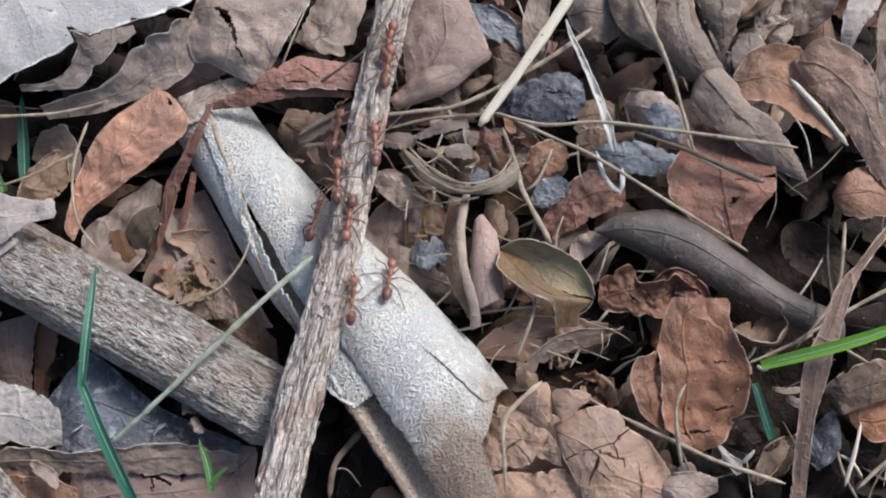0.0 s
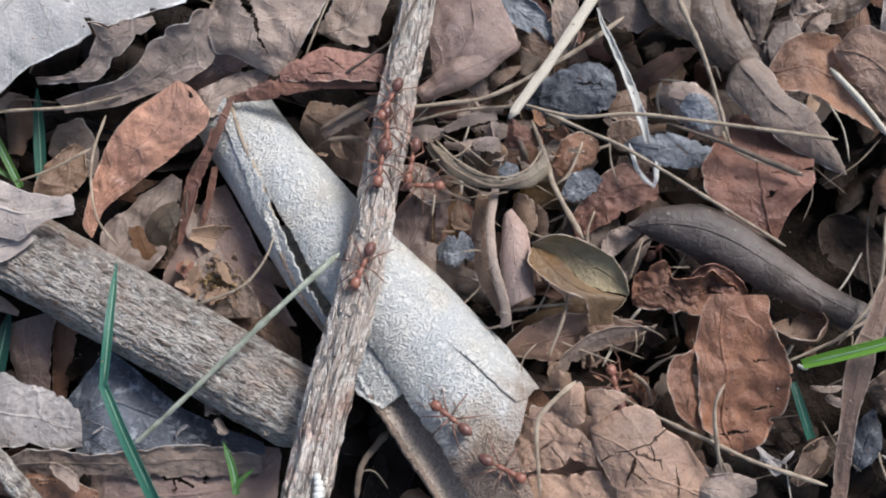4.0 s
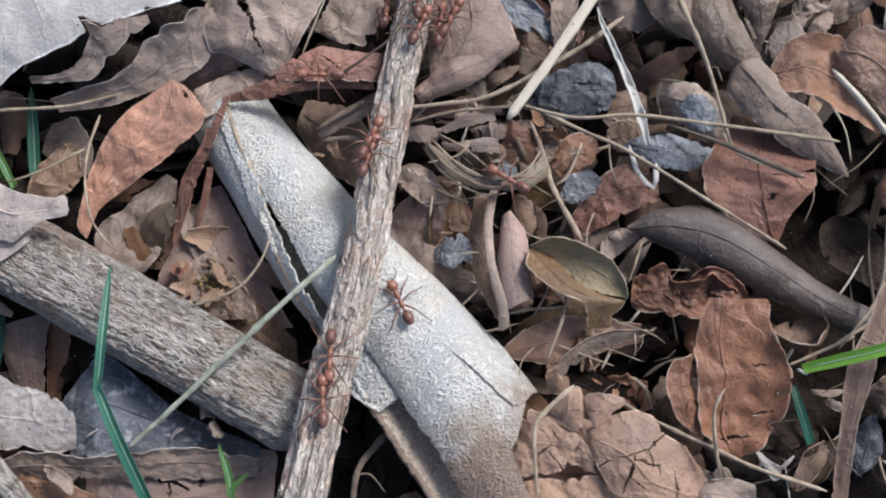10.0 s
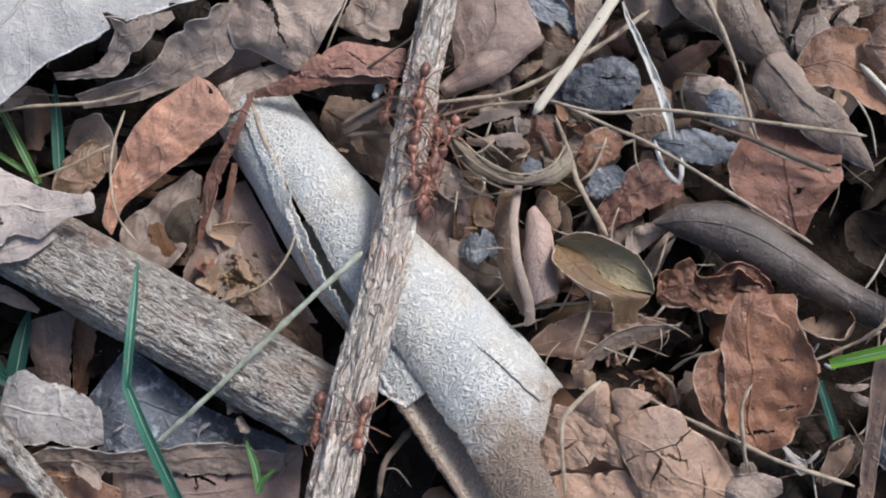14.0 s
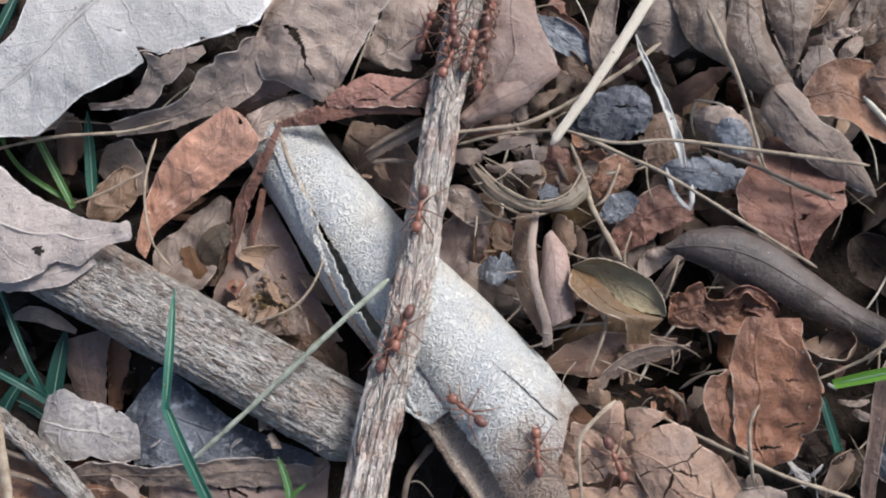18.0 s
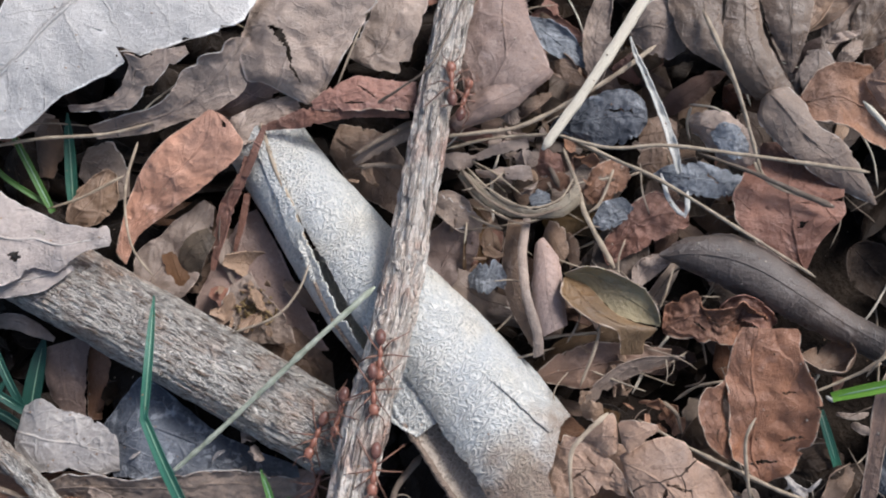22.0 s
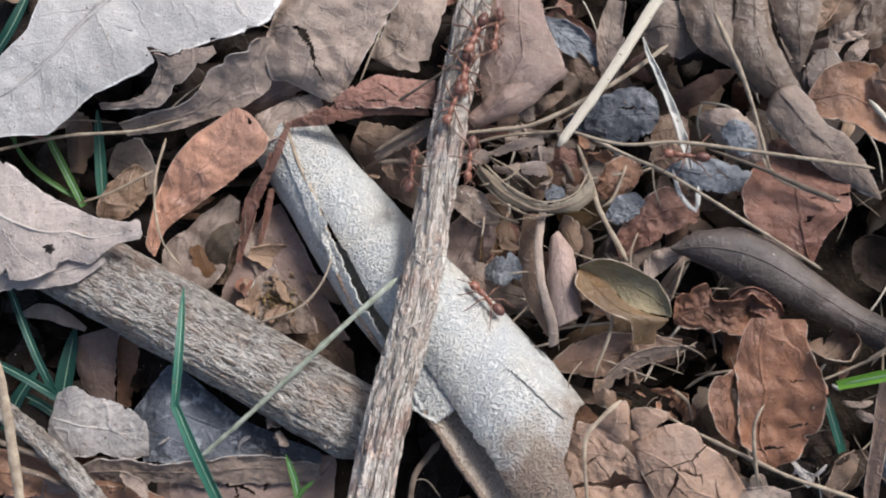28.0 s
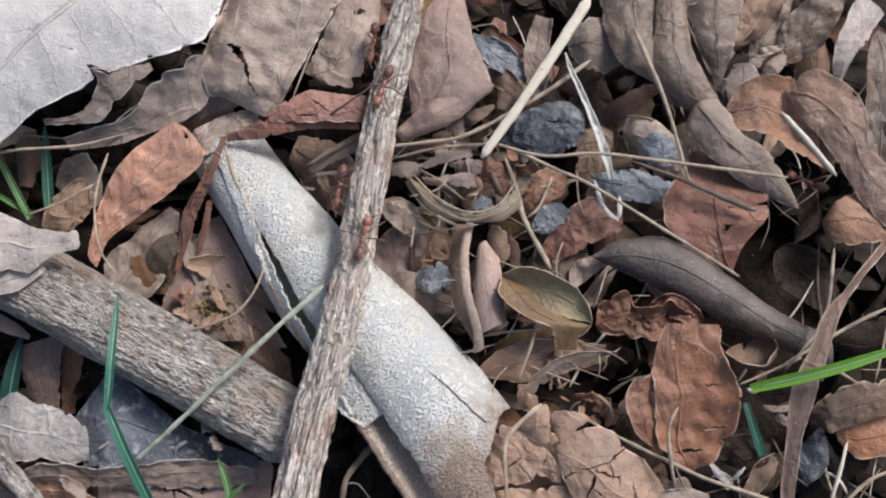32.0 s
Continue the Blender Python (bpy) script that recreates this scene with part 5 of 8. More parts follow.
leaf("brown leaf at the lower edge", PINK, [(-104, -46.7, -19), (-95.4, -43.2, -17), (-84.2, -44.4, -18)], 9.5, left=(1.8, 4.2, 4.5, 3.6, 1.2), right=(1.8, 4.8, 5.0, 4.2, 1.4))

# stems
stem("grey-green stalk", GREEN_STEM, [(-60.5, -34.3, -5), (-49.2, -25.1, 0), (-32.9, -10.9, 6), (-22.2, -1.5, 8)], 0.41, 0.55, bumps=0.2, knots=5)
stem("pale flat straw", STRAW, [(30.2, 56.5, 10), (19.4, 39.6, 9), (8.2, 24, 7)], 1.1, 0.91, flat=0.4)
leaf("bleached folded straw", WHITE_STRAW, [(25.4, 46.5, 6), (26.6, 42, 6), (29.6, 35.4, 5), (31.9, 28.8, 4), (34.4, 20.9, 2)], 1.8, left=(0.1, 0.5, 0.6, 0.6, 0.9, 0.9, 0.4), right=(0.1, 0.4, 0.6, 0.7, 0.7, 0.8, 0.4), curl=(60, 80), fold=15, wave=0.25, crimp=0.25, ragged=0.15, pillow=0, name='straw', rib=False)
stem("bleached straw loop", WHITE_STRAW, [(30.9, 20.9, 2), (32.5, 16, 1), (35.6, 13.2, 0), (36, 17.7, 1)], 0.41, 0.55, flat=0.5)
stem("long thin stem", STEM, [(10.5, 28.1, 4), (20.4, 24.7, 6), (31, 24.8, 7), (44.5, 22.7, 8), (67.4, 19.3, 8)], 0.31, 0.41, bumps=0.16)
stem("long thin stem", STEM, [(15.2, 27.2, 2), (23.1, 22.9, 3), (30.6, 19.2, 3), (46.6, 9, 2), (58.8, 1.2, 1)], 0.34, 0.31, bumps=0.18, knots=4)
stem("thin stem", STEM, [(-11.9, 28.1, 2), (-3.1, 28.7, 3), (5.7, 30.4, 3), (20.2, 38.1, 4), (30.7, 45.7, 4)], 0.34, 0.45, bumps=0.16, knots=4)
stem("thin stem", STEM, [(-9.7, 27, -2), (-0.7, 28.8, -1), (11.6, 29.4, 0)], 0.28, 0.31, bumps=0.18)
stem("dark thin stick", DARK_STEM, [(38.2, 24.9, 2), (47.8, 20.3, 4), (54.7, 16.6, 5), (61.7, 13.5, 5)], 0.28, 0.62, bumps=0.2)
stem("pale splinter", STEM, [(48.2, 22.8, 3), (51.2, 18.5, 3), (59.2, 14.7, 4)], 0.48, 0.21, flat=0.5, bumps=0.26)
stem("thin grey stem", STEM, [(39.1, 51.7, 7), (41.5, 44, 8), (45, 34.6, 7), (49.1, 20.3, 4)], 0.48, 0.34, bumps=0.16, knots=4)
stem("thin stem", STEM, [(-105, 25, 0), (-89.9, 28.8, -1), (-75.3, 29.9, -1), (-65.5, 32.8, -2), (-58.4, 34, -3)], 0.31, 0.31, bumps=0.2, knots=5)
stem("thin curved stem", STEM, [(-70, 29.3, -4), (-71, 21.1, -2), (-70.1, 13.6, 0), (-67.9, 6.7, 1), (-63.3, 1.2, 2)], 0.31, 0.21, bumps=0.12)
stem("thin stem", STEM, [(-87.5, 16.3, -6), (-80.4, 18.4, -5), (-72.4, 22.4, -4)], 0.21, 0.31, bumps=0.2)
stem("thin curved stem", STEM, [(-50.1, -8.4, -4), (-41.6, -5.6, -2), (-37.2, -0.8, -1), (-35.2, 4, 0)], 0.28, 0.24, bumps=0.12)
stem("thin dark tendril", DARK_STEM, [(-24.1, 33.6, 3), (-17.4, 36.5, 7), (-11.9, 40.1, 10), (-5.5, 54.7, 8)], 0.28, 0.17, bumps=0.26)
stem("thin pale leaf rib", STEM, [(-30.3, 38, 3), (-26.9, 46.1, 5), (-22.5, 56.9, 6)], 0.21, 0.17, bumps=0.26)
stem("thin stem", STEM, [(25.2, -24.6, -1), (33, -29.3, 1), (41.5, -33.7, 3), (49.5, -37.4, 3), (61.8, -41.4, 2)], 0.31, 0.41, bumps=0.2, knots=5)
stem("short pale stem", STEM, [(43.9, -24.5, 8), (42.2, -27.8, 7), (42.5, -32.8, 5), (43.8, -38.9, 2)], 0.28, 0.41, bumps=0.2)
stem("pale stem", STEM, [(19.2, -23.5, 3), (14.8, -27.3, 4), (12.1, -31.3, 4), (12.4, -42.9, 3)], 0.45, 0.31, bumps=0.14, flat=0.7)
stem("thin stem", STEM, [(18.9, -6.8, -2), (18.2, -10.7, -1), (15.1, -18.7, -3)], 0.28, 0.31, bumps=0.22)
stem("stringy brown stem", STEM, [(13.3, 27.6, -3), (16, 18.6, -2), (16.9, 13.7, -1), (22, 3.3, -1)], 0.34, 0.62, bumps=0.2, flat=0.6)
stem("stringy brown stem", STEM, [(17.2, 14.2, -3), (19.9, 16.2, -2), (23.3, 23.8, -4)], 0.31, 0.28, bumps=0.2)
stem("pale thin stem", STEM, [(33.4, 3.7, -2), (31.9, -0.7, -2), (30.6, -4.3, -4)], 0.24, 0.24, bumps=0.26)
stem("thin stem", STEM, [(-5.2, 14.5, -5), (-1.8, 12.7, -4), (1.4, 11.8, -5)], 0.28, 0.28, bumps=0.26)
stem("grey thin stem", STEM, [(5.8, -10.2, -6), (11.2, -9, -5), (20.1, -8.3, -5)], 0.28, 0.28, bumps=0.26)
stem("grey-brown stick", UMBER_STEM, [(-27.8, 25.9, -3), (-22.1, 29.2, -2), (-15.3, 32.4, -1)], 0.34, 0.76, bumps=0.2, flat=0.6)
stem("grey-brown stick", UMBER_STEM, [(-26.8, 24.4, -5), (-22.2, 24.5, -4), (-17.6, 23.9, -4)], 0.41, 0.48, bumps=0.2, flat=0.6)
stem("short reddish stick", DARK_STEM, [(9.3, 27.1, -5), (11.2, 22.3, -3), (12.4, 19.7, -4)], 0.62, 0.48, bumps=0.2)
stem("thin stem", STEM, [(57.5, -19.9, -1), (62.5, -17.8, 0), (69.6, -14.7, 1)], 0.21, 0.31, bumps=0.26)
stem("curled grey root", STEM, [(30.8, -21.2, -6), (32.9, -23.5, -4), (34.1, -27.2, -5)], 0.48, 0.31, bumps=0.25)
stem("thin grey root", STEM, [(33.5, -21.1, -8), (37.5, -18.5, -6), (43.4, -17.3, -7)], 0.31, 0.24, bumps=0.2)
stem("curved grey root", UMBER_STEM, [(-20.5, -44.1, -14), (-19.3, -37.5, -12), (-14.3, -30.9, -13)], 0.55, 0.69, bumps=0.2, flat=0.5)
stem("thin curled root", STEM, [(-20.1, -38.8, -13), (-17.1, -38.6, -12), (-14.3, -41.9, -13)], 0.17, 0.14, bumps=0.26)
stem("grey barked stick", LOG_BARK, [(-111, -18.4, -9), (-101.3, -24.7, -9), (-92.9, -30.9, -9), (-86.3, -36.9, -9), (-77.9, -45.7, -9), (-70.2, -54.2, -9)], 2.0, 1.9, name='stick', count=90, ring=24, bumps=0.1)
stem("thin brown stick", UMBER_STEM, [(-109.4, -28.2, -10), (-98.9, -32, -10), (-86.7, -35.6, -10)], 0.5, 0.7)
stem("thin brown stick", UMBER_STEM, [(-99, -36.1, -11), (-92, -37.9, -11), (-85.6, -40.9, -11)], 0.7, 0.4)
stem("pale dry straw", STEM, [(-93, -16.4, 12), (-89.1, -28.6, 13), (-85, -46.5, 13)], 0.91, 1, flat=0.5)

# grass
grass("blue-green folded grass blade", TEAL, [(-62.2, -24.6, 7), (-61.3, -14.8, 9), (-62, -2.7, 6)], 1.6, curl=100)
grass("blue-green bent grass blade", TEAL, [(-62.3, -24.1, 7), (-58.9, -32.8, 4), (-54.4, -44.8, -3)], 2.1, curl=100, flip=True)
grass("blue-green grass blade", TEAL, [(-85.8, 19.5, -14), (-86.1, 27.6, -12), (-86.8, 37.5, -10)], 2.4)
grass("green grass blade", LIME_DARK, [(-88.9, 17.1, -12), (-92.9, 25.5, -9), (-98.1, 35.8, -6)], 1.6)
grass("thin green grass blade", LIME_DARK, [(-89.1, 18, -13), (-99.1, 24.6, -10), (-104.2, 31.9, -8)], 1.1)
grass("thin looping grass blade", LIME_DARK, [(-102.1, 28.6, -8), (-101.8, 33.3, -5), (-97.6, 35.2, -5)], 0.5)
grass("bright green grass blade", LIME, [(58, -21, 6), (71, -18, 13), (84.3, -13.7, 18)], 2.1)
stem("pale torn root of a grass blade", WHITE_STRAW, [(59.8, -21.4, 4), (58.5, -21.3, 4), (58.2, -20.7, 3)], 0.32, 0.41, flat=0.7, bumps=0.3)
leaf("small pale flake of leaf", TAN_GREY, [(67.2, -25.7, -8), (68, -26.4, -7), (69.7, -26.8, -8)], 1.6, left=(0.2, 0.7, 0.8, 0.6, 0.2), right=(0.2, 0.7, 0.8, 0.6, 0.2), curl=(-50, -50))
leaf("grey shred of leaf", TAN_GREY, [(65.1, -23.5, -10), (67.4, -24, -9), (71.2, -23.5, -10)], 1.1, left=(0.2, 0.5, 0.6, 0.5, 0.2), right=(0.2, 0.5, 0.6, 0.5, 0.2))
leaf("broad dark brown leaf in the gap", DARK_SHADED, [(54.2, -33.1, -11), (58.5, -31.5, -9), (65.9, -32.3, -11)], 8, left=(0.9, 3.0, 3.4, 3.0, 1.1), right=(1.1, 3.9, 4.6, 3.9, 1.4), curl=(-40, -40))
leaf("folded brown strip of leaf", BROWN, [(58.7, -40.7, -7), (61.8, -36.7, -6), (66.1, -33.3, -7)], 3.3, left=(0.9, 1.3, 1.6, 1.5, 0.9), right=(0.9, 1.6, 1.8, 1.7, 0.9), curl=(80, 80), pillow=0.02)
leaf("white mouldy shred of leaf", VEINED, [(51.9, -34.6, -4), (53.2, -36.6, -3), (56.1, -38.2, -4)], 1.6, left=(0.2, 0.7, 0.9, 0.8, 0.2), right=(0.2, 0.5, 0.8, 0.7, 0.2), ragged=0.4, crimp=0.8)
grass("blue-green grass blade", TEAL, [(60.4, -22.9, -6), (61.5, -27.7, -6), (63.5, -33.1, -8)], 1.7, flip=True)
grass("dark blue-green grass blade", TEAL_SHADED, [(-102.3, 1.1, -9), (-95.1, -13.3, -8), (-91.3, -22.6, -12)], 1.6, flip=True)
grass("dull green grass blade", TEAL_SHADED, [(-103.8, -15.3, -10), (-96.2, -19, -9), (-91, -22.6, -12)], 1.7, flip=True)
grass("dark green grass blade", TEAL_SHADED, [(-93.9, -26.3, -20), (-91.9, -17.2, -17), (-90.2, -7.3, -16)], 3.7)
grass("dark green grass blade", TEAL_SHADED, [(-104.8, -29.8, -20), (-101.7, -22.9, -17), (-97.2, -16.1, -16)], 2.8)
grass("dark green grass blade", TEAL_SHADED, [(-101.1, -21.7, -18), (-95.4, -24.1, -16), (-90, -28.7, -18)], 1.9)
grass("dark green grass blade", TEAL_SHADED, [(-107.6, 47.9, -6), (-103.1, 52.9, -3), (-98.8, 62.4, -2)], 2.4)
grass("short green grass blade", LIME_DARK, [(-41.3, -42.7, -6), (-42, -38.3, -5), (-43.7, -33.5, -4)], 1.4)
grass("short green grass blade", LIME_DARK, [(-41.7, -42.3, -6), (-40.5, -40.3, -5), (-38.2, -38.4, -4)], 0.9)

# ---- leaves drawn between their two edges ----
lofted("large pale grey leaf with a torn edge", GREY, [(-43.1, 59.5, 9), (-46.9, 49, 9), (-51.4, 47, 9), (-57.9, 44.9, 8.5), (-66, 42.3, 8), (-68.5, 41.1, 8), (-77.6, 36.6, 6.5), (-81.5, 35.1, 6), (-86.9, 30.8, 4), (-91.2, 27.9, 3), (-98.2, 27.8, 2.5), (-106.1, 26.7, 2)], [(-79.5, 76, 8), (-87.2, 63.3, 9), (-92, 53.9, 9), (-94.6, 47.4, 8), (-98.1, 44.4, 7), (-104.6, 39.4, 5), (-109.6, 34.4, 3)], belly=1.0, wave=0.25, crease=0.3, crimp=0.03, thick=0.3, nu=130, nv=50, tears=((0.43, 0, 0.17, 0.02), (0.2, 0, 0.03, 0.02), (0.3, 0, 0.04, 0.012)), nicks=6, veins=7, pillow=0.1, mid=0.62)
lofted("torn buff leaf lying over the branch", BUFF, [(-104.6, 25.6, 7), (-95.6, 20.5, 7), (-90.3, 15.8, 6), (-84.8, 12.9, 6), (-79.3, 10.6, 6), (-74.2, 9.8, 5.5), (-71.5, 10.3, 5.5), (-70.6, 7.6, 5)], [(-108.4, 5, 4), (-99.4, -0.4, 4), (-92.5, -1.2, 4), (-87.7, 0.6, 4), (-84.9, 3, 4), (-80.6, 2, 4), (-77.9, 4.1, 4.5), (-74.6, 5.9, 5), (-71, 6.6, 5)], belly=1.2, wave=0.4, crease=0.5, nu=80, nv=40, tears=((0.33, 1, 0.12, 0.03), (0.58, 1, 0.06, 0.02), (0.9, 0, 0.1, 0.02)), slits=((0.5, 0.62, 0.54, 0.7, 1.6), (0.62, 0.3, 0.65, 0.33, 1.0)), rib=True, veins=6, mid=0.45)
lofted("lower layer of a torn buff leaf", BUFF, [(-105, 5.3, 2.5), (-91.8, 2.1, 2.5), (-84.3, 3.7, 3), (-78.4, 3.4, 3)], [(-105.2, -3.7, 0.5), (-96.4, -2.4, 1), (-88.7, -2.1, 1.5), (-83.3, -1, 2), (-77.9, 2.7, 2.8)], belly=0.5, wave=0.3, crease=0.3)
lofted("rust-orange curled leaf with a blunt end", ORANGE, [(-72.5, 5.9, -9), (-74.1, 8.5, -8), (-71.5, 17.1, -6), (-68, 23.6, -3), (-62.7, 28.7, 0), (-57.6, 31.4, 2), (-54.6, 33.4, 3)], [(-72.3, 5.9, -9), (-70.1, 11.2, -8), (-65.7, 14.1, -6), (-58.3, 18.4, -3), (-51.3, 22.9, 0), (-48.7, 25.3, 1), (-47.9, 27.5, 2), (-50.8, 31.5, 3), (-53.9, 33.3, 3)], belly=1.6, lip=(0.6, 0.5), wave=0.35, crease=0.7, crimp=0.1, rib=False, veins=9, pillow=0.14, nu=80, nv=36, nicks=4, slits=((0.88, 0.8, 0.89, 0.81, 1.0),))
lofted("crumpled red-brown leaf", RUSSET, [(31.1, -7.4, -4), (31.5, -3.5, -2), (33.9, -2.3, 0), (36.2, -1.1, 1), (37.8, -3.2, -1.5), (39.4, -4.5, 0), (41.9, -3.7, 1.5), (44.6, -2.9, 2), (46.4, -4.1, 1.5), (50.1, -6, -1)], [(31.5, -8.6, -5), (35.1, -9.6, -4), (40.2, -10.4, -3), (43.9, -10.6, -3), (47.1, -8.3, -4), (50.5, -6.5, -3)], belly=-0.8, lip=(1.0,0.3), crease=1.3, crimp=0.22, wave=0.6, nu=100, nv=50, nicks=10, slits=((0.5,0.2,0.56,0.6,1.2),(0.3,0.6,0.4,0.8,1.0)))
SPLIT_LEAF = lofted("red-brown leaf with a split blade", RUSSET, [(47.3, -36.1, -3), (44, -32.8, -1), (41.5, -31.2, 0), (40.9, -26.5, 1.5), (40.9, -21.5, 3), (40.2, -18.1, 3.5), (40.9, -13.6, 4.8), (42.2, -10.5, 5.6), (42.9, -8.8, 6)], [(48.2, -36.1, -3), (52.1, -32.9, -1), (54.1, -29.2, 1), (55.7, -27.1, 3), (56.2, -22.7, 5), (55.2, -18.7, 6), (53.1, -14.9, 6.8), (52.4, -12.5, 7), (52.8, -10.2, 6.8), (52.2, -9.3, 6.4)], belly=-0.9, lip=(0.7,1.3), crease=1.3, wave=1.0, crimp=0.03, nu=110, nv=60, nicks=4, slits=((0.17,0.12,0.2,0.68,1.5),(0.33,0.66,0.37,0.9,0.8),(0.62,0.62,0.63,0.75,0.5)), mid=0.3, pillow=0.1, veins=7, tears=((0.3,1,0.07,0.012),))
lofted("crinkled side lobe beyond the split", RUSSET, [(41.4, -32, -0.6), (37.9, -29.7, 0.6), (35.9, -26.7, 2), (34.9, -23.5, 3.2), (35.2, -21.5, 3.8), (36.5, -19.3, 4), (38.7, -18.5, 3.8), (40.1, -17.9, 3.6)], [(41.9, -31.6, -0.6), (41, -28.5, 0.8), (40.8, -26, 1.4), (40.2, -22.9, 1.6), (40.2, -20.2, 2.4), (40.4, -18.3, 3.6)], belly=0.9, lip=(0.5,-0.2), crease=1.0, wave=0.5, crimp=0.14, nu=80, nv=36, nicks=5, soft=0.8, rib=False, slits=((0.25,0.45,0.42,0.55,0.8),), under=SPLIT_LEAF, part_name='fold')
CRACKED_LEAF = lofted("large cracked tan leaf", CRACKED, [(21.3, -31.1, 0), (23.3, -29.9, 1.2), (26.8, -28.3, 2.2), (29.7, -27.8, 2.8), (32.8, -28.9, 2.4), (34.7, -31.8, 1.4), (38.4, -33.8, 0), (41.5, -37.3, -2), (43.9, -41.4, -4)], [(22, -32.5, 0), (22.4, -35.7, 0.5), (24.6, -39.7, 0.5), (27.2, -45.5, -1), (31.4, -47.8, -2), (35.7, -48.3, -3), (39.1, -48.5, -4), (42.2, -48, -5), (44.4, -46, -5)], belly=2.2, lip=(-0.3,0.3), crease=0.6, wave=0.5, crimp=0.08, nu=120, nv=64, nicks=5, slits=((0.36,0.42,0.36,0.85,1.1),(0.37,0.46,0.48,0.36,0.8),(0.36,0.66,0.5,0.6,0.5),(0.62,0.3,0.7,0.75,0.7)), tears=((0.5,0,0.05,0.012),))
lofted("broken piece of a cracked tan leaf", CRACKED, [(8.4, -34.3, -4), (9.3, -30.6, -3), (11.5, -27.6, -1.5), (14.3, -28, -0.8), (16.9, -30, -0.2), (20.2, -32.2, 0), (21.6, -34, 0.6), (22.3, -36.3, 0.6)], [(9.7, -39.9, -5), (11.5, -38.8, -4), (13.5, -38.3, -3.4), (16.3, -38.4, -2.6), (18.2, -37.1, -1.6), (19.8, -36.9, -1.2), (21, -37.7, -1), (23.3, -38.1, -0.6)], belly=1.0, crease=0.7, wave=0.4, crimp=0.12, nu=90, nv=44, nicks=9, soft=0.25, rib=False, slits=((0.5,0.2,0.62,0.4,1.1),(0.3,0.7,0.5,0.5,0.7),(0.8,0.2,0.74,0.6,0.8)), under=CRACKED_LEAF, part_name='fold')
lofted("broken piece of a cracked tan leaf", CRACKED, [(10.7, -39.9, -5), (13.5, -39.4, -3.8), (17, -39.5, -3), (20.2, -39.2, -1.8), (23.3, -38.9, -0.8), (26.3, -41.7, -0.8), (27.7, -45.1, -1.5)], [(12.4, -49.1, -6), (17.5, -49.8, -5), (21.4, -50, -4), (24.5, -49.8, -4), (26.1, -49.2, -3.5), (27.5, -48.2, -3), (28.5, -47.2, -2.5)], belly=0.8, crease=0.7, wave=0.4, crimp=0.12, nu=80, nv=40, nicks=8, soft=0.25, rib=False, under=CRACKED_LEAF, part_name='fold')
lofted("broken piece of a cracked tan leaf", CRACKED, [(13.8, -29.2, -1), (15.8, -26.1, 1), (18.3, -24, 2.2), (20.3, -23.7, 2.2), (20.9, -26.6, 1.6)], [(14.2, -27.6, -1), (16.8, -29.4, 0), (18.9, -31, 0.6), (20.1, -31.2, 0.8), (21, -29.6, 1)], belly=0.7, crease=0.7, nu=50, nv=30, nicks=6, soft=0.3, rib=False, under=CRACKED_LEAF, part_name='fold')
lofted("lifted flap of a tan leaf", CRACKED, [(21, -25.2, 2.4), (24, -24.9, 4.2), (27.8, -25.8, 3)], [(21.8, -28.9, 2), (22.9, -30.4, 2.2), (28, -26.6, 3)], belly=0.8, crease=0.5, nu=40, nv=24)
lofted("tan leaf with a torn curling edge", TAN_GREY, [(-82.1, 35.1, 1), (-76.8, 35, 2), (-72.4, 36.1, 4), (-69.7, 38.7, 6), (-68.5, 40.9, 7.5), (-68.9, 42.5, 9), (-67.2, 42, 9), (-65.2, 41.9, 8.6), (-63, 43.1, 9), (-60.6, 43.2, 9), (-57.9, 43.7, 9)], [(-81.7, 33.9, 0.6), (-74.7, 33.8, 1.6), (-70, 33.7, 2.6), (-67.6, 35.1, 3.6), (-66, 36.8, 5), (-63.7, 37.8, 6.4), (-62.2, 39.3, 7.4), (-59.9, 40.5, 8.2), (-57.2, 42.2, 9)], belly=0.3, lip=(0.5, 0.2), crease=0.6, wave=0.3, crimp=0.1, nu=90, nv=36, nicks=9, soft=0.35, tears=((0.85, 1, 0.2, 0.03), (0.62, 1, 0.12, 0.04), (0.72, 0, 0.12, 0.02)))
lofted("grey-brown leaf with a pale rim", TAN_GREY, [(-79.5, 32.2, -3), (-72.2, 33.8, -1), (-66.1, 34.6, 1), (-61.9, 37, 3), (-59.5, 40.4, 4.5), (-57, 42.6, 6), (-53, 43.7, 7), (-50.1, 45.8, 8)], [(-78.2, 30, -4.5), (-68.2, 30.6, -3), (-61.2, 32.4, -1.5), (-54.2, 34, 0), (-48.3, 37.8, 1.5), (-47.1, 42.3, 2.5), (-45, 47.5, 4)], belly=-0.7, lip=(0.5, 0.2), crease=0.5, wave=0.4, nu=80, nv=40, nicks=6, tears=((0.75, 0, 0.12, 0.05), (0.9, 0, 0.15, 0.05)))
lofted("dark folded grey-brown leaf", PINK, [(-60.6, 39.4, -1), (-59, 37.5, -2.5), (-56.2, 36.8, -2), (-52.1, 37.6, -1), (-48.8, 40.1, 0), (-46.3, 41.6, 0)], [(-60.6, 37.6, -6), (-57.1, 35.4, -6), (-51.6, 34.8, -5), (-45.8, 36.8, -4), (-41.9, 39.4, -2)], belly=1.0, lip=(0.8, 0), crease=0.3, wave=0.3)
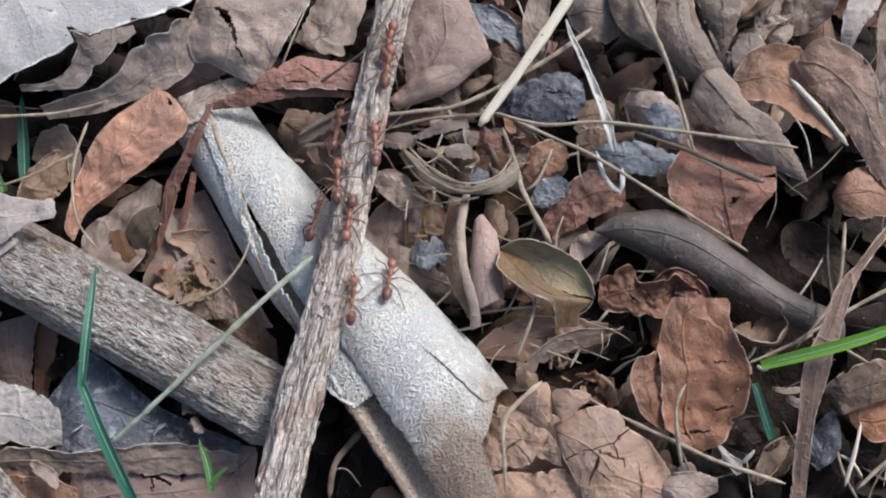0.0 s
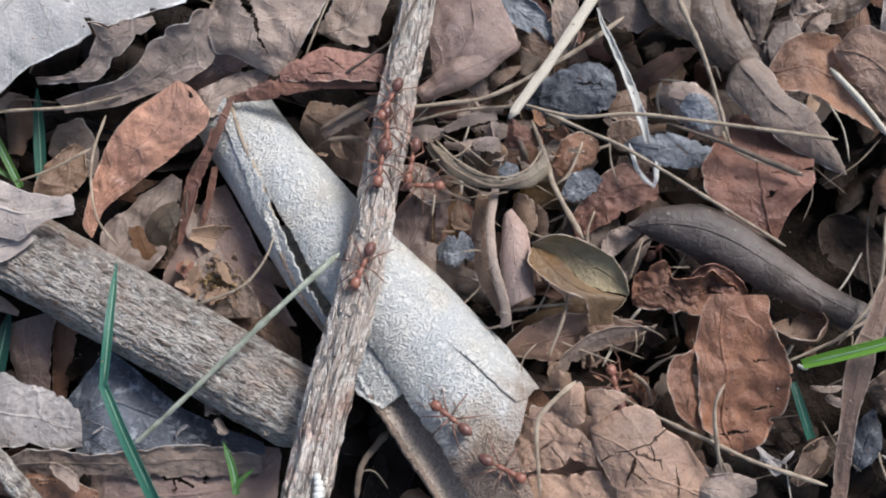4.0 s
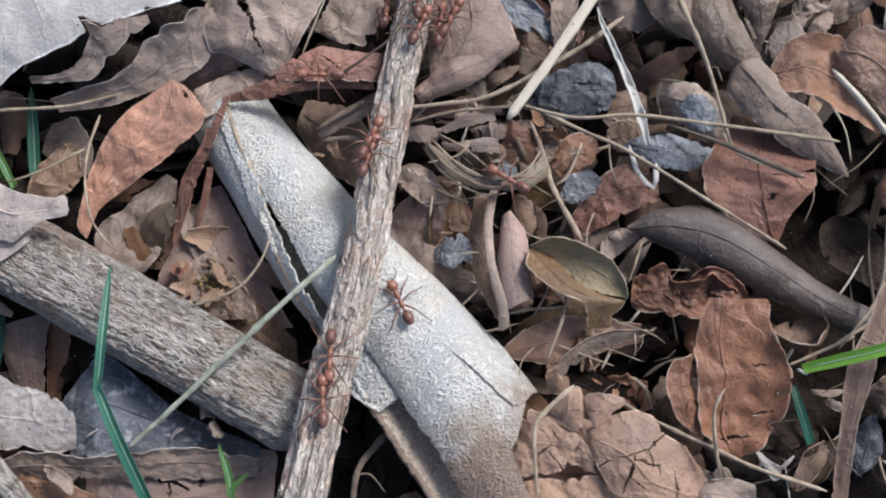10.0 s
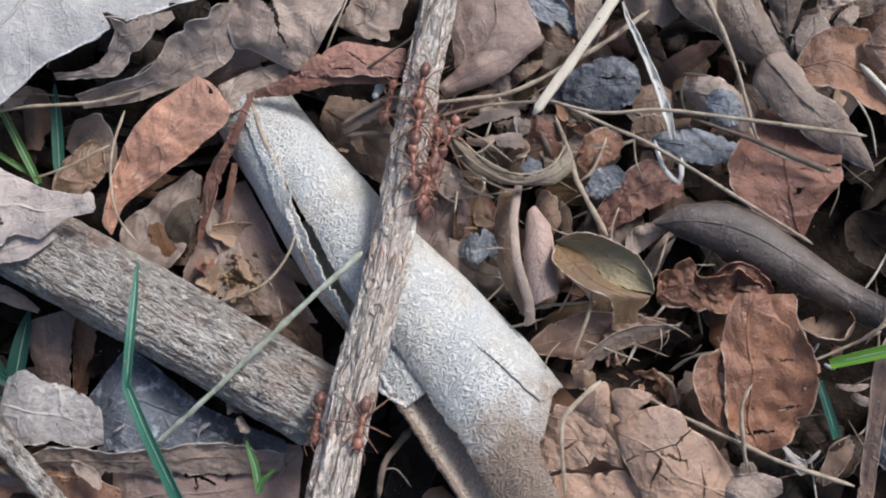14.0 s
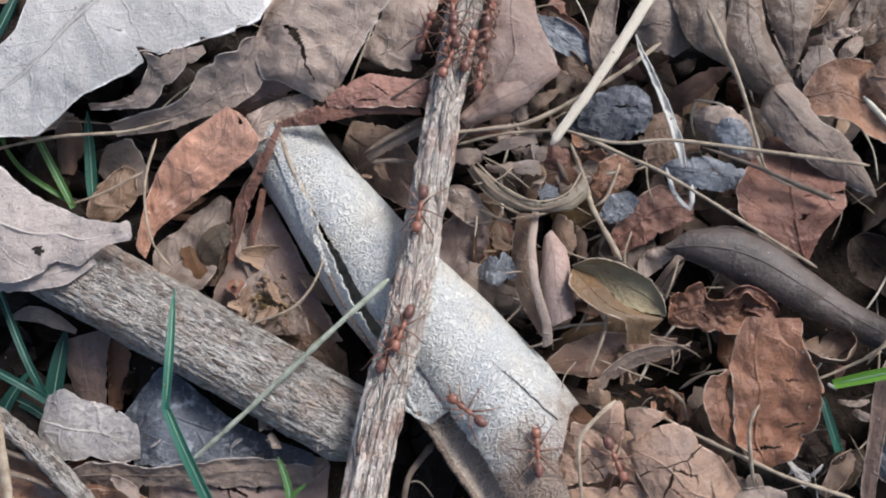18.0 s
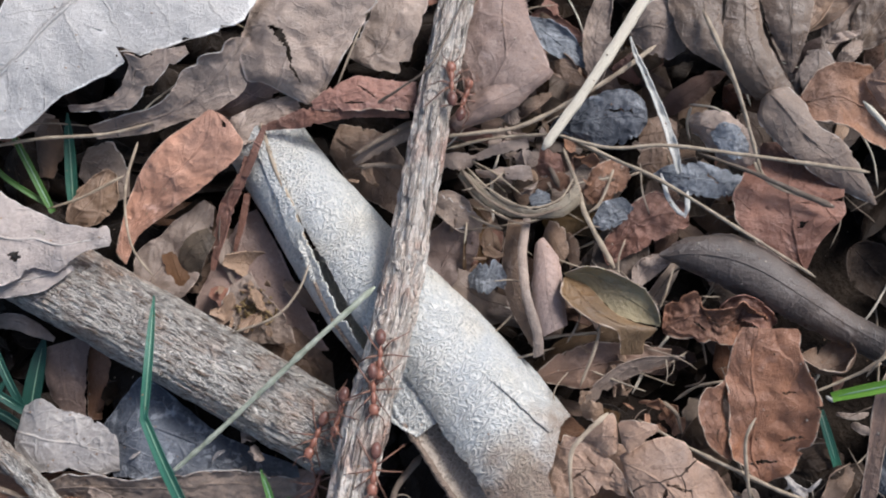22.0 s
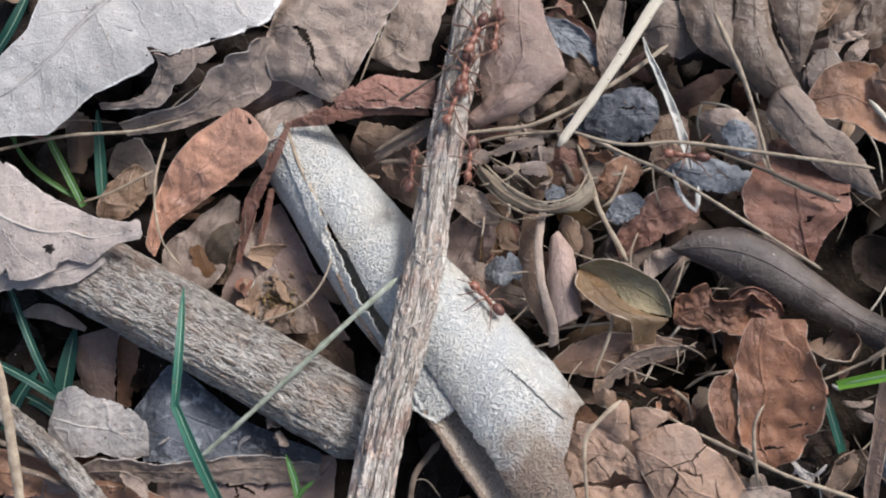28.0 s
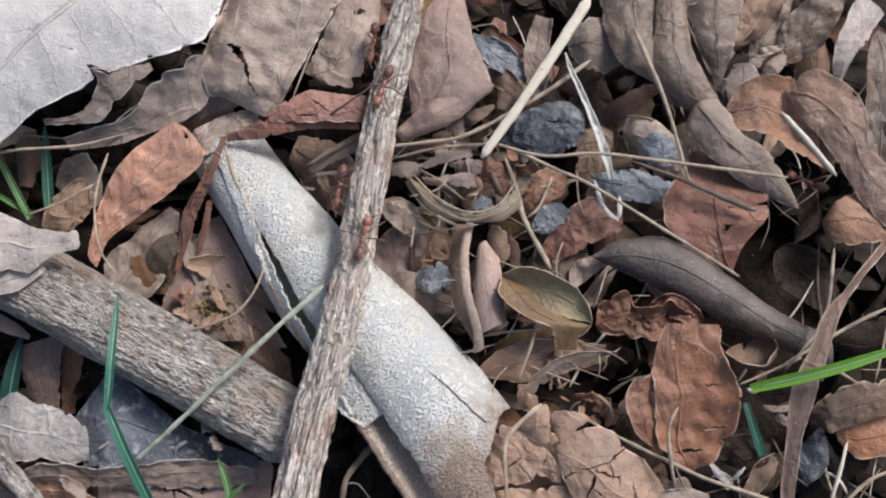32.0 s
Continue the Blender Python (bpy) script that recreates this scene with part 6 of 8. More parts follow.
lofted("buff leaf with a split blade", TAN_GREY, [(-36.4, 35.2, 1), (-40.3, 36.9, 2), (-44.6, 38.9, 3), (-47.7, 39.5, 3), (-49.1, 45.3, 4), (-47.3, 51.4, 5), (-43.6, 61.1, 6)], [(-35.7, 35.2, 1), (-32.7, 37.6, 2), (-29.1, 43.1, 4), (-26.3, 48.1, 5), (-22.4, 54.3, 6), (-19.6, 60.9, 6)], belly=2.2, lip=(-0.6, 0.3), wave=0.7, crease=1.2, nu=90, nv=50, slits=((0.6, 0.26, 0.5, 0.42, 1.3), (0.5, 0.42, 0.38, 0.47, 0.8), (0.38, 0.47, 0.2, 0.5, 0.5)), nicks=5, mid=0.93, pillow=0.04)
lofted("buff leaf leaning beside the twig", TAN_GREY, [(-28.6, 46.7, -3), (-26.7, 50, -1), (-22.7, 56.8, 1), (-20.4, 63.5, 1)], [(-26, 45.2, -3), (-22.8, 43.1, -2), (-17.5, 42.7, -2), (-15.2, 49.3, 0), (-13, 56.1, 1), (-12.4, 63.5, 1)], belly=1.0, lip=(0,0.5), crease=0.9, wave=0.5, slits=((0.75,0.4,0.8,0.65,0.9),), tears=((0.32, 1, 0.2, 0.05),), nicks=5)
CRUMPLED = lofted("crumpled pinkish red leaf with cracks", CRACKED_RED, [(-35.1, 34.9, 3), (-30.3, 38, 4), (-25.7, 39.6, 4), (-21.1, 39.2, 3), (-15.2, 39.1, 2)], [(-34.5, 33.3, 3), (-27.8, 32.9, 4), (-22.2, 33.1, 4), (-15.2, 33, 2)], belly=0.7, crease=0.9, crimp=0.2, wave=0.4, nu=110, nv=44, nicks=8, slits=((0.45,0.3,0.62,0.7,1.2),(0.3,0.75,0.5,0.8,1.0)))
lofted("crumpled dark red-brown folded edge", RED, [(-43.9, 31.2, 1), (-38.2, 33.5, 2), (-32.4, 34.4, 3), (-25.7, 33.6, 3), (-16.7, 33.3, 2)], [(-44, 30.2, 0), (-37, 30.4, 1), (-31.8, 31.3, 2), (-25.8, 32.2, 2), (-16.4, 32.4, 1)], belly=0.9, crease=1.0, crimp=0.3, wave=0.4, nu=130, nv=30, nicks=10, under=CRUMPLED, part_name='fold')
lofted("narrow grey-brown shard of leaf", UMBER, [(-27.9, 25.8, -5), (-22.7, 29.4, -3), (-16.1, 32.6, -1)], [(-27.2, 25.1, -6), (-21.4, 27.3, -4), (-16.2, 29.6, -3)], belly=0.6, crease=0.4)
lofted("hanging red-brown scrap of leaf", RED, [(-46.8, 24.9, 0), (-48, 20.6, -2), (-50, 17.1, -4), (-52, 11.2, -6), (-55, 4.4, -9)], [(-48.1, 25.1, 0), (-50.4, 20, -2), (-53.3, 17.4, -5), (-54.7, 12.4, -7), (-55.8, 4.7, -9)], belly=0.5, lip=(0.5,0.2), crimp=0.14, crease=0.5, wave=0.3, nicks=8, nu=80, nv=24, rib=False)
lofted("curled red-brown shred of leaf", RED, [(-43.6, 30.8, 1.5), (-45.3, 25.2, 1), (-47.4, 21.2, -1)], [(-44.7, 30.8, 1.5), (-46.8, 25.7, 1), (-48.6, 21.5, -1)], belly=0.4, crimp=0.2, crease=0.4, nicks=8, nu=50, nv=16, rib=False)
lofted("thin red-brown shred of leaf", RED, [(-47.9, 19.3, -6), (-49, 14, -8), (-51.1, 8.5, -10)], [(-49.1, 19.3, -6), (-50.4, 14, -8), (-51.8, 8.6, -10)], belly=0.3, crimp=0.1, nicks=3, nu=40, nv=12, rib=False)
lofted("pinkish brown leaf beside the rolled one", PINK, [(-47.8, 17.5, -12), (-42.9, 8.9, -12), (-38, -1.5, -13), (-33.2, -10.5, -16)], [(-50.7, 16.3, -12), (-54.6, 9.1, -12.5), (-59.9, -1.5, -14), (-58.4, -10.3, -17)], belly=0.8, crease=0.25, wave=0.3, crimp=0.03, nicks=2, pillow=0.03, mid=0.7)
lofted("crumbling tan leaf fragment full of holes", UMBER, [(-48.2, 4.4, -10), (-45.4, 0.2, -9), (-40.8, -4.3, -9.5), (-38.9, -9.3, -11)], [(-51.8, 1.4, -9), (-53, -2, -9), (-51.5, -6.7, -10), (-49.1, -9.9, -12)], belly=-0.5, lip=(0.5,0.8), crease=0.6, crimp=0.16, holes=9, nicks=10)
lofted("brown leaf deep beside the twig", BROWN, [(-31.5, 35.9, -13), (-22.1, 33.3, -12), (-15.9, 24.7, -13)], [(-33.5, 29.8, -14), (-27.4, 21.1, -13), (-19.5, 16.6, -14)], belly=1.0, crease=0.6, wave=0.5)
lofted("grey-brown leaf deep in the gap", UMBER, [(-84.2, 31.6, -15), (-78, 31.9, -13), (-74.4, 25.3, -14)], [(-85.5, 25.6, -15), (-80, 19.4, -14), (-74.5, 21.1, -15)], belly=0.8, crease=0.5)
lofted("brown leaf deep beside the branch", BROWN, [(-48.8, -5.9, -15), (-40, -5.6, -14), (-32.3, -13.1, -16)], [(-49.8, -10.9, -16), (-40.6, -15.4, -16), (-32, -17.8, -18)], belly=0.6, crease=0.8, crimp=0.2)
lofted("brown leaf deep under the orange one", BROWN, [(-65.7, 7.2, -15), (-58.6, 13, -14), (-52.8, 14.2, -14)], [(-63.9, 1.4, -16), (-57.5, 1.4, -16), (-51, 7.1, -15)], belly=0.6, crease=0.5)
lofted("pinkish brown folded leaf", PINK, [(-5.1, 32.2, -1), (-6, 38, 1), (-6.4, 44.7, 2), (-4.5, 52.7, 3), (0.1, 62.3, 3)], [(-4.5, 31.6, 0), (0.8, 34.3, 2), (6.9, 37.2, 3), (10.5, 40.5, 3), (9.1, 45.2, 3.5), (6.8, 51.2, 3.5), (4.7, 62.3, 3)], belly=1.6, lip=(0,-0.8), crease=0.8, wave=0.5, nu=70, nv=40, pillow=0.05)
lofted("dark blue-grey mouldy leaf", SLATE_DARK, [(11.2, 32.9, -7), (14, 35.8, -5), (17.9, 37.7, -4), (22.4, 39.3, -3), (27, 39.4, -3), (29.7, 36.7, -3), (29.9, 33.3, -3)], [(11.8, 31.7, -7), (16.2, 29.9, -6), (19.5, 28.8, -5), (24, 28.6, -5), (27.5, 29.6, -4), (30, 32.6, -3)], belly=1.2, crease=1.3, crimp=0.22, wave=0.7, nicks=8, nu=80, nv=44, tears=((0.65, 1, 0.12, 0.03),), slits=((0.5,0.35,0.75,0.45,0.7),))
lofted("blue-grey mouldy leaf", SLATE, [(30.2, 21.8, -2), (32.8, 23, 0), (38.4, 23.7, 0), (44.2, 22.3, -1), (49.7, 20.5, -3)], [(30.5, 21.3, -2), (34, 19.1, -1), (37.2, 17.4, -1), (42.8, 17.1, -2), (49.9, 19.1, -3)], belly=0.8, crease=0.9, crimp=0.2, wave=0.5, nicks=8, slits=((0.5,0.3,0.6,0.5,0.8),))
lofted("pale curled leaf spotted with mould", TAN_GREY, [(37.8, 33.4, -2), (40.1, 34.2, 0), (44.3, 33.3, 1), (48.3, 30.4, 0), (50.9, 27, -2)], [(38.7, 30.7, -3), (40.9, 27.6, -2), (44, 24.5, -2), (50.4, 22.8, -3)], belly=1.4, crease=0.8, crimp=0.15, nicks=5)
lofted("blue-grey mouldy scrap of leaf", SLATE, [(41.1, 29.5, 0.5), (43.3, 30.9, 1.8), (46, 30.1, 2), (48.1, 27.2, 1)], [(41.6, 27.6, 0.5), (43.3, 24.9, 0.5), (46.2, 23.8, 0), (48.3, 25.4, 0)], belly=0.8, crease=0.6, crimp=0.25, nicks=8)
lofted("small rounded grey-brown leaf", BROWN, [(28.5, 31.4, -5), (30.3, 33.7, -4), (33.2, 34.4, -4), (36, 33.1, -4)], [(28.6, 29.2, -5), (30.8, 27.8, -5), (33.7, 28, -5), (36.1, 29.8, -5)], belly=0.3, crease=0.3, wave=0.2, nicks=1)
lofted("small rounded brown leaf", BROWN, [(28, 25.1, -5), (28.9, 27.2, -4), (32.1, 27.6, -3), (35.7, 26.8, -4)], [(28.6, 23.6, -6), (30.8, 22.2, -6), (34.2, 22.4, -6), (35.8, 24.5, -5)], belly=0.3, crease=0.2, wave=0.2, nicks=1)
lofted("smooth olive-brown leaf over another", OLIVE_DULL, [(49.9, 61, 5), (51, 49, 5), (53.1, 42.7, 4.5), (56, 38.4, 3), (57.3, 36.5, 2)], [(45.1, 61, 5), (43.4, 49.1, 5), (42.9, 44.1, 4.5), (45.1, 40.3, 3.5), (50.2, 35.9, 1)], belly=1.6, crease=0.4, wave=0.3, nicks=1, nu=60, nv=30)
lofted("long olive-brown leaf", OLIVE_DULL, [(46.6, 62.1, 3), (45.7, 49.7, 3.5), (46.3, 43.4, 3), (48.4, 39.3, 1.5), (50.4, 36.9, 0)], [(33.3, 62.7, 2), (34.5, 51.2, 3), (36.9, 45.2, 3), (43.9, 41.6, 2), (46.8, 37.7, 1), (51.1, 36.5, 0)], belly=2.4, crease=0.7, wave=0.6, nu=70, nv=40, pillow=0.04, nicks=2)
lofted("dull grey-brown rounded leaf", UMBER, [(26.4, 53.1, -1), (31.5, 56.4, 1), (36.5, 55.2, 1), (38.2, 50.1, 0)], [(27.5, 49.1, -2), (30.8, 46, -1), (34.4, 45, -1), (37.5, 46.7, -1)], belly=1.1, crease=0.5, wave=0.4)
lofted("narrow grey-brown leaf", OLIVE_DULL, [(62.8, 60.9, 5), (59.5, 47.8, 5), (58.1, 43, 3), (57, 40.9, 2)], [(50.2, 61.5, 4), (52.4, 49.5, 4), (55.3, 43.7, 3), (56.7, 40.9, 2)], belly=2.4, crease=0.5, wave=0.3, nicks=1)
lofted("long grey-brown leaf with a ridge", UMBER, [(52.6, 37.4, 1), (55.6, 37.7, 3), (57.7, 34.2, 4), (60.4, 29.4, 4), (64.7, 26.2, 4), (69.4, 19.9, 2), (71.8, 15.4, 0)], [(51.4, 35.9, 1), (49.9, 31.5, 2), (53.6, 25.4, 3), (59.2, 20.6, 3), (66.3, 17.2, 1), (71.6, 15.2, 0)], belly=1.8, crease=0.6, wave=0.4, nu=70, nv=34, nicks=2, power=0.8)
lofted("broad reddish brown leaf", RED, [(57.5, 3.1, -2), (53.4, 5, -1), (48.4, 8, 0), (45.2, 12.1, 0), (45.2, 17.5, -1), (48.1, 22.3, -2), (51.9, 27.9, -3)], [(58.4, 3.1, -2), (59.9, 7.2, 0), (62.4, 10.6, 1), (64.6, 12.8, 2), (65.2, 20.2, 1), (64.2, 24.9, 0), (62.9, 28.7, -2)], belly=1.0, lip=(0.2,0.5), crease=0.6, wave=0.5, nu=70, nv=40, nicks=2, tears=((0.52,1,0.2,0.008),), slits=((0.36,0.55,0.4,0.62,0.7),))
lofted("rolled grey-brown leaf", DARK_ROLL, [(30.5, 6, -1), (35.7, 9.2, -1), (44.5, 9.7, -1), (51.1, 6.7, -1), (57.1, 1.8, -1), (65.6, -4.6, -2), (76.4, -10.2, -3)], [(30.9, 5.8, -2), (38.8, 1.7, -2), (47.3, -2.7, -2), (54.6, -6.6, -2), (65.5, -11.5, -3), (76.3, -16.7, -4)], belly=4.2, power=0.55, crease=0.25, wave=0.3, crimp=0.04, nicks=0, nu=90, nv=40, pillow=0.0)
FOLDED = lofted("yellow-olive leaf with a folded brown tip", OLIVE, [(12.2, 2, 1), (16, 3, 4), (20.1, 2.1, 4.5), (26.4, -1.2, 4), (28.8, -4.7, 3), (29.5, -7.3, 2)], [(12.7, 1.5, 0), (16.5, -0, 0), (19.5, -3.4, 0.5), (21.7, -5.7, 1), (24.8, -7, 1.2), (29.5, -7.9, 1)], belly=-1.0, lip=(0.6,0), crease=0.2, wave=0.2, crimp=0.04, nicks=0, nu=70, nv=30, pillow=0.06)
lofted("brown lower half folded along the rib", OLIVE_TIP, [(12.7, 1.8, 0), (16.5, -0, 0), (19.5, -3.4, 0.5), (21.7, -5.7, 1), (25, -7.4, 1.2), (29.1, -8.3, 1), (26.9, -10.3, 0), (26.7, -12.7, -1.5)], [(12.2, 1.1, 1), (11.3, -2.2, 3), (14, -5.7, 4), (17.4, -7.8, 3.5), (19.8, -8.4, 3), (21.5, -9, 2), (22.3, -11.3, 0), (22.6, -12.7, -1.5)], belly=0.5, lip=(0,0.5), crease=0.2, wave=0.15, crimp=0.04, nicks=0, nu=70, nv=30, pillow=0.05, under=FOLDED, part_name='fold')
lofted("curved olive-brown ribbon of leaf", OLIVE_BROWN, [(-6.3, 23.4, -3), (-2.6, 19.4, -1), (2.8, 15.7, 0), (7, 14.2, 1), (11.4, 15.5, 1), (15.2, 19.4, 0)], [(-6.9, 21.8, -4), (-3.7, 16.9, -2), (1.7, 13.6, -1), (7.1, 12.8, 0), (12.6, 13.1, 0), (15.7, 15.8, -1)], belly=0.7, power=0.7, crease=0.2, wave=0.2, crimp=0.1, nu=70, nv=24, edges=False)
lofted("dull red-brown leaf", RED, [(20.6, 8.7, -7), (23.4, 12.9, -5), (26.7, 16.6, -4), (30.8, 18.9, -4), (37.3, 16.8, -5)], [(21.9, 5.2, -8), (26.7, 7.1, -6), (32.2, 9.9, -5), (37.3, 12.1, -5)], belly=0.9, lip=(0,0.8), crease=0.8, crimp=0.2)
lofted("grey mouldy scrap of leaf over a red one", SLATE, [(18.7, 13.2, -4), (20.4, 16.4, -3), (24.3, 17.5, -3), (26.5, 15.8, -3)], [(19.4, 11.7, -5), (21.4, 11.3, -4), (24.3, 12.6, -4), (26.4, 14.7, -4)], belly=0.4, crease=0.6, crimp=0.3, nicks=5)
lofted("tan lower layer of a cracked leaf", CRACKED, [(11.2, -31.2, -8), (16.5, -27.5, -6), (23.8, -29.2, -5), (32.3, -31.3, -5), (41, -38.8, -7)], [(11.7, -50.2, -8), (19.1, -52.3, -8), (31.9, -52.3, -8), (41.7, -50.3, -8)], belly=0.6, crease=0.5)
lofted("tan scrap of leaf by the roll", TAN, [(15, -22, -2), (16.8, -21, 0), (18.7, -21.9, 0)], [(15.4, -24.1, -2), (17.1, -25, -1), (19, -23.7, -1)], belly=0.4, nu=24, nv=16)
lofted("dull red-brown leaf under a grey one", TAN_BROWN, [(7.1, -16.1, -9), (11.5, -12.4, -6), (18, -9.7, -5), (24.6, -10.2, -5), (33, -10.9, -7)], [(8.5, -17.2, -10), (16, -18.5, -8), (21.6, -17.4, -8), (33.3, -14, -9)], belly=0.6, lip=(0.7,0.3), crease=0.8, wave=0.5, nicks=5)
lofted("twisted grey scrap of leaf", UMBER, [(15.6, -21.2, -5), (18.4, -17.4, -3), (22.6, -14.3, -2), (26.8, -13, -1.4), (30.7, -12.9, -2), (34.9, -12.9, -3)], [(17, -22.2, -6), (20.8, -18.9, -4.5), (25.1, -16.4, -4), (28.9, -15, -3.6), (32.1, -13.8, -3.6), (35.2, -13.4, -4)], belly=1.0, lip=(0.5,0.3), crease=0.5, wave=0.4, crimp=0.06, nicks=4, nu=90, nv=36, tears=((0.2,1,0.3,0.05),), pillow=0.0)
lofted("pinkish cone-rolled leaf", PINK_PALE, [(9.2, 9.8, -4), (11.7, 5.7, -3), (12.4, -1.2, -2), (13, -7.3, -2)], [(7.6, 8.4, -4), (6.8, 1.2, -3), (6.6, -5.6, -2), (7.6, -10, -2)], belly=2.8, power=0.5, crease=0.15, wave=0.12, crimp=0.02, nicks=1, rib=False)
lofted("narrow curled leaf with a pale rim", TAN_GREY, [(6.7, 13.9, -3), (5.6, 6.4, -1), (6, -1.5, 0), (8, -8.6, 0), (8.4, -12.3, -2)], [(5.4, 13.9, -3), (3.9, 6.4, -1), (4.4, -1.5, 0), (6.3, -9.1, 0), (6.6, -13.2, -2)], belly=0.6, power=0.6, crease=0.1, wave=0.12, crimp=0.03, nicks=1)
lofted("brown leaf behind the narrow one", BROWN, [(5.7, 13.8, -6), (4.7, 4.9, -5), (5.6, -3.1, -4), (8, -10.8, -4)], [(2.8, 14.3, -8), (1.2, 5.3, -7), (2.4, -2.8, -6), (6.6, -10.9, -5)], belly=0.6, crease=0.3, wave=0.2)
lofted("pale torn shard of leaf", TAN_GREY, [(1.6, 23.3, -2), (4.2, 23.6, -1.5), (6.7, 23.6, -2)], [(2, 21.1, -2), (4.7, 20.5, -2), (7.2, 21.1, -3)], nu=40, nv=22, soft=0.25, rib=False)
lofted("grey torn shard of leaf", TAN_GREY, [(-4, 26.1, -3), (0.9, 28.1, -1), (6.1, 29, -2)], [(-3.3, 25, -3), (1.5, 26.1, -2), (6.6, 27.2, -2)], crease=0.8, nu=40, nv=22, soft=0.25, rib=False)
lofted("grey torn shard of leaf", UMBER, [(3.8, 26.2, -3), (6, 27, -2), (8.7, 26.6, -3)], [(4.4, 24.3, -4), (6.6, 23.5, -3), (8.9, 24.6, -4)], nu=40, nv=22, soft=0.25, rib=False)
lofted("grey torn shard of leaf", TAN_GREY, [(-3.8, 23.2, -3), (-0.3, 22.6, -2), (3.3, 20.8, -3)], [(-3.1, 22, -4), (-0.2, 21.1, -3), (3, 20.1, -4)], nu=40, nv=22, soft=0.25, rib=False)
lofted("small grey shard of leaf", SLATE, [(6.6, 18.2, -5), (8.3, 19.6, -4), (10.5, 18.5, -4)], [(7.1, 16.4, -5), (8.8, 16.2, -5), (10.9, 17, -5)], nu=40, nv=22, soft=0.25, rib=False)
lofted("grey fan-shaped shred of leaf", UMBER, [(-10.8, 18.9, -5), (-7, 16.8, -4), (-2.3, 13.7, -5)], [(-10.9, 14.9, -7), (-7.6, 12.3, -6), (-2.7, 11.6, -7)], crease=0.8, nicks=10, nu=40, nv=22, soft=0.25, rib=False)
lofted("pale grey shard of leaf", TAN_GREY, [(-10.3, 26.6, -4), (-7.5, 26.7, -3), (-3.5, 26.5, -4)], [(-10.3, 24.1, -5), (-7.5, 23.2, -4), (-4.6, 24.3, -5)], nicks=6, nu=40, nv=22, soft=0.25, rib=False)
lofted("grey-brown shard of leaf", UMBER, [(-0.6, 30.9, -4), (3.3, 30.9, -3), (7.9, 30.2, -3)], [(-0, 29.6, -4), (3.9, 29.3, -4), (7.7, 29.1, -4)], nicks=6, nu=40, nv=22, soft=0.25, rib=False)
lofted("orange-brown crumpled leaf", RUST, [(17.3, 19.6, -5), (18.9, 23.4, -3), (23.3, 25.3, -3), (26.1, 23.8, -4)], [(18.1, 17.1, -6), (21.3, 16.8, -5), (24.8, 19.1, -5), (26.5, 22.2, -5)], crimp=0.3, crease=1.2, nicks=8, slits=((0.4,0.3,0.6,0.6,1.2),), nu=40, nv=22, soft=0.25, rib=False)
lofted("red-brown torn shred of leaf", RED, [(7.9, 26.4, -4), (9.4, 27.5, -2), (12.8, 26.1, -3)], [(9, 22.3, -5), (11.1, 21.4, -4), (13.2, 23.1, -4)], crimp=0.25, crease=1.0, nicks=8, nu=40, nv=22, soft=0.25, rib=False)
lofted("orange-brown torn shred of leaf", RUST, [(10.6, 22, -4), (12.7, 22.8, -3), (14.4, 21.7, -3)], [(11.2, 19.7, -5), (12.9, 19.3, -5), (14.8, 20.1, -5)], nicks=6, nu=40, nv=22, soft=0.25, rib=False)
lofted("brown torn shred of leaf", BROWN, [(10.6, 13.7, -6), (13.2, 12.3, -5), (14.3, 7.4, -6)], [(9.5, 11.1, -7), (10.5, 6.4, -7), (12.7, 4.7, -7)], crease=0.8, nu=40, nv=22, soft=0.25, rib=False)
lofted("brown torn shred of leaf", BROWN, [(14.5, 11.4, -6), (15.9, 9.4, -5), (16.5, 5.1, -6)], [(13.4, 11, -7), (13.8, 7.6, -7), (14.6, 4.3, -7)], crease=0.8, nu=40, nv=22, soft=0.25, rib=False)
lofted("grey mouldy scrap of leaf", SLATE, [(-5, 3.3, -8), (-2.6, 5.4, -6), (0.2, 6.1, -6), (2.1, 2.9, -6)], [(-4.8, 1, -8), (-2.6, -0.9, -7), (0.2, -0.1, -7), (2.5, 0.8, -7)], crimp=0.3, crease=1.2, nicks=12, tears=((0.5,0,0.3,0.06),(0.7,1,0.25,0.06)), nu=40, nv=22, soft=0.25, rib=False)
lofted("small brown leaf with a pale rim", BROWN, [(56.9, -12.3, -3), (60.9, -10.8, -5), (63.9, -9.2, -4), (64.1, -9.7, -1)], [(54.9, -13.3, 0), (57.9, -16.1, 1.5), (62.6, -16.8, 1.5), (65, -13.2, 1)], belly=-2.8, power=0.9, lip=(0,0.6), crease=0.3, wave=0.2, nicks=1)
lofted("orange-brown leaf with a curled rim", RUST, [(58, 35.5, 2), (61.1, 40.4, 3.5), (64.3, 41.6, 4), (70.7, 40.9, 5), (76.2, 39.6, 5)], [(58, 34.6, 2), (60.2, 30.5, 3.5), (65.3, 29.2, 5), (70.1, 26, 4), (76.4, 22.2, 2)], belly=-0.6, lip=(0.8,1.0), crease=1.0, wave=0.6, nu=70, nv=44, nicks=4)
lofted("broad curled brown leaf", TAN_BROWN, [(69.8, 38.7, 5), (74.2, 41.5, 8), (80.1, 37.5, 9), (83.5, 32.4, 8), (84, 25.6, 7), (93.5, 17.4, 4)], [(69.9, 37, 5), (71.9, 31.9, 6), (75.4, 27.6, 6), (79.3, 21.3, 5), (83.3, 14.6, 4), (91.1, 7.6, 2)], belly=1.2, lip=(0.8,0), crease=0.6, wave=0.5, nu=70, nv=40, nicks=3)
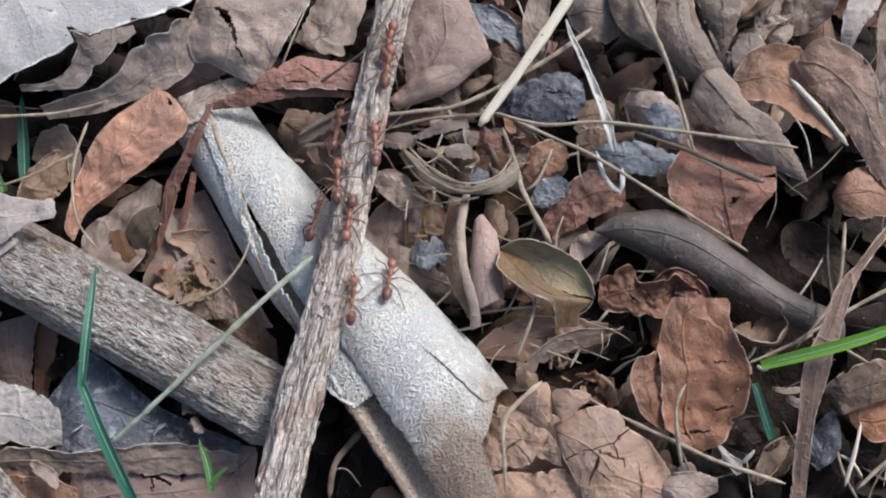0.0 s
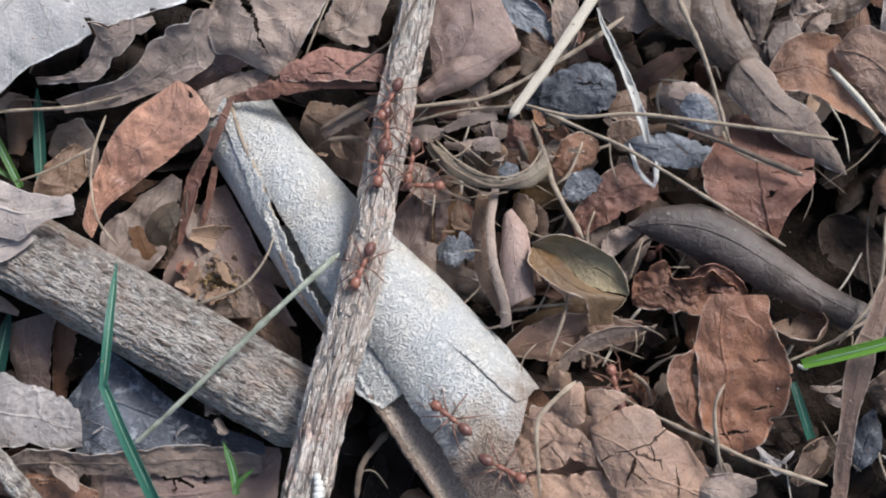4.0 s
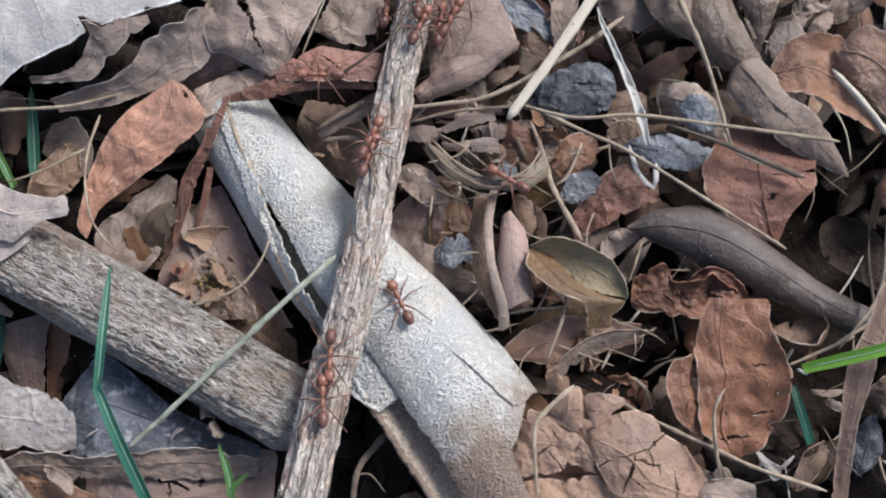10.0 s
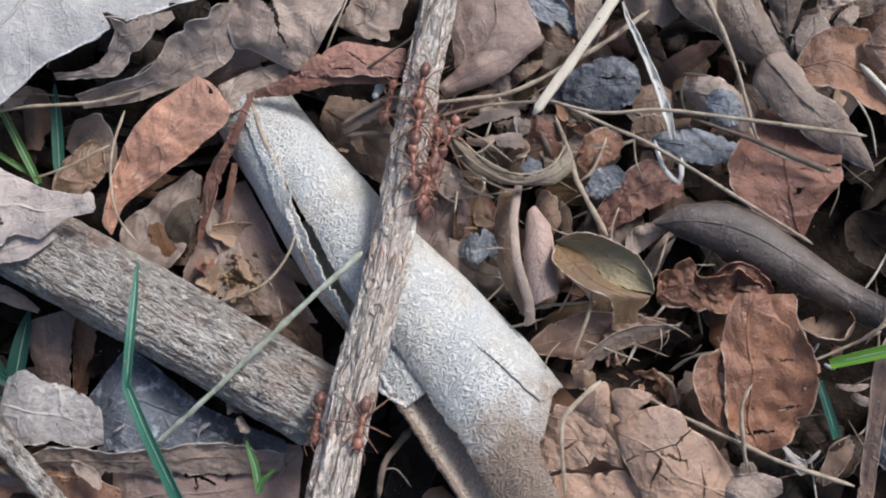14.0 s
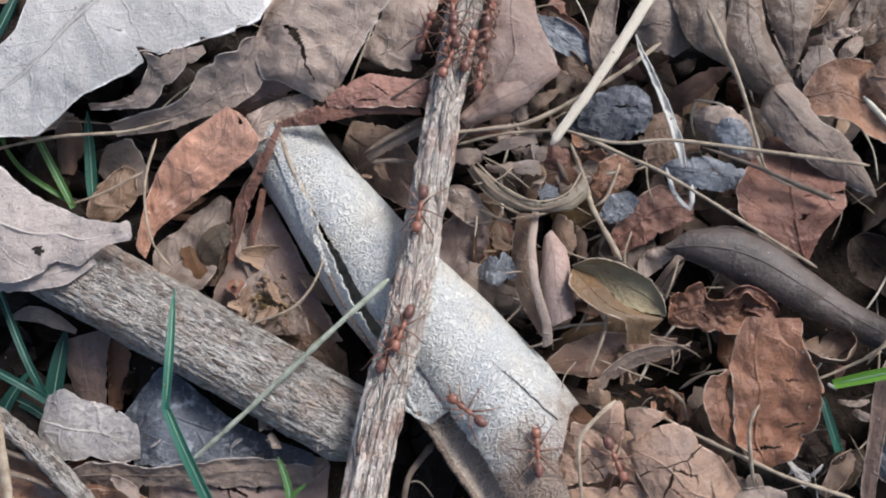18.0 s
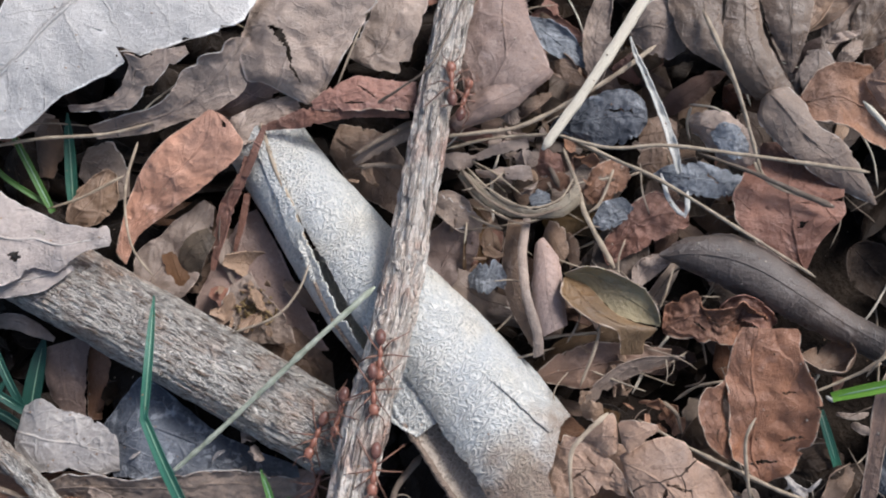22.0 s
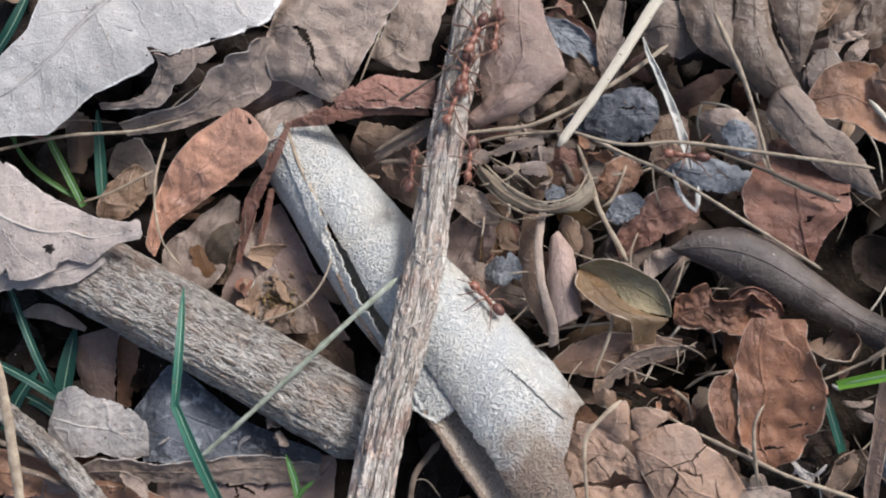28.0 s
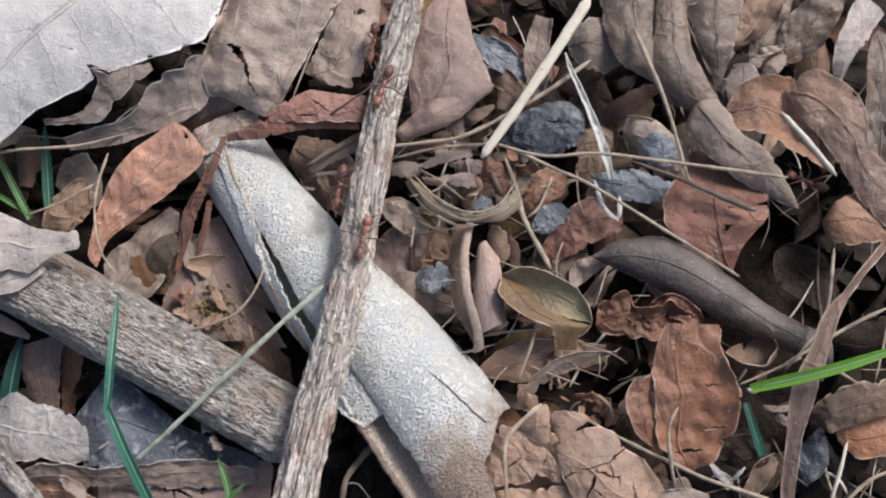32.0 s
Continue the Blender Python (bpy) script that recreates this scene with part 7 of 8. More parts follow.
lofted("small orange-tan leaf", RUST, [(76.5, 13, 0), (78.3, 15.9, 3), (81.7, 17.3, 3), (87.4, 14.5, 2), (96.3, 10.1, 1)], [(76.6, 11.9, 0), (77.3, 8.8, 1), (80.1, 7.3, 2), (85.1, 7.4, 2), (96.3, 5.8, 0)], belly=0.8, crease=0.6, nicks=8)
lofted("grey-brown leaf with a torn rim", BROWN, [(72, -24.1, -2), (75.7, -20.9, 1), (80.8, -19.3, 2), (92.6, -18.7, 2)], [(73.1, -26, -3), (75.1, -29, -2), (82.2, -26.4, -0.5), (93, -23.7, 0)], belly=0.9, crease=0.8, nicks=8, crimp=0.16)
lofted("rounded reddish brown leaf", RUSSET, [(77.5, -28.3, -6), (83.7, -26, -4), (95, -23.3, -4)], [(78, -30.5, -6), (81.2, -33.7, -5), (86.3, -33.1, -4), (96.3, -31.5, -4)], belly=0.8, crease=0.4)
lofted("long brown ribbon of leaf", TAN_BROWN, [(86.9, 7.2, 9), (79.3, -0.6, 10), (74.5, -7, 10), (72.1, -13.2, 9), (69.8, -21.3, 7), (67.6, -30.5, 3), (67.1, -41.1, -2), (66.7, -47.2, -4)], [(84.2, 6.1, 8), (76.4, -2.4, 9), (71.3, -7.9, 9), (68.8, -14.1, 8), (65.3, -21.2, 6), (65.2, -30.4, 2), (64.7, -41.1, -3), (64.2, -47.3, -5)], belly=0.7, lip=(0.3,0.5), crease=0.4, wave=0.3, crimp=0.12, nicks=6, nu=110, nv=24)
lofted("small rounded grey-brown leaf tip", UMBER, [(63.7, 45.2, 3), (65.2, 41.8, 3), (63.5, 37.9, 2), (60.8, 35.7, 1)], [(60.5, 45.4, 2), (58.5, 41.6, 2), (58.7, 37.9, 2), (60.2, 35.7, 1)], belly=1.0, crease=0.2, wave=0.2, nicks=1)
lofted("narrow brown leaf in the gap", BROWN, [(52.5, 52.7, 1), (55, 45.2, 1), (58.3, 38.5, -1)], [(51.5, 51.9, 0), (53.6, 44.4, 0), (57.4, 37.9, -1)], belly=0.4, crease=0.3)
lofted("broad dull leaf edge", UMBER, [(92.4, 51.4, 3), (93, 40.3, 3), (93.2, 27.4, 2)], [(88.1, 50.7, 2), (88.7, 40.7, 2), (89.5, 31.4, 1)], belly=0.8, crease=0.4)
lofted("grey veined leaf fragment with a ragged edge", VEINED, [(-92, -24.6, -12), (-90.7, -21.2, -11), (-87.1, -20.2, -9), (-83.9, -21.9, -9), (-78, -23.6, -10), (-73.4, -26.6, -11), (-72.6, -29.2, -12)], [(-92.8, -28.5, -12), (-91, -32.7, -12), (-87.7, -34.4, -12), (-83.1, -33.6, -12), (-76.7, -34.3, -13), (-72.8, -33.9, -14)], belly=1.0, crease=0.5, wave=0.4, nicks=12, nu=80, nv=44, tears=((0.2,1,0.1,0.03),), pillow=0.1)
lofted("blue-grey stained leaf flaking white", SLATE_FLAKED, [(-76.6, -25, -15), (-71.4, -17.6, -14), (-68.7, -15.7, -14), (-61.8, -20.8, -13.5), (-55.1, -26.5, -15), (-47.3, -30.1, -17), (-39.2, -33.3, -18.5)], [(-74.2, -35, -15), (-66.6, -35.5, -13), (-58.9, -35.1, -13.5), (-51.3, -35.4, -15), (-44.8, -35.7, -16.5), (-38.6, -35.5, -18)], belly=0.8, crease=0.6, wave=0.4, nu=70, nv=44)
lofted("brown leaf with a pale torn edge", UMBER, [(-89.9, -36.5, -15), (-82.1, -34, -12.5), (-76.2, -34.2, -11.5), (-70.4, -35.3, -11), (-61.6, -34.2, -11), (-50.8, -33.1, -12), (-45.2, -34, -13), (-38.7, -35.4, -15)], [(-89.2, -38.8, -17), (-83.5, -38.2, -17), (-78, -38.8, -16), (-75.3, -39.9, -15), (-69.2, -38.6, -15), (-61.3, -39.9, -15), (-52.6, -38.9, -16), (-38.9, -38.8, -17)], belly=0.5, lip=(0.7,0.4), crease=1.0, crimp=0.25, wave=0.4, nu=110, nv=30, nicks=14, tears=((0.28,1,0.35,0.03),(0.6,1,0.2,0.03)), holes=2)
lofted("pinkish brown leaf behind the branch", PINK, [(-91.6, -10, -18), (-90.6, -15.8, -19), (-89, -21.5, -21), (-87.7, -26.2, -23)], [(-81.1, -7.3, -16), (-81.8, -14.8, -17), (-82.6, -21.6, -20), (-82.9, -26.2, -23)], belly=1.4, crease=0.2, wave=0.2, nicks=0)
lofted("orange-brown strip of leaf behind the branch", RUST, [(-81.9, -8.9, -18), (-82.2, -15.8, -19), (-82.5, -23.9, -22)], [(-76.6, -9, -17), (-77.6, -15.9, -18), (-79.8, -23.9, -22)], belly=0.6, crease=0.3, wave=0.2)
lofted("pinkish brown leaf with branching cracks", PINK, [(-72.5, -39.4, -19), (-63.4, -35.8, -17), (-55.8, -34.8, -17), (-47.4, -34.1, -18), (-41, -33.6, -19), (-36.3, -34.1, -20)], [(-71.7, -49.4, -19), (-62.6, -50.4, -18), (-52.9, -50.9, -18), (-44.6, -50, -19), (-37.3, -47.4, -20), (-35.8, -35.7, -20)], belly=0.8, crease=0.5, wave=0.4, nicks=5, nu=80, nv=40, slits=((0.3,0.15,0.5,0.4,0.6),(0.45,0.1,0.4,0.5,0.5),(0.6,0.1,0.55,0.4,0.5)))
lofted("orange-brown leaf low in the litter", RUST, [(-94.7, -38.1, -17), (-87.6, -39.4, -16), (-80.7, -39.4, -15), (-75.3, -39.7, -15), (-69.7, -42.1, -16)], [(-94.1, -47.8, -18), (-87.5, -48.8, -18), (-78.8, -49.9, -18), (-73.4, -49.9, -18), (-69.1, -47.8, -18)], belly=0.8, lip=(0.6,0), crease=0.6, wave=0.5, nicks=5)
lofted("tan-brown leaf low beside the branch", TAN_BROWN, [(-95.7, -34.1, -18), (-88.8, -34.7, -17.5), (-83.1, -35, -17), (-77.5, -36.2, -17)], [(-95.9, -40.7, -20), (-89.3, -40.5, -20), (-82.6, -40.1, -19.5), (-77.5, -39.2, -19)], belly=0.6, crease=0.6, wave=0.4, nicks=4)


# ---- small litter ----


def stance(place, normal, heading):
    """Pose on a surface, facing a heading in degrees."""
    ahead = Vector((math.cos(radians(heading)), math.sin(radians(heading)), 0))
    side = normal.cross(ahead).normalized()
    ahead = side.cross(normal)
    m = Matrix((ahead, side, normal)).transposed().to_4x4()
    m.translation = place
    return m


def fragment(rng, length):
    """A small torn leaf scrap about the origin, with uneven straight-sided edges, as a low grid."""
    width = length * rng.choice((0.22, 0.35, 0.5, 0.6))
    bow = rng.uniform(-0.12, 0.2) * length

    def edge(sign):
        stops = (0, rng.uniform(0.15, 0.4), rng.uniform(0.5, 0.8), 1)
        wide = (rng.uniform(0, 0.5), rng.uniform(0.7, 1.2), rng.uniform(0.6, 1.2), rng.uniform(0, 0.6))
        return [((f - 0.5) * length, sign * w * width / 2, bow * math.sin(math.pi * f) + rng.uniform(-0.03, 0.03) * length) for f, w in zip(stops, wide)]

    return loft_grid(edge(1), edge(-1), rng.choice((-0.3, -0.15, 0.2, 0.35, 0.5)) * width, (rng.uniform(-0.5, 0.6), rng.uniform(-0.5, 0.6)), 0.3, 0.12, 0.5, 0.06, 6.0, (), 3, rng.randrange(900), 20, 11, soft=0.3)[:2]


def tumble(rng, x, y, z, lean):
    return pose(x * MM, y * MM, z * MM, rng.gauss(0, lean), rng.gauss(0, lean), rng.uniform(0, 360))


HOLLOWS = ((38, -17, 6), (65, -21, 8), (71, -29, 8), (73, 1, 6), (76, 10, 5), (-16, -37, 6), (-57, -11, 4), (-31, 23, 4), (-43, -35, 8), (-87, -6, 6), (-98, -20, 6), (32, -29, 3), (61, -29, 5), (31, -6, 3), (-97, -6, 6), (64, -25, 5), (81, -14, 5), (73, 0, 6), (70, 11, 5), (93, 50, 4), (90, -14, 4), (62, -5, 4))


def near_line(x, y, line):
    (ax, ay), (bx, by) = line
    s = max(0, min(1, ((x - ax) * (bx - ax) + (y - ay) * (by - ay)) / ((bx - ax) ** 2 + (by - ay) ** 2)))
    return math.hypot(x - ax - s * (bx - ax), y - ay - s * (by - ay))


def scattered_scraps():
    """Leaf scraps between the large leaves, each a thing of its own."""
    rng = random.Random(41)
    kinds = []
    tints = (LITTER, RED, DARK_SHADED, BROWN, LITTER, TAN, LITTER, UMBER)
    names = ("mixed brown", "red-brown", "dark brown", "brown", "mixed brown", "tan", "mixed brown", "grey-brown")
    for k in range(24):
        grid, uvs = fragment(rng, rng.uniform(7, 20))
        kinds.append((sheet_mesh("leaf_scrap", grid, uvs, 0.2, tints[k % 8]), names[k % 8]))
    first = set()
    count = 0
    while count < 170:
        x, y = rng.uniform(-108, 105), rng.uniform(-62, 72)
        if count < 90:
            x, y = rng.uniform(-12, 100), rng.uniform(-45, 60)
        if (x < -32 and y < -12) or (x > 55 and y < 24) or (x > 62 and y < 22 and y > 0) or near_line(x, y, ROLL_LINE) < 13 or near_line(x, y, BRANCH_LINE) < 10 or any(math.hypot(x - a, y - b) < r for a, b, r in HOLLOWS):
            continue
        ob, tint = rng.choice(kinds)
        m = tumble(rng, x, y, rng.uniform(-21, -10), 22)
        if ob not in first:
            first.add(ob)
            ob.matrix_basis = m
            tagged(ob, "torn " + tint + " leaf scrap in the litter", "leaf", "leaf scraps")
        else:
            copy_thing(ob, m)
        count += 1
    for ob, tint in kinds:
        if ob not in first:
            ob.matrix_basis = tumble(rng, rng.uniform(0, 60), rng.uniform(-30, 40), -12, 24)
            tagged(ob, "torn " + tint + " leaf scrap in the litter", "leaf", "leaf scraps")


CRUMB_PATCHES = (
    (-70, -48, -34, -29, -13, "pale", 4),
    (-54, -43, -9, 2, -7.5, "tan", 26),
    (-4, 11, 19, 32, -4, "grey", 16),
    (9, 24, 18, 30, -5, "rust", 12),
    (15, 24, -22, -9, -4, "tan", 10),
    (52, 58, -38, -34, -5, "pale", 3),
    (-53, -41, -31, -24, -8, "grey", 10),
    (-14, 0, 0, 17, -8, "tan", 10),
    (24, 36, -29, -21, -5, "rust", 10),
    (-30, -24, 10, 26, -8, "tan", 8),
)


def crumbs():
    """Small torn flakes and crumbs of leaf, lying in patches."""
    rng = random.Random(95)
    tints = {"pale": (VEINED, "pale mouldy"), "tan": (TAN, "tan"), "grey": (TAN_GREY, "grey-buff"), "rust": (RUST, "orange-brown")}
    made = {}
    for x0, x1, y0, y1, z, tint, count in CRUMB_PATCHES:
        for k in range(count):
            m = tumble(rng, rng.uniform(x0, x1), rng.uniform(y0, y1), z + rng.uniform(-1.5, 1.5), 30)
            if (tint, k % 4) in made:
                copy_thing(made[tint, k % 4], m)
                continue
            size = rng.uniform(1.8, 5.5)
            grid, uvs = fragment(rng, size)
            ob = sheet_mesh("leaf_crumb", grid, uvs, 0.18, tints[tint][0])
            ob.matrix_basis = m
            made[tint, k % 4] = tagged(ob, "small torn " + tints[tint][1] + " crumb of leaf", "leaf", "leaf crumbs")


BED_GAPS = ((70, -20, 17), (68, -4, 13), (74, 8, 14), (-40, -52, 9))


def litter_bed():
    """The deeper bed of dead leaves that the soil disappears under, as far as the eye reaches around."""
    rng = random.Random(7)
    shapes = [fragment(rng, rng.uniform(9, 24)) for _ in range(16)]
    verts, uvs, faces, base = [], [], [], 0
    for k in range(2300):
        grid, uv = shapes[k % 16]
        nu, nv = grid.shape[:2]
        near = k < 900
        x, y = (rng.uniform(-120, 120), rng.uniform(-75, 85)) if near else (rng.gauss(0, 170), rng.gauss(0, 170))
        m, z = np.array(tumble(rng, x, y, 0, 22))[:3, :3], rng.uniform(-29, -20)
        if any(math.hypot(x - a, y - b) < r for a, b, r in BED_GAPS):
            continue
        verts.append(grid.reshape(-1, 3) @ m.T + (x, y, z))
        uvs.append(uv.reshape(-1, 2))
        faces += [(base + i * nv + j, base + (i + 1) * nv + j, base + (i + 1) * nv + j + 1, base + i * nv + j + 1) for i in range(nu - 1) for j in range(nv - 1)]
        base += nu * nv
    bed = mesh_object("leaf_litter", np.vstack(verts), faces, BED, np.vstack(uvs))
    tagged(bed, "bed of small dead leaves coloured dark for deep shade", "leaf litter", kind="stuff")


def rootlets():
    """Thin broken stems and rootlets among the scraps."""
    rng = random.Random(77)
    for k in range(90):
        x, y = (rng.uniform(-10, 95), rng.uniform(-45, 60)) if k < 80 else (rng.uniform(-100, -30), rng.uniform(30, 60))
        a, far, z = rng.uniform(0, 6.28), rng.uniform(6, 20), rng.uniform(-10, -4)
        dx, dy, bow = math.cos(a) * far / 2, math.sin(a) * far / 2, rng.uniform(-2.5, 2.5)
        ctrl = [(x - dx, y - dy, z + rng.uniform(-3, 1)), (x - dy * bow / far, y + dx * bow / far, z), (x + dx, y + dy, z + rng.uniform(-3, 1))]
        stem("thin broken rootlet in the litter", rng.choice((STEM, STEM, DARK_STEM, STRAW)), ctrl, rng.uniform(0.12, 0.34), bumps=0.25, name="rootlet", ring=6)


def loose_fibres():
    """Pale broken fibres and straws lying on top of the litter."""
    rng = random.Random(314)
    made = 0
    while made < 70:
        x, y = (rng.uniform(-6, 50), rng.uniform(-28, 34)) if made < 46 else (rng.uniform(45, 95), rng.uniform(-44, 50))
        if near_line(x, y, ROLL_LINE) < 14 or near_line(x, y, TWIG_LINE) < 7:
            continue
        a, far, z = rng.uniform(0, 6.28), rng.uniform(3, 11), rng.uniform(-6, -1.5)
        dx, dy, bow = math.cos(a) * far / 2, math.sin(a) * far / 2, rng.uniform(-0.35, 0.35)
        ctrl = [(x - dx, y - dy, z + rng.uniform(-2.5, 0.5)), (x - dy * bow, y + dx * bow, z), (x + dx * 0.6 - dy * bow, y + dy * 0.6 + dx * bow * rng.uniform(0, 1), z), (x + dx, y + dy, z + rng.uniform(-2.5, 0.8))]
        stem("pale broken fibre on the litter", rng.choice((STEM, STEM, UMBER_STEM, UMBER_STEM)), ctrl, rng.uniform(0.08, 0.22), bumps=0.3, name="fibre", ring=6, flat=rng.uniform(0.5, 1))
        made += 1


def fine_crumbs():
    """Tiny chips of leaf, bark and soil that lie on the upturned leaves."""
    graph = bpy.context.evaluated_depsgraph_get()
    rng = random.Random(2718)
    verts, faces = [], []
    for _ in range(2600):
        x, y = rng.uniform(-112, 98), rng.uniform(-52, 66)
        if near_line(x, y, ROLL_LINE) < 13 and rng.random() < 0.9:
            continue
        hit, place, normal, *_ = scene.ray_cast(graph, (x * MM, y * MM, 0.05), (0, 0, -1))
        if not hit or abs(normal.z) < 0.5:
            continue
        size = rng.choice((0.07, 0.09, 0.11, 0.14, 0.18, 0.26))
        turn = stance(place / MM, normal if normal.z > 0 else -normal, rng.uniform(0, 360))
        n = rng.choice((4, 5, 6))
        ring = [(math.cos(2 * math.pi * k / n) * size * rng.uniform(0.6, 1.4), math.sin(2 * math.pi * k / n) * size * rng.uniform(0.4, 0.9), 0.02) for k in range(n)]
        base = len(verts)
        verts += [tuple(turn @ Vector(p)) for p in ring] + [tuple(turn @ Vector((0.5 * p[0], 0.5 * p[1], 0.05 + size * 0.35))) for p in ring]
        faces += [(base + k, base + (k + 1) % n, base + n + (k + 1) % n, base + n + k) for k in range(n)] + [tuple(base + n + k for k in range(n))]
    ob = mesh_object("litter_crumbs", verts, faces, CRUMB)
    tagged(ob, "fine crumbs of leaf and bark strewn over the litter", "leaf litter", kind="stuff")


def pellets():
    """Golden grains heaped in the hollow of the crumbling leaf."""
    rng = random.Random(88)
    verts, faces = [], []
    for _ in range(170):
        x, y = rng.gauss(-47.0, 2.0), rng.gauss(-3.6, 1.8)
        size, base = rng.uniform(0.16, 0.36), len(verts)
        for k in range(4):
            a = math.pi * (k + 0.5) / 4
            verts += [(x + size * math.sin(a) * math.cos(b), y + size * math.sin(a) * math.sin(b), -8.6 + rng.uniform(0, 0.2) + size * math.cos(a)) for b in (0, 1.05, 2.1, 3.14, 4.19, 5.24)]
        faces += [(base + 6 * k + j, base + 6 * k + (j + 1) % 6, base + 6 * k + 6 + (j + 1) % 6, base + 6 * k + 6 + j) for k in range(3) for j in range(6)] + [tuple(base + j for j in range(6))]
    tagged(mesh_object("frass_pellets", verts, faces, PELLET), "golden brown grains heaped in a crumbling leaf", "litter", kind="stuff")


ROLL_LINE = ((-46, 38), (6, -40))
BRANCH_LINE = ((-120, 20), (-21, -33))
TWIG_LINE = ((-4.5, 68.4), (-28.1, -48.4))
# bed leaves are coloured near black to put deep shade into the gaps
BED = leaf_material("shade_dark_bed_leaf", (0.055, 0.037, 0.026), (0.02, 0.014, 0.01), (0.07, 0.046, 0.032), 8, 2.4, 1.0, 0.4, gloss=0.15)
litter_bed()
scattered_scraps()
rootlets()
crumbs()
loose_fibres()
pellets()
fine_crumbs()

# ---- ants ----

ANT = plain_material("red_brown_shell", (0.33, 0.14, 0.092), (0.2, 0.078, 0.05), 900.0, 0.38, 0.5, 0.15)
ANT_DARK = plain_material("dark_amber_shell", (0.2, 0.09, 0.068), (0.12, 0.05, 0.038), 900.0, 0.35, 0.5, 0.15)
ANT_LEG = plain_material("amber_leg", (0.24, 0.125, 0.085), (0.15, 0.072, 0.05), 900.0, 0.4, 0.4, 0.1)
EYE = plain_material("black_eye", (0.012, 0.01, 0.01), (0.02, 0.015, 0.012), 900.0, 0.2, 0.5, 0.05)
GRUB = plain_material("white_larva_skin", (0.78, 0.76, 0.7), (0.66, 0.63, 0.56), 500.0, 0.4, 0.5, 0.2)


def bead(name, centre, size, material, pinch=0.0, rings=10, ring=14):
    """A rounded body part: an ellipsoid along x, narrower at its rear by pinch."""
    verts, faces = [], []
    for i in range(rings + 1):
        a = math.pi * i / rings
        x, r = -math.cos(a), math.sin(a)
        r *= 1 - pinch * (0.5 - 0.5 * x)
        for j in range(ring):
            b = 2 * math.pi * j / ring
            verts.append((centre[0] + x * size[0], centre[1] + r * math.cos(b) * size[1], centre[2] + r * math.sin(b) * size[2]))
    for i in range(rings):
        for j in range(ring):
            k = (j + 1) % ring
            faces.append((i * ring + j, i * ring + k, (i + 1) * ring + k, (i + 1) * ring + j))
    return mesh_object(name, verts, faces, material)


HIPS = [(s * 0.38, x) for x in (1.0, 0.1, -0.7) for s in (1, -1)]
LEG_SWEEP = (52, 8, -48)


def ant():
    """A red-brown ant ten millimetres long, heading along x, standing on z = 0."""
    thing = tagged(new("ant"), "red-brown ant with a rounded gaster and long thin legs", "ant", "ants on the trail")
    head = part("head", bead("head", (3.35, 0, 1.45), (1.1, 1.0, 0.72), ANT, 0.0), thing)
    for s in (1, -1):
        part("eye", bead("eye", (3.45, s * 0.78, 1.78), (0.2, 0.14, 0.17), EYE, 0, 6, 8), head, "black eye")
        part("mandible", tube_mesh("mandible", [(4.05, s * 0.42, 1.3), (4.6, s * 0.5, 1.2), (4.85, s * 0.08, 1.15)], 0.17, 0.06, ANT_DARK, 0.03, ring=6), head)
        part("antenna", tube_mesh("antenna", [(4.0, s * 0.35, 1.7), (4.7, s * 1.2, 2.35), (5.1, s * 1.5, 2.2), (6.6, s * 1.7, 1.2)], 0.1, 0.08, ANT_LEG, 0.03, count=16, ring=6), thing)
    part("thorax", bead("thorax", (1.4, 0, 1.5), (1.2, 0.68, 0.66), ANT, 0.35), thing)
    part("waist", bead("waist", (-0.3, 0, 1.38), (1.0, 0.46, 0.5), ANT, -0.1), thing)
    part("petiole", bead("petiole", (-1.45, 0, 1.25), (0.5, 0.26, 0.36), ANT, 0.0, 8, 10), thing)
    gaster = part("gaster", bead("gaster", (-3.15, 0, 1.6), (1.45, 1.05, 1.02), ANT_DARK, 0.12, 12, 18), thing, "darker oval gaster")
    for k in range(2):
        part("band", tube_mesh("band", [(-2.6 - 0.9 * k, 1.0 * math.cos(a), 1.6 + 0.97 * math.sin(a)) for a in np.linspace(0, math.pi, 9)], 0.06, 0.06, ANT_LEG, 0.0, ring=6), gaster)
    for n, (y, x) in enumerate(HIPS):
        s, sweep = (1 if y > 0 else -1), radians(LEG_SWEEP[n // 2])
        far = (3.9, 4.1, 5.2)[n // 2]
        dx, dy = math.sin(sweep), math.cos(sweep) * s
        ctrl = [(0, 0, 0), (dx * far * 0.4, dy * far * 0.4, 0.95), (dx * far * 0.75, dy * far * 0.75, -0.25), (dx * far, dy * far, -1.15), (dx * (far + 0.7), dy * (far + 0.7), -1.3)]
        leg = part("leg", tube_mesh("leg", ctrl, 0.19, 0.08, ANT_LEG, 0.04, count=18, ring=6), thing, "long thin amber leg")
        leg.location = (x * MM, y * MM, 1.3 * MM)
    return thing


def larva():
    """A white larva, carried along the trail."""
    thing = tagged(new("larva"), "plump white ant larva carried by the ants", "larva", "larvae on the trail")
    for k in range(6):
        a = (k - 2.5) * 0.16
        part("segment", bead("segment", ((k - 2.5) * 0.95, 3 * a * a, 1.0), (0.75, 1.0 - 0.11 * abs(k - 2.2), 1.0 - 0.11 * abs(k - 2.2)), GRUB, 0, 8, 12), thing)
    return thing


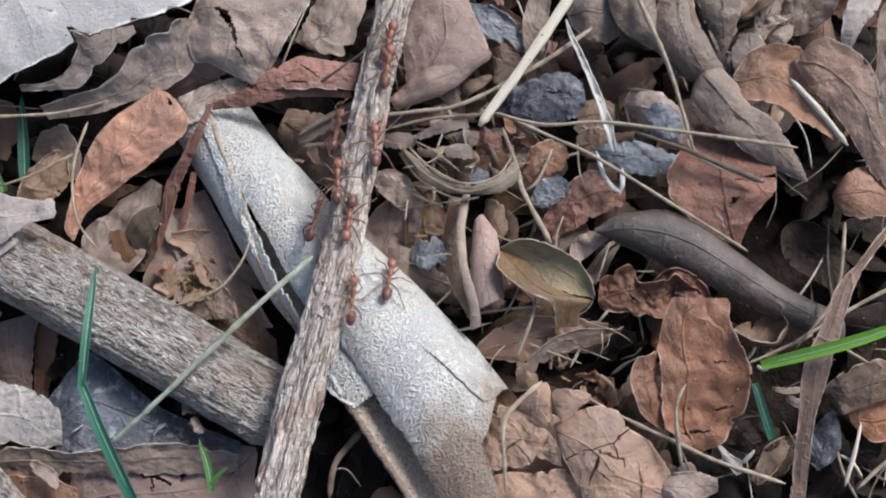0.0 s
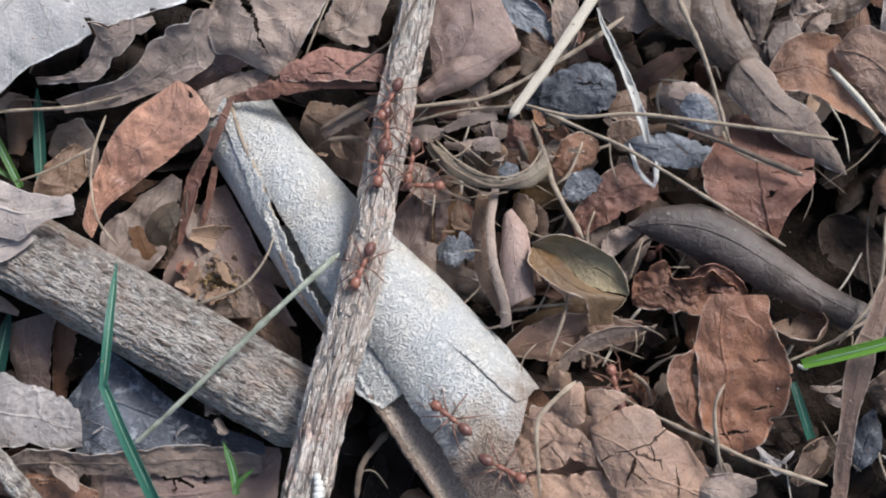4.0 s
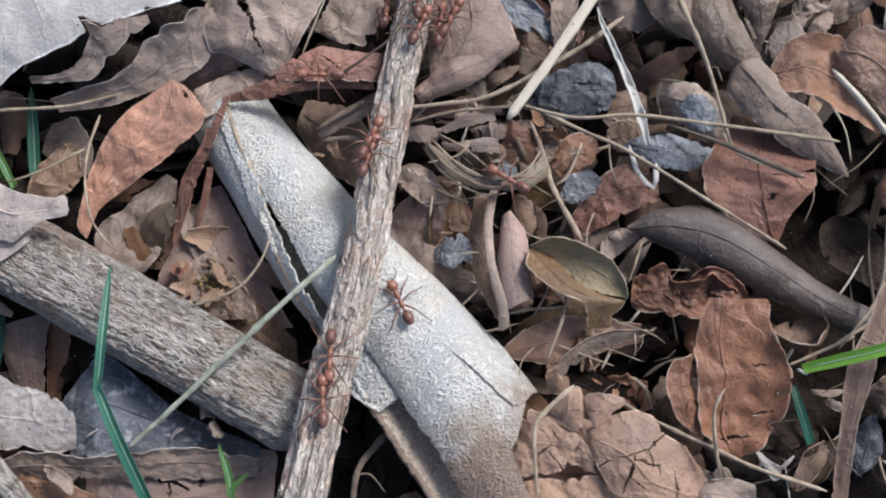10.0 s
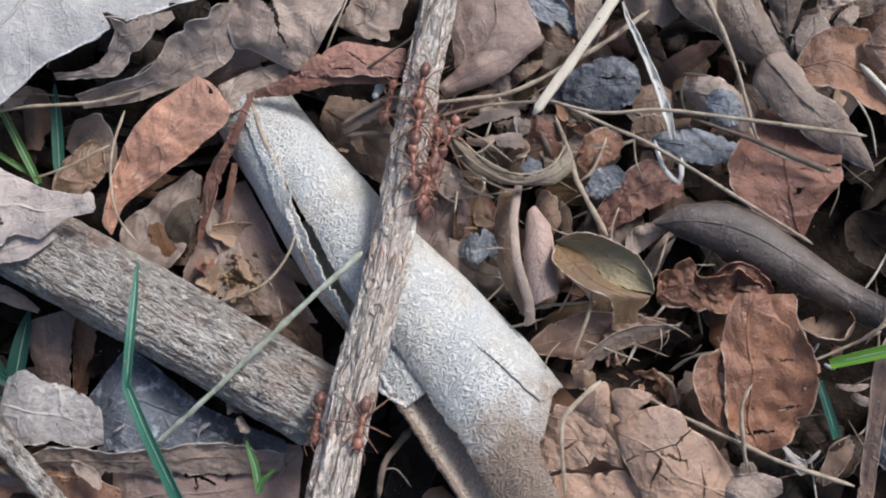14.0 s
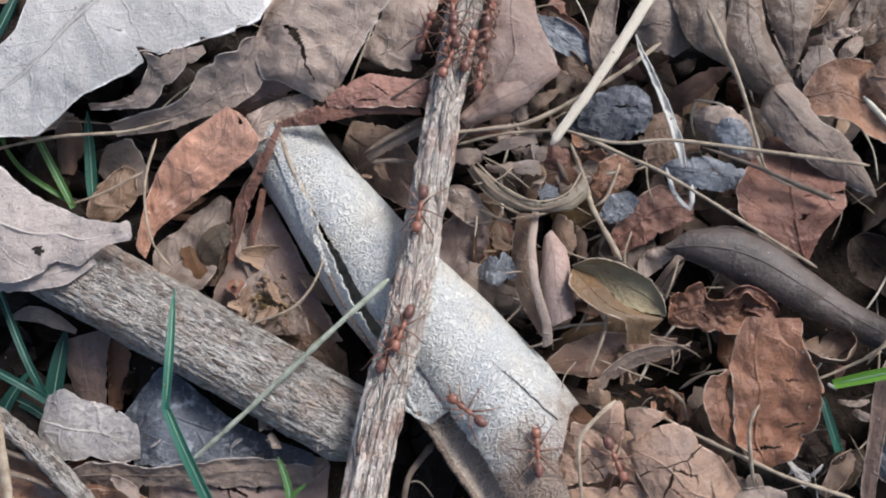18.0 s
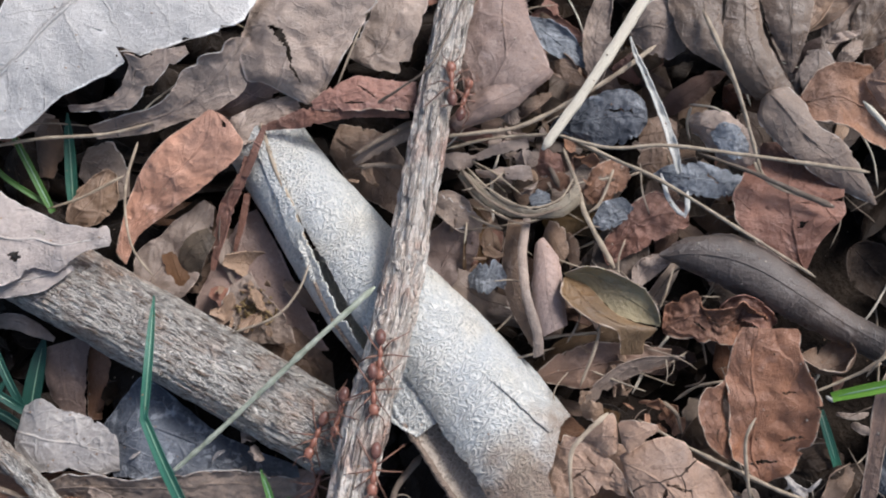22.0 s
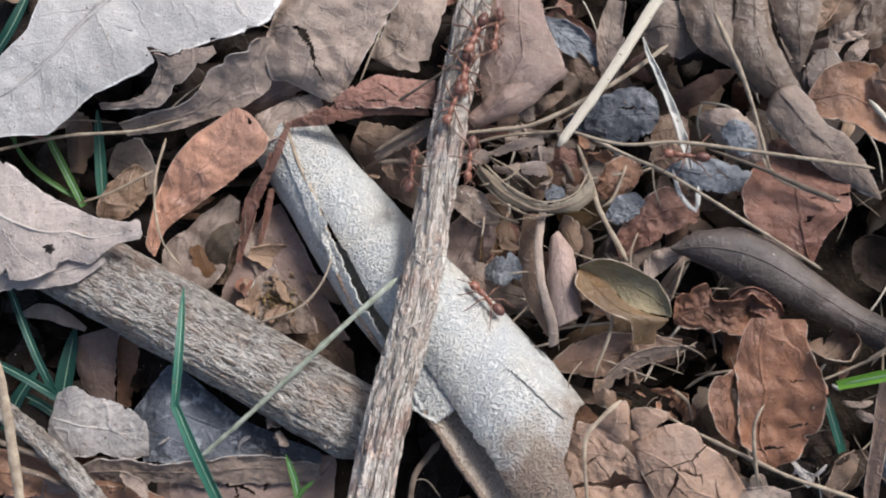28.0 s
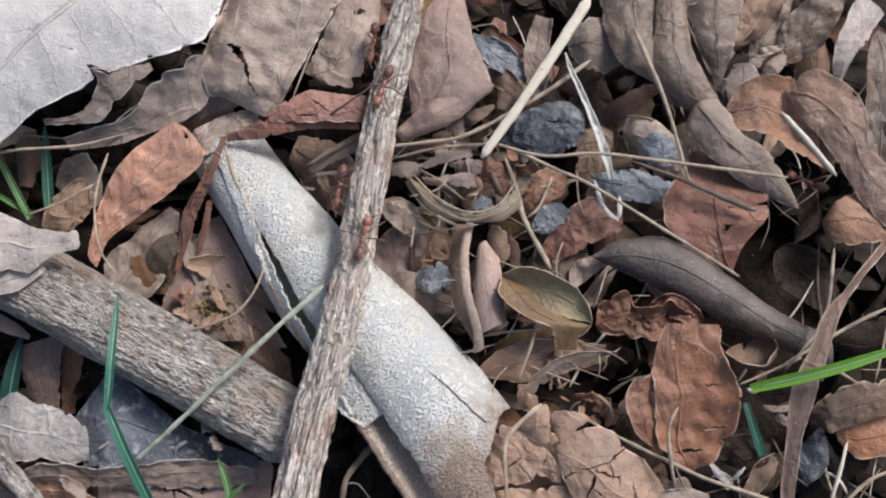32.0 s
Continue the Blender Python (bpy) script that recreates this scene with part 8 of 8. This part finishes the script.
def surface(graph, x, y):
    """Height (mm) and normal of the litter under a place, evened out over an ant's stance."""
    heights, normals = [], []
    for dx, dy in ((0, 0), (1.6, 0), (-1.6, 0), (0, 1.6), (0, -1.6)):
        hit, place, normal, *_ = scene.ray_cast(graph, ((x + dx) * MM, (y + dy) * MM, 0.05), (0, 0, -1))
        if hit:
            heights.append(place.z / MM)
            normals.append(normal if normal.z > 0 else -normal)
    heights.sort()
    mean = sum(normals, Vector((0, 0, 0)))
    mean = (mean.normalized() + Vector((0, 0, 0.8))).normalized() if len(normals) else Vector((0, 0, 1))
    return (2 * heights[-1] + heights[-2] + heights[-3]) / 4 + 0.15 if len(heights) > 2 else -6.0, mean


def plan(graph, ways):
    """Rows (seconds, pose, pace) along way points (seconds, x, y and maybe a heading), in millimetres, over the surface below."""
    t = np.array([w[0] for w in ways], float)
    xy = np.array([w[1:3] for w in ways], float)
    ticks = np.round(np.arange(0, 32.001, 0.25), 2)
    where = np.stack([np.interp(ticks, t, xy[:, k]) for k in (0, 1)], 1)
    soft = where.copy()
    soft[1:-1] = 0.25 * where[:-2] + 0.5 * where[1:-1] + 0.25 * where[2:]
    keep = np.isin(ticks, t)
    soft[keep] = where[keep]
    go = np.diff(soft, axis=0, prepend=2 * soft[:1] - soft[1:2])
    speed = np.linalg.norm(go, axis=1)
    fixed = {}
    for w in ways:
        if len(w) > 3:
            fixed.update({round(w[0] + d, 2): w[3] for d in (-0.5, -0.25, 0, 0.25)})
    rows, last, old = [], 60.0, None
    for k, tick in enumerate(ticks):
        aim = fixed.get(float(tick))
        if aim is None:
            aim = math.degrees(math.atan2(go[k][1], go[k][0])) if speed[k] > 0.25 else last + 8 * math.sin(k + xy[0][0])
            if near_line(soft[k][0], soft[k][1], TWIG_LINE) < 7.0:
                # on the twig ants run along it, up or down
                (ax, ay), (bx, by) = TWIG_LINE
                along = math.degrees(math.atan2(by - ay, bx - ax))
                aim = along + 14 * math.sin(k * 0.9 + xy[0][0]) + (0 if math.cos(radians(aim - along)) > 0 else 180)
        turn = (aim - last + 180) % 360 - 180
        last += turn if k == 0 else max(-80, min(80, turn))
        z, normal = surface(graph, *soft[k])
        # on the twig's flank an ant clings to the bark
        off = near_line(soft[k][0], soft[k][1], TWIG_LINE)
        if 3.0 < off < 6.5:
            (ax, ay), (bx, by) = TWIG_LINE
            out = Vector((by - ay, ax - bx, 0)).normalized()
            out = out if out.dot(Vector((soft[k][0] - ax, soft[k][1] - ay, 0))) > 0 else -out
            soft[k] -= np.array(out[:2]) * max(0.0, off - 4.0)
            z, normal = max(z, 4.6), (Vector((0, 0, 0.5)) + out * 0.75).normalized()
        old = z if old is None else old + max(-3.5, min(3.5, z - old))
        rows.append((float(tick), stance(Vector((soft[k][0], soft[k][1], old)) * MM, normal, last), float(speed[k])))
    return rows


def march(thing, rows):
    """Keys an ant's way and its legs."""
    walk(thing, [(t, m) for t, m, _ in rows])
    gait(thing, [t for t, _, _ in rows], [v for _, _, v in rows])


def gait(thing, ticks, speed):
    """Swings the legs by turns while the ant moves."""
    legs = [c for c in thing.children if c.name.startswith("leg")]
    legs.sort(key=lambda c: (-round(c.location.x, 5), -c.location.y))
    for n, leg in enumerate(legs):
        foot = leg.location.copy()
        side = 1 if foot.y > 0 else -1
        phase = 0.0 if n in (0, 3, 4) else math.pi
        rows = []
        for k, t in enumerate(np.arange(0, 32.001, 1 / 6)):
            pace = min(1.0, float(np.interp(t, ticks, speed)) / 4.0)
            swing = math.sin(phase + k * math.pi * 0.62) * (4 + 15 * pace)
            raised = max(0.0, math.cos(phase + k * math.pi * 0.62)) * 7 * pace
            rows.append((float(t), pose(foot.x, foot.y, foot.z, raised * side, 0, swing * side)))
        walk(leg, rows)


def motions():
    """All that moves: the ants along their trails and the larvae that they carry."""
    graph = bpy.context.evaluated_depsgraph_get()
    first = ant()
    trail = [first] + [copy_thing(first, Matrix()) for _ in range(20)]
    ways = []
    ways.append([(0, -9, -4.6, 79), (1, 8.1, -28.3), (2, -0.8, -31.1), (3, -0, -31.7), (4, -2.5, -29.7), (7, -26.8, -26.9), (8, -26.2, -55.3), (9, -25.6, -27), (10, -23.6, -26.7), (11, -24.1, -24.6), (12, -20.8, -19.5), (13, -30, -35.4), (14, -25.2, -58.3), (17, -25.2, -58.3), (18, -25.2, -58.3), (19, -25.2, -58.3), (20, -25.2, -58.3), (21, -30.7, -27.2), (22, -33.7, -36.1), (23, -26.2, -55.3), (24, -26.2, -55.3), (25, -30.6, -27.5), (28, -34.2, -61.3), (29, -34.2, -61.3), (30, -34.2, -61.3), (31, -36.2, -65.3), (32, -36.2, -65.3)])
    ways.append([(0, -16, -9.3, 99), (1, 11.5, -33.7), (2, 3.6, -39.4), (3, 3.5, -37), (4, 6.2, -38.4), (7, -21.7, -32.4), (8, -25.2, -58.3), (9, -25.2, -58.3), (10, -25.2, -58.3), (11, -23.8, -36.6), (12, -28.6, -22.6), (13, -26.2, -55.3), (14, -28.2, -59.3), (17, -28.2, -59.3), (18, -28.2, -59.3), (19, -28.2, -59.3), (20, -28.2, -59.3), (21, -31.1, -36), (22, -26.2, -55.3), (23, -28.2, -59.3), (24, -28.2, -59.3), (25, -28.2, -59.3), (28, -33.2, -64.3), (29, -33.2, -64.3), (30, -33.2, -64.3), (31, -33.2, -64.3), (32, -33.2, -64.3)])
    ways.append([(0, -23, 6.5, 68), (1, -14.6, -2.6, 123), (2, -21.7, -13.1), (3, -16.3, 4), (4, -18.1, -4.1), (7, -28, -20.3), (8, -13.9, 4.5), (9, -18.7, -6.4), (10, -11.2, -8.9, 116), (11, -14.7, 4), (12, -16.2, -10.5), (13, -21.8, 0.5), (14, -30.3, -29.7), (17, -8.3, -19.8, 111), (18, -21.8, -14.7), (19, -15.4, -7.3, 116), (20, -24.1, -12.4), (21, -23.2, -4.3), (22, -32.8, -27.3), (23, -32.6, -24.1, -38), (24, -44.2, -23.7), (25, -32.8, -20.4), (28, -31.2, -60.3), (29, -31.2, -60.3), (30, -31.2, -60.3), (31, -34.2, -61.3), (32, -34.2, -61.3)])
    ways.append([(0, -15.9, 5.4), (1, -1.8, -19.4, -42), (2, -10.3, -12.3, 145), (3, -15.5, 12.9), (4, -8.1, 12.9), (7, -7.2, -3.2, 146), (8, 13.1, 9.4, -4), (9, 12.9, 10.5, 169), (10, 8.6, 14, 146), (11, 2.7, 11.4, -173), (12, -7.7, -12, 110), (13, -21.7, -8.1), (14, -21.8, -31), (17, 1.5, -32, 135), (18, -7.7, -25), (19, -28.2, -32.8), (20, -26.2, -55.3), (21, -28.5, -22.2), (22, -22.1, -33), (23, -1.6, -31.4), (24, -31.7, -34.9), (25, -28.6, -19.4), (28, -28.2, -59.3), (29, -28.2, -59.3), (30, -28.2, -59.3), (31, -31.2, -60.3), (32, -31.2, -60.3)])
    ways.append([(0, -17.7, 12.5), (1, -16.2, 20.6), (2, -26.7, -12.8), (3, -20.9, 17.2), (4, -15.2, 14.8), (7, -18.1, -3.8), (8, -21.7, 9.8), (9, -21.3, 12.1), (10, -16.4, 16.4), (11, -15.8, 11.5), (12, -16.9, -5.8), (13, -24.5, 6.8), (14, -13.3, 13.6), (17, -11, 26.8), (18, -16.3, 11.2), (19, -20.8, 11.1), (20, -19.8, 13), (21, -23.9, 1.4), (22, -28.9, -23.3), (23, -5.6, -26.9), (24, -16.4, -10.2, 120), (25, -16.7, -8.7, 70), (28, -5.8, -4.5, 132), (29, -8, 3.8, -78), (30, -9.7, -5.7, 109), (31, -9.5, -4.6, 118), (32, -14.9, 7.6)])
    ways.append([(0, -9.7, 35.4), (1, -5.7, 74.6), (2, -5.7, 74.6), (3, -4.4, 47), (4, -13.5, 26.8), (7, -14, 26.3), (8, -16.6, 22.4), (9, -18.8, 33.1), (10, -26.2, 33.3), (11, -15.1, 28.9), (12, -15.8, 4.3), (13, -17.4, 16.4), (14, -13, 21.9), (17, -6.5, 39.7), (18, -5.7, 74.6), (19, -13.3, 32.6), (20, -14.9, 25.5), (21, -10.4, 17.5), (22, -12.8, 76.6), (23, -12.8, 76.6), (24, -12.8, 76.6), (25, -12.8, 76.6), (28, -8.7, 38.4), (29, -4.7, 48.8), (30, -16.2, 46.2), (31, -14.9, 56.8), (32, -5.7, 74.6)])
    ways.append([(0, -9.2, 40.5), (1, -12.8, 76.6), (2, -12.8, 76.6), (3, -12.8, 76.6), (4, -12.8, 76.6), (7, -12.8, 76.6), (8, -15.9, 44.9), (9, -19, 44.2), (10, -5.7, 74.6), (11, -5.7, 74.6), (12, -11.8, 19.1), (13, -9.7, 14.5), (14, -12.1, 11.5), (17, -12, 21.3), (18, -20, -10.7), (19, -10.5, 1.7, 119), (20, -15.5, 7.9), (21, -16.5, -0), (22, -20.8, -13.9), (23, -15.2, 5.3), (24, -8.5, 1.3, 115), (25, -16.3, 22), (28, -18.8, 19.5, 87), (29, -13.3, 9.9), (30, -23.1, -16.1), (31, -26.2, -55.3), (32, -26.2, -55.3)])
    ways.append([(0, -11.4, 19.5), (1, -2.5, 43.6), (2, -10.2, 39.8), (3, -15.4, 18.8), (4, -8.6, 16.2), (7, -10.2, 19.1), (8, -9.4, 8.1), (9, -10.6, 28.6), (10, -1.8, 44.8), (11, -10, 33.6), (12, -1.3, 13.1, 176), (13, -4.4, 15.3), (14, -10.7, 18.9), (17, -9.7, 35.2), (18, -3.5, 49.7), (19, -5.9, 32.1), (20, -9, 23.6), (21, -10.4, 12.6), (22, -7.1, 34.4), (23, -16.2, 10.3), (24, -8.2, 42.1), (25, -13.7, 26.1), (28, -9.7, 22.3), (29, -12.2, 17.1), (30, -12.4, 28.1), (31, -16.6, 34.8), (32, -19.9, 18.9)])
    ways.append([(0, 79.4, 39.6), (1, 94.7, 19.1), (2, 30.3, -21.2), (3, 32, -53.4), (4, 26, -24.8), (7, -12.2, -14.9, 138), (8, -8.7, 0.1), (9, -21.2, -13.3), (10, -22.4, -19.2), (11, -22.4, -18.4), (12, -28.6, -14.5), (13, -20.4, -20.2), (14, -26.2, -55.3), (17, 4.9, -40), (18, 4.6, -32.7), (19, -21.8, -29.9), (20, -24.5, -17.9), (21, -17, -5), (22, -22.2, -19.7), (23, -23.2, 6.7, 89), (24, -46.8, -20.4), (25, -30.5, -12.6), (28, -26.2, -55.3), (29, 6.1, -36.8), (30, -24.8, -22.6), (31, -25.2, -58.3), (32, -25.2, -58.3)])
    ways.append([(0, -18.8, 23.8), (1, -8.2, 49.4), (2, -16.4, 46.4), (3, -10, 46.3), (4, -14, 21.4), (7, -22.9, 13.1, 80), (8, -19.7, 13), (9, -18.5, 19.3), (10, -16.5, 19.7), (11, -16.6, 18.4), (12, -13.2, -0.5), (13, -15.2, 4.4), (14, -10.5, 8.9), (17, 16.1, -26.4), (18, 19.1, -33.8), (19, 26, -55.4), (20, 26, -55.4), (21, 26, -55.4), (22, 26, -55.4), (23, 25.7, -34.9), (24, 18, -35.9), (25, 5.5, -37), (28, 26, -55.4), (29, 9.2, -43), (30, 26, -55.4), (31, 26, -55.4), (32, 26, -55.4)])
    ways.append([(0, 95.7, 19.1), (1, 97.7, 20.1), (2, 97.7, 20.1), (3, 97.7, 20.1), (4, 39.2, 4.6, 40), (7, 92.7, 15.1), (8, 92.7, 15.1), (9, 92.7, 15.1), (10, 92.7, 15.1), (11, 92.7, 15.1), (12, 92.7, 15.1), (13, 92.7, 15.1), (14, 92.7, 15.1), (17, 92.7, 15.1), (18, 92.7, 15.1), (19, 92.7, 15.1), (20, 92.7, 15.1), (21, 92.7, 15.1), (22, 92.7, 15.1), (23, 92.7, 15.1), (24, 92.7, 15.1), (25, 92.7, 15.1), (28, 32.8, 22.8), (29, 38.3, 11.6), (30, 92.7, 15.1), (31, 69, 23.8), (32, 74, 21, 158)])
    ways.append([(0, 9.8, 74.5), (1, 10.1, 74.5), (2, 10.1, 74.5), (3, 10.1, 74.5), (4, 10.1, 74.5), (7, 1.7, 46.6), (8, -9.1, 34.2), (9, -9.3, 36.7), (10, -14.8, 47.2), (11, -12.8, 76.6), (12, -17.3, 28.6), (13, -17.7, 25), (14, -18.2, 27.2), (17, -13.4, 34.1), (18, -15.4, 49.2), (19, -19.7, 16.7), (20, -20.9, 15.8), (21, -25.6, 10.9, 47), (22, -8.7, 36), (23, -5.7, 74.6), (24, -5.7, 74.6), (25, -9.5, 32.4), (28, -11.4, 31.5), (29, -5.6, 40.6), (30, -7.5, 35.2), (31, -17.7, 42), (32, -10.9, 38.4)])
    ways.append([(0, -56.9, -61.4), (1, -55.3, -61.4), (2, -26.9, -21), (3, -24.3, -37), (4, -26.2, -55.3), (7, -21.4, -40.2), (8, -28.2, -59.3), (9, -28.2, -59.3), (10, -28.2, -59.3), (11, -28.2, -59.3), (12, -21.2, -24.8), (13, -25.2, -58.3), (14, -31.2, -60.3), (17, -31.2, -60.3), (18, -31.2, -60.3), (19, -31.2, -60.3), (20, -31.2, -60.3), (21, -31.2, -60.3), (22, -25.2, -58.3), (23, -25.2, -58.3), (24, -25.2, -58.3), (25, -1.5, -30.1), (28, -25.2, -58.3), (29, -25.2, -58.3), (30, -25.2, -58.3), (31, -28.2, -59.3), (32, -28.2, -59.3)])
    ways.append([(0, -7.7, 82.6), (1, -4.7, 82.6), (2, -4.7, 82.6), (3, -4.7, 82.6), (4, -4.7, 82.6), (7, -4.7, 82.6), (8, -4.7, 82.6), (9, -4.7, 82.6), (10, -4.7, 82.6), (11, -4.7, 82.6), (12, -4.7, 82.6), (13, -4.7, 82.6), (14, -4.7, 82.6), (17, -5.7, 74.6), (18, -12.8, 76.6), (19, -14.7, 46.3), (20, -14.3, 46.7), (21, -2, 45.7), (22, -5.7, 74.6), (23, -2.7, 75.6), (24, -2.7, 75.6), (25, -2.7, 75.6), (28, -7.4, 45.8), (29, -5.7, 74.6), (30, -8.3, 47.7), (31, -0.4, 48), (32, -14.1, 49.5)])
    ways.append([(0, 6.1, 75.6), (1, 3.1, 76.5), (2, 3.1, 76.5), (3, 3.1, 76.5), (4, 3.1, 76.5), (7, 3.1, 76.5), (8, 3.1, 76.5), (9, 3.1, 76.5), (10, 3.1, 76.5), (11, 3.1, 76.5), (12, 3.1, 76.5), (13, -15.2, 45.1), (14, -12.1, 28.8), (17, -3.8, 50.1), (18, -2.7, 75.6), (19, -2.7, 75.6), (20, 10.4, 54.4), (21, 10.1, 74.5), (22, 10.1, 74.5), (23, 10.1, 74.5), (24, 10.1, 74.5), (25, 10.1, 74.5), (28, 42, 54.8), (29, 13.1, 75.5), (30, 13.1, 75.5), (31, 13.1, 75.5), (32, 13.1, 75.5)])
    ways.append([(0, -4.0, 78.0), (6, -5.0, 72.0), (7, 2.6, 37.8), (8, -7.7, 23.4), (9, -16.5, 31.5, 20), (10, -8.1, 46.8), (11, -0.6, 41.0), (12, -7.3, 29.2), (13, -6.8, 16.6, 30), (14, -9.8, 13.6), (15.5, -8.6, 25.9), (17, -11.6, 49.7), (18, -10.7, 40.5), (19, -7.8, 51.0), (21, -5.0, 75.0), (26, -5.0, 73.0), (28, -3.6, 48.5), (29, -9.6, 52.1), (30, -13.5, 41.9), (32, -4.0, 80.0)])
    ways.append([(0, -2.0, 80.0), (6, -3.5, 74.0), (7, -0.9, 46.0), (8, -6.2, 24.5), (9, -20.4, 30.9, 110), (10, -3.6, 43.5), (11, -7.0, 36.5), (12, -9.1, 16.4), (13, -3.2, 15.8, 150), (14, -11.5, 21.2), (15.5, -7.6, 25.9), (17, -10.4, 52.1), (18, -10.4, 45.5), (19, -14.7, 42.7), (21, -4.0, 76.0), (26, -3.8, 74.0), (28, -7.8, 45.7), (29, -7.8, 46.3), (30, -10.6, 48.1), (32, -2.0, 81.0)])
    ways.append([(0, 0.0, 82.0), (6, -2.0, 76.0), (7, 3.5, 48.6), (8, -6.2, 37.5), (9, -16.4, 32.7, -70), (10, -8.1, 41.8), (11, -5.6, 42.2), (12, -15.0, 30.2), (13, -9.1, 6.3, -60), (14, -13.0, 10.3), (15.5, -6.6, 25.9), (17, -3.3, 37.9), (18, -10.0, 49.5), (19, -10.0, 41.1), (21, -3.0, 77.0), (26, -2.6, 75.0), (28, -9.9, 38.7), (29, -8.1, 40.1), (30, -13.1, 40.7), (32, 0.0, 82.0)])
    ways.append([(0, 2.0, 84.0), (6, -0.5, 78.0), (7, -0.8, 80.0), (8, -0.3, 80.0), (9, -17.6, 31.6, 160), (10, -0.3, 80.0), (11, 0.8, 80.0), (12, 0.1, 80.0), (13, -8.1, 15.5, 100), (14, -13.2, 22.9), (15.5, -5.6, 25.9), (17, -10.3, 42.0), (18, -4.0, 52.6), (19, -0.9, 80.0), (21, -2.0, 78.0), (26, -1.4, 76.0), (28, 1.0, 80.0), (29, 0.1, 80.0), (30, -0.2, 80.0), (32, 2.0, 83.0)])
    ways.append([(0, 4.0, 86.0), (6, 1.0, 80.0), (7, 1.5, 82.0), (8, 2.2, 82.0), (9, -15.9, 38.7), (10, 1.8, 82.0), (11, 1.1, 82.0), (12, 2.8, 82.0), (13, -10.4, 13.0, 200), (14, -7.0, 21.9), (15.5, -4.6, 25.9), (17, -5.1, 37.8), (18, -7.5, 42.5), (19, 1.2, 82.0), (21, -1.0, 79.0), (26, -0.2, 77.0), (28, 1.9, 82.0), (29, 1.3, 82.0), (30, 2.7, 82.0), (32, 4.0, 84.0)])
    ways.append([(0, 6.0, 88.0), (6, 2.5, 82.0), (7, 3.6, 84.0), (8, 3.9, 84.0), (9, -14.3, 32.6, -130), (10, 5.0, 84.0), (11, 3.9, 84.0), (12, 4.0, 84.0), (13, -4.6, 13.2, -20), (14, -12.1, 16.8), (15.5, -3.6, 25.9), (17, -10.4, 47.0), (18, -4.3, 39.8), (19, 4.3, 84.0), (21, 0.0, 80.0), (26, 1.0, 78.0), (28, 4.0, 84.0), (29, 3.7, 84.0), (30, 3.2, 84.0), (32, 6.0, 85.0)])
    grubs = [larva() for _ in range(3)]
    grub_ways = []
    grub_ways.append([(0, -26.4, -59.7), (5.5, -23.9, -35.7), (6.5, -20.9, -12.9), (7, -19.2, 0.3), (7.5, -20.8, 16), (8, -17.9, 34.4), (9, -10.4, 64.1), (32, -7.2, 82.2)])
    grub_ways.append([(0, -33, -62.5), (10, -37, -60.5), (11, -31.7, -39.8), (12, -24.9, -12), (13, -20.1, 14.5), (13.5, -22.9, 20.4), (14, -20.1, 33.5), (15, -9.1, 69.8), (32, -2.3, 84.8)])
    grub_ways.append([(0, -20.3, -66.1), (23, -33.4, -62), (25, -15.9, -10.1), (25.5, -7.4, 29.7), (26.5, -5.4, 76.2), (32, 7.4, 80.6)])
    laid = [plan(graph, way) for way in ways]
    laid_grubs = [plan(graph, way) for way in grub_ways]
    for one, rows in zip(trail, laid):
        march(one, rows)
    for one, rows in zip(grubs, laid_grubs):
        walk(one, [(t, m) for t, m, _ in rows])


motions()
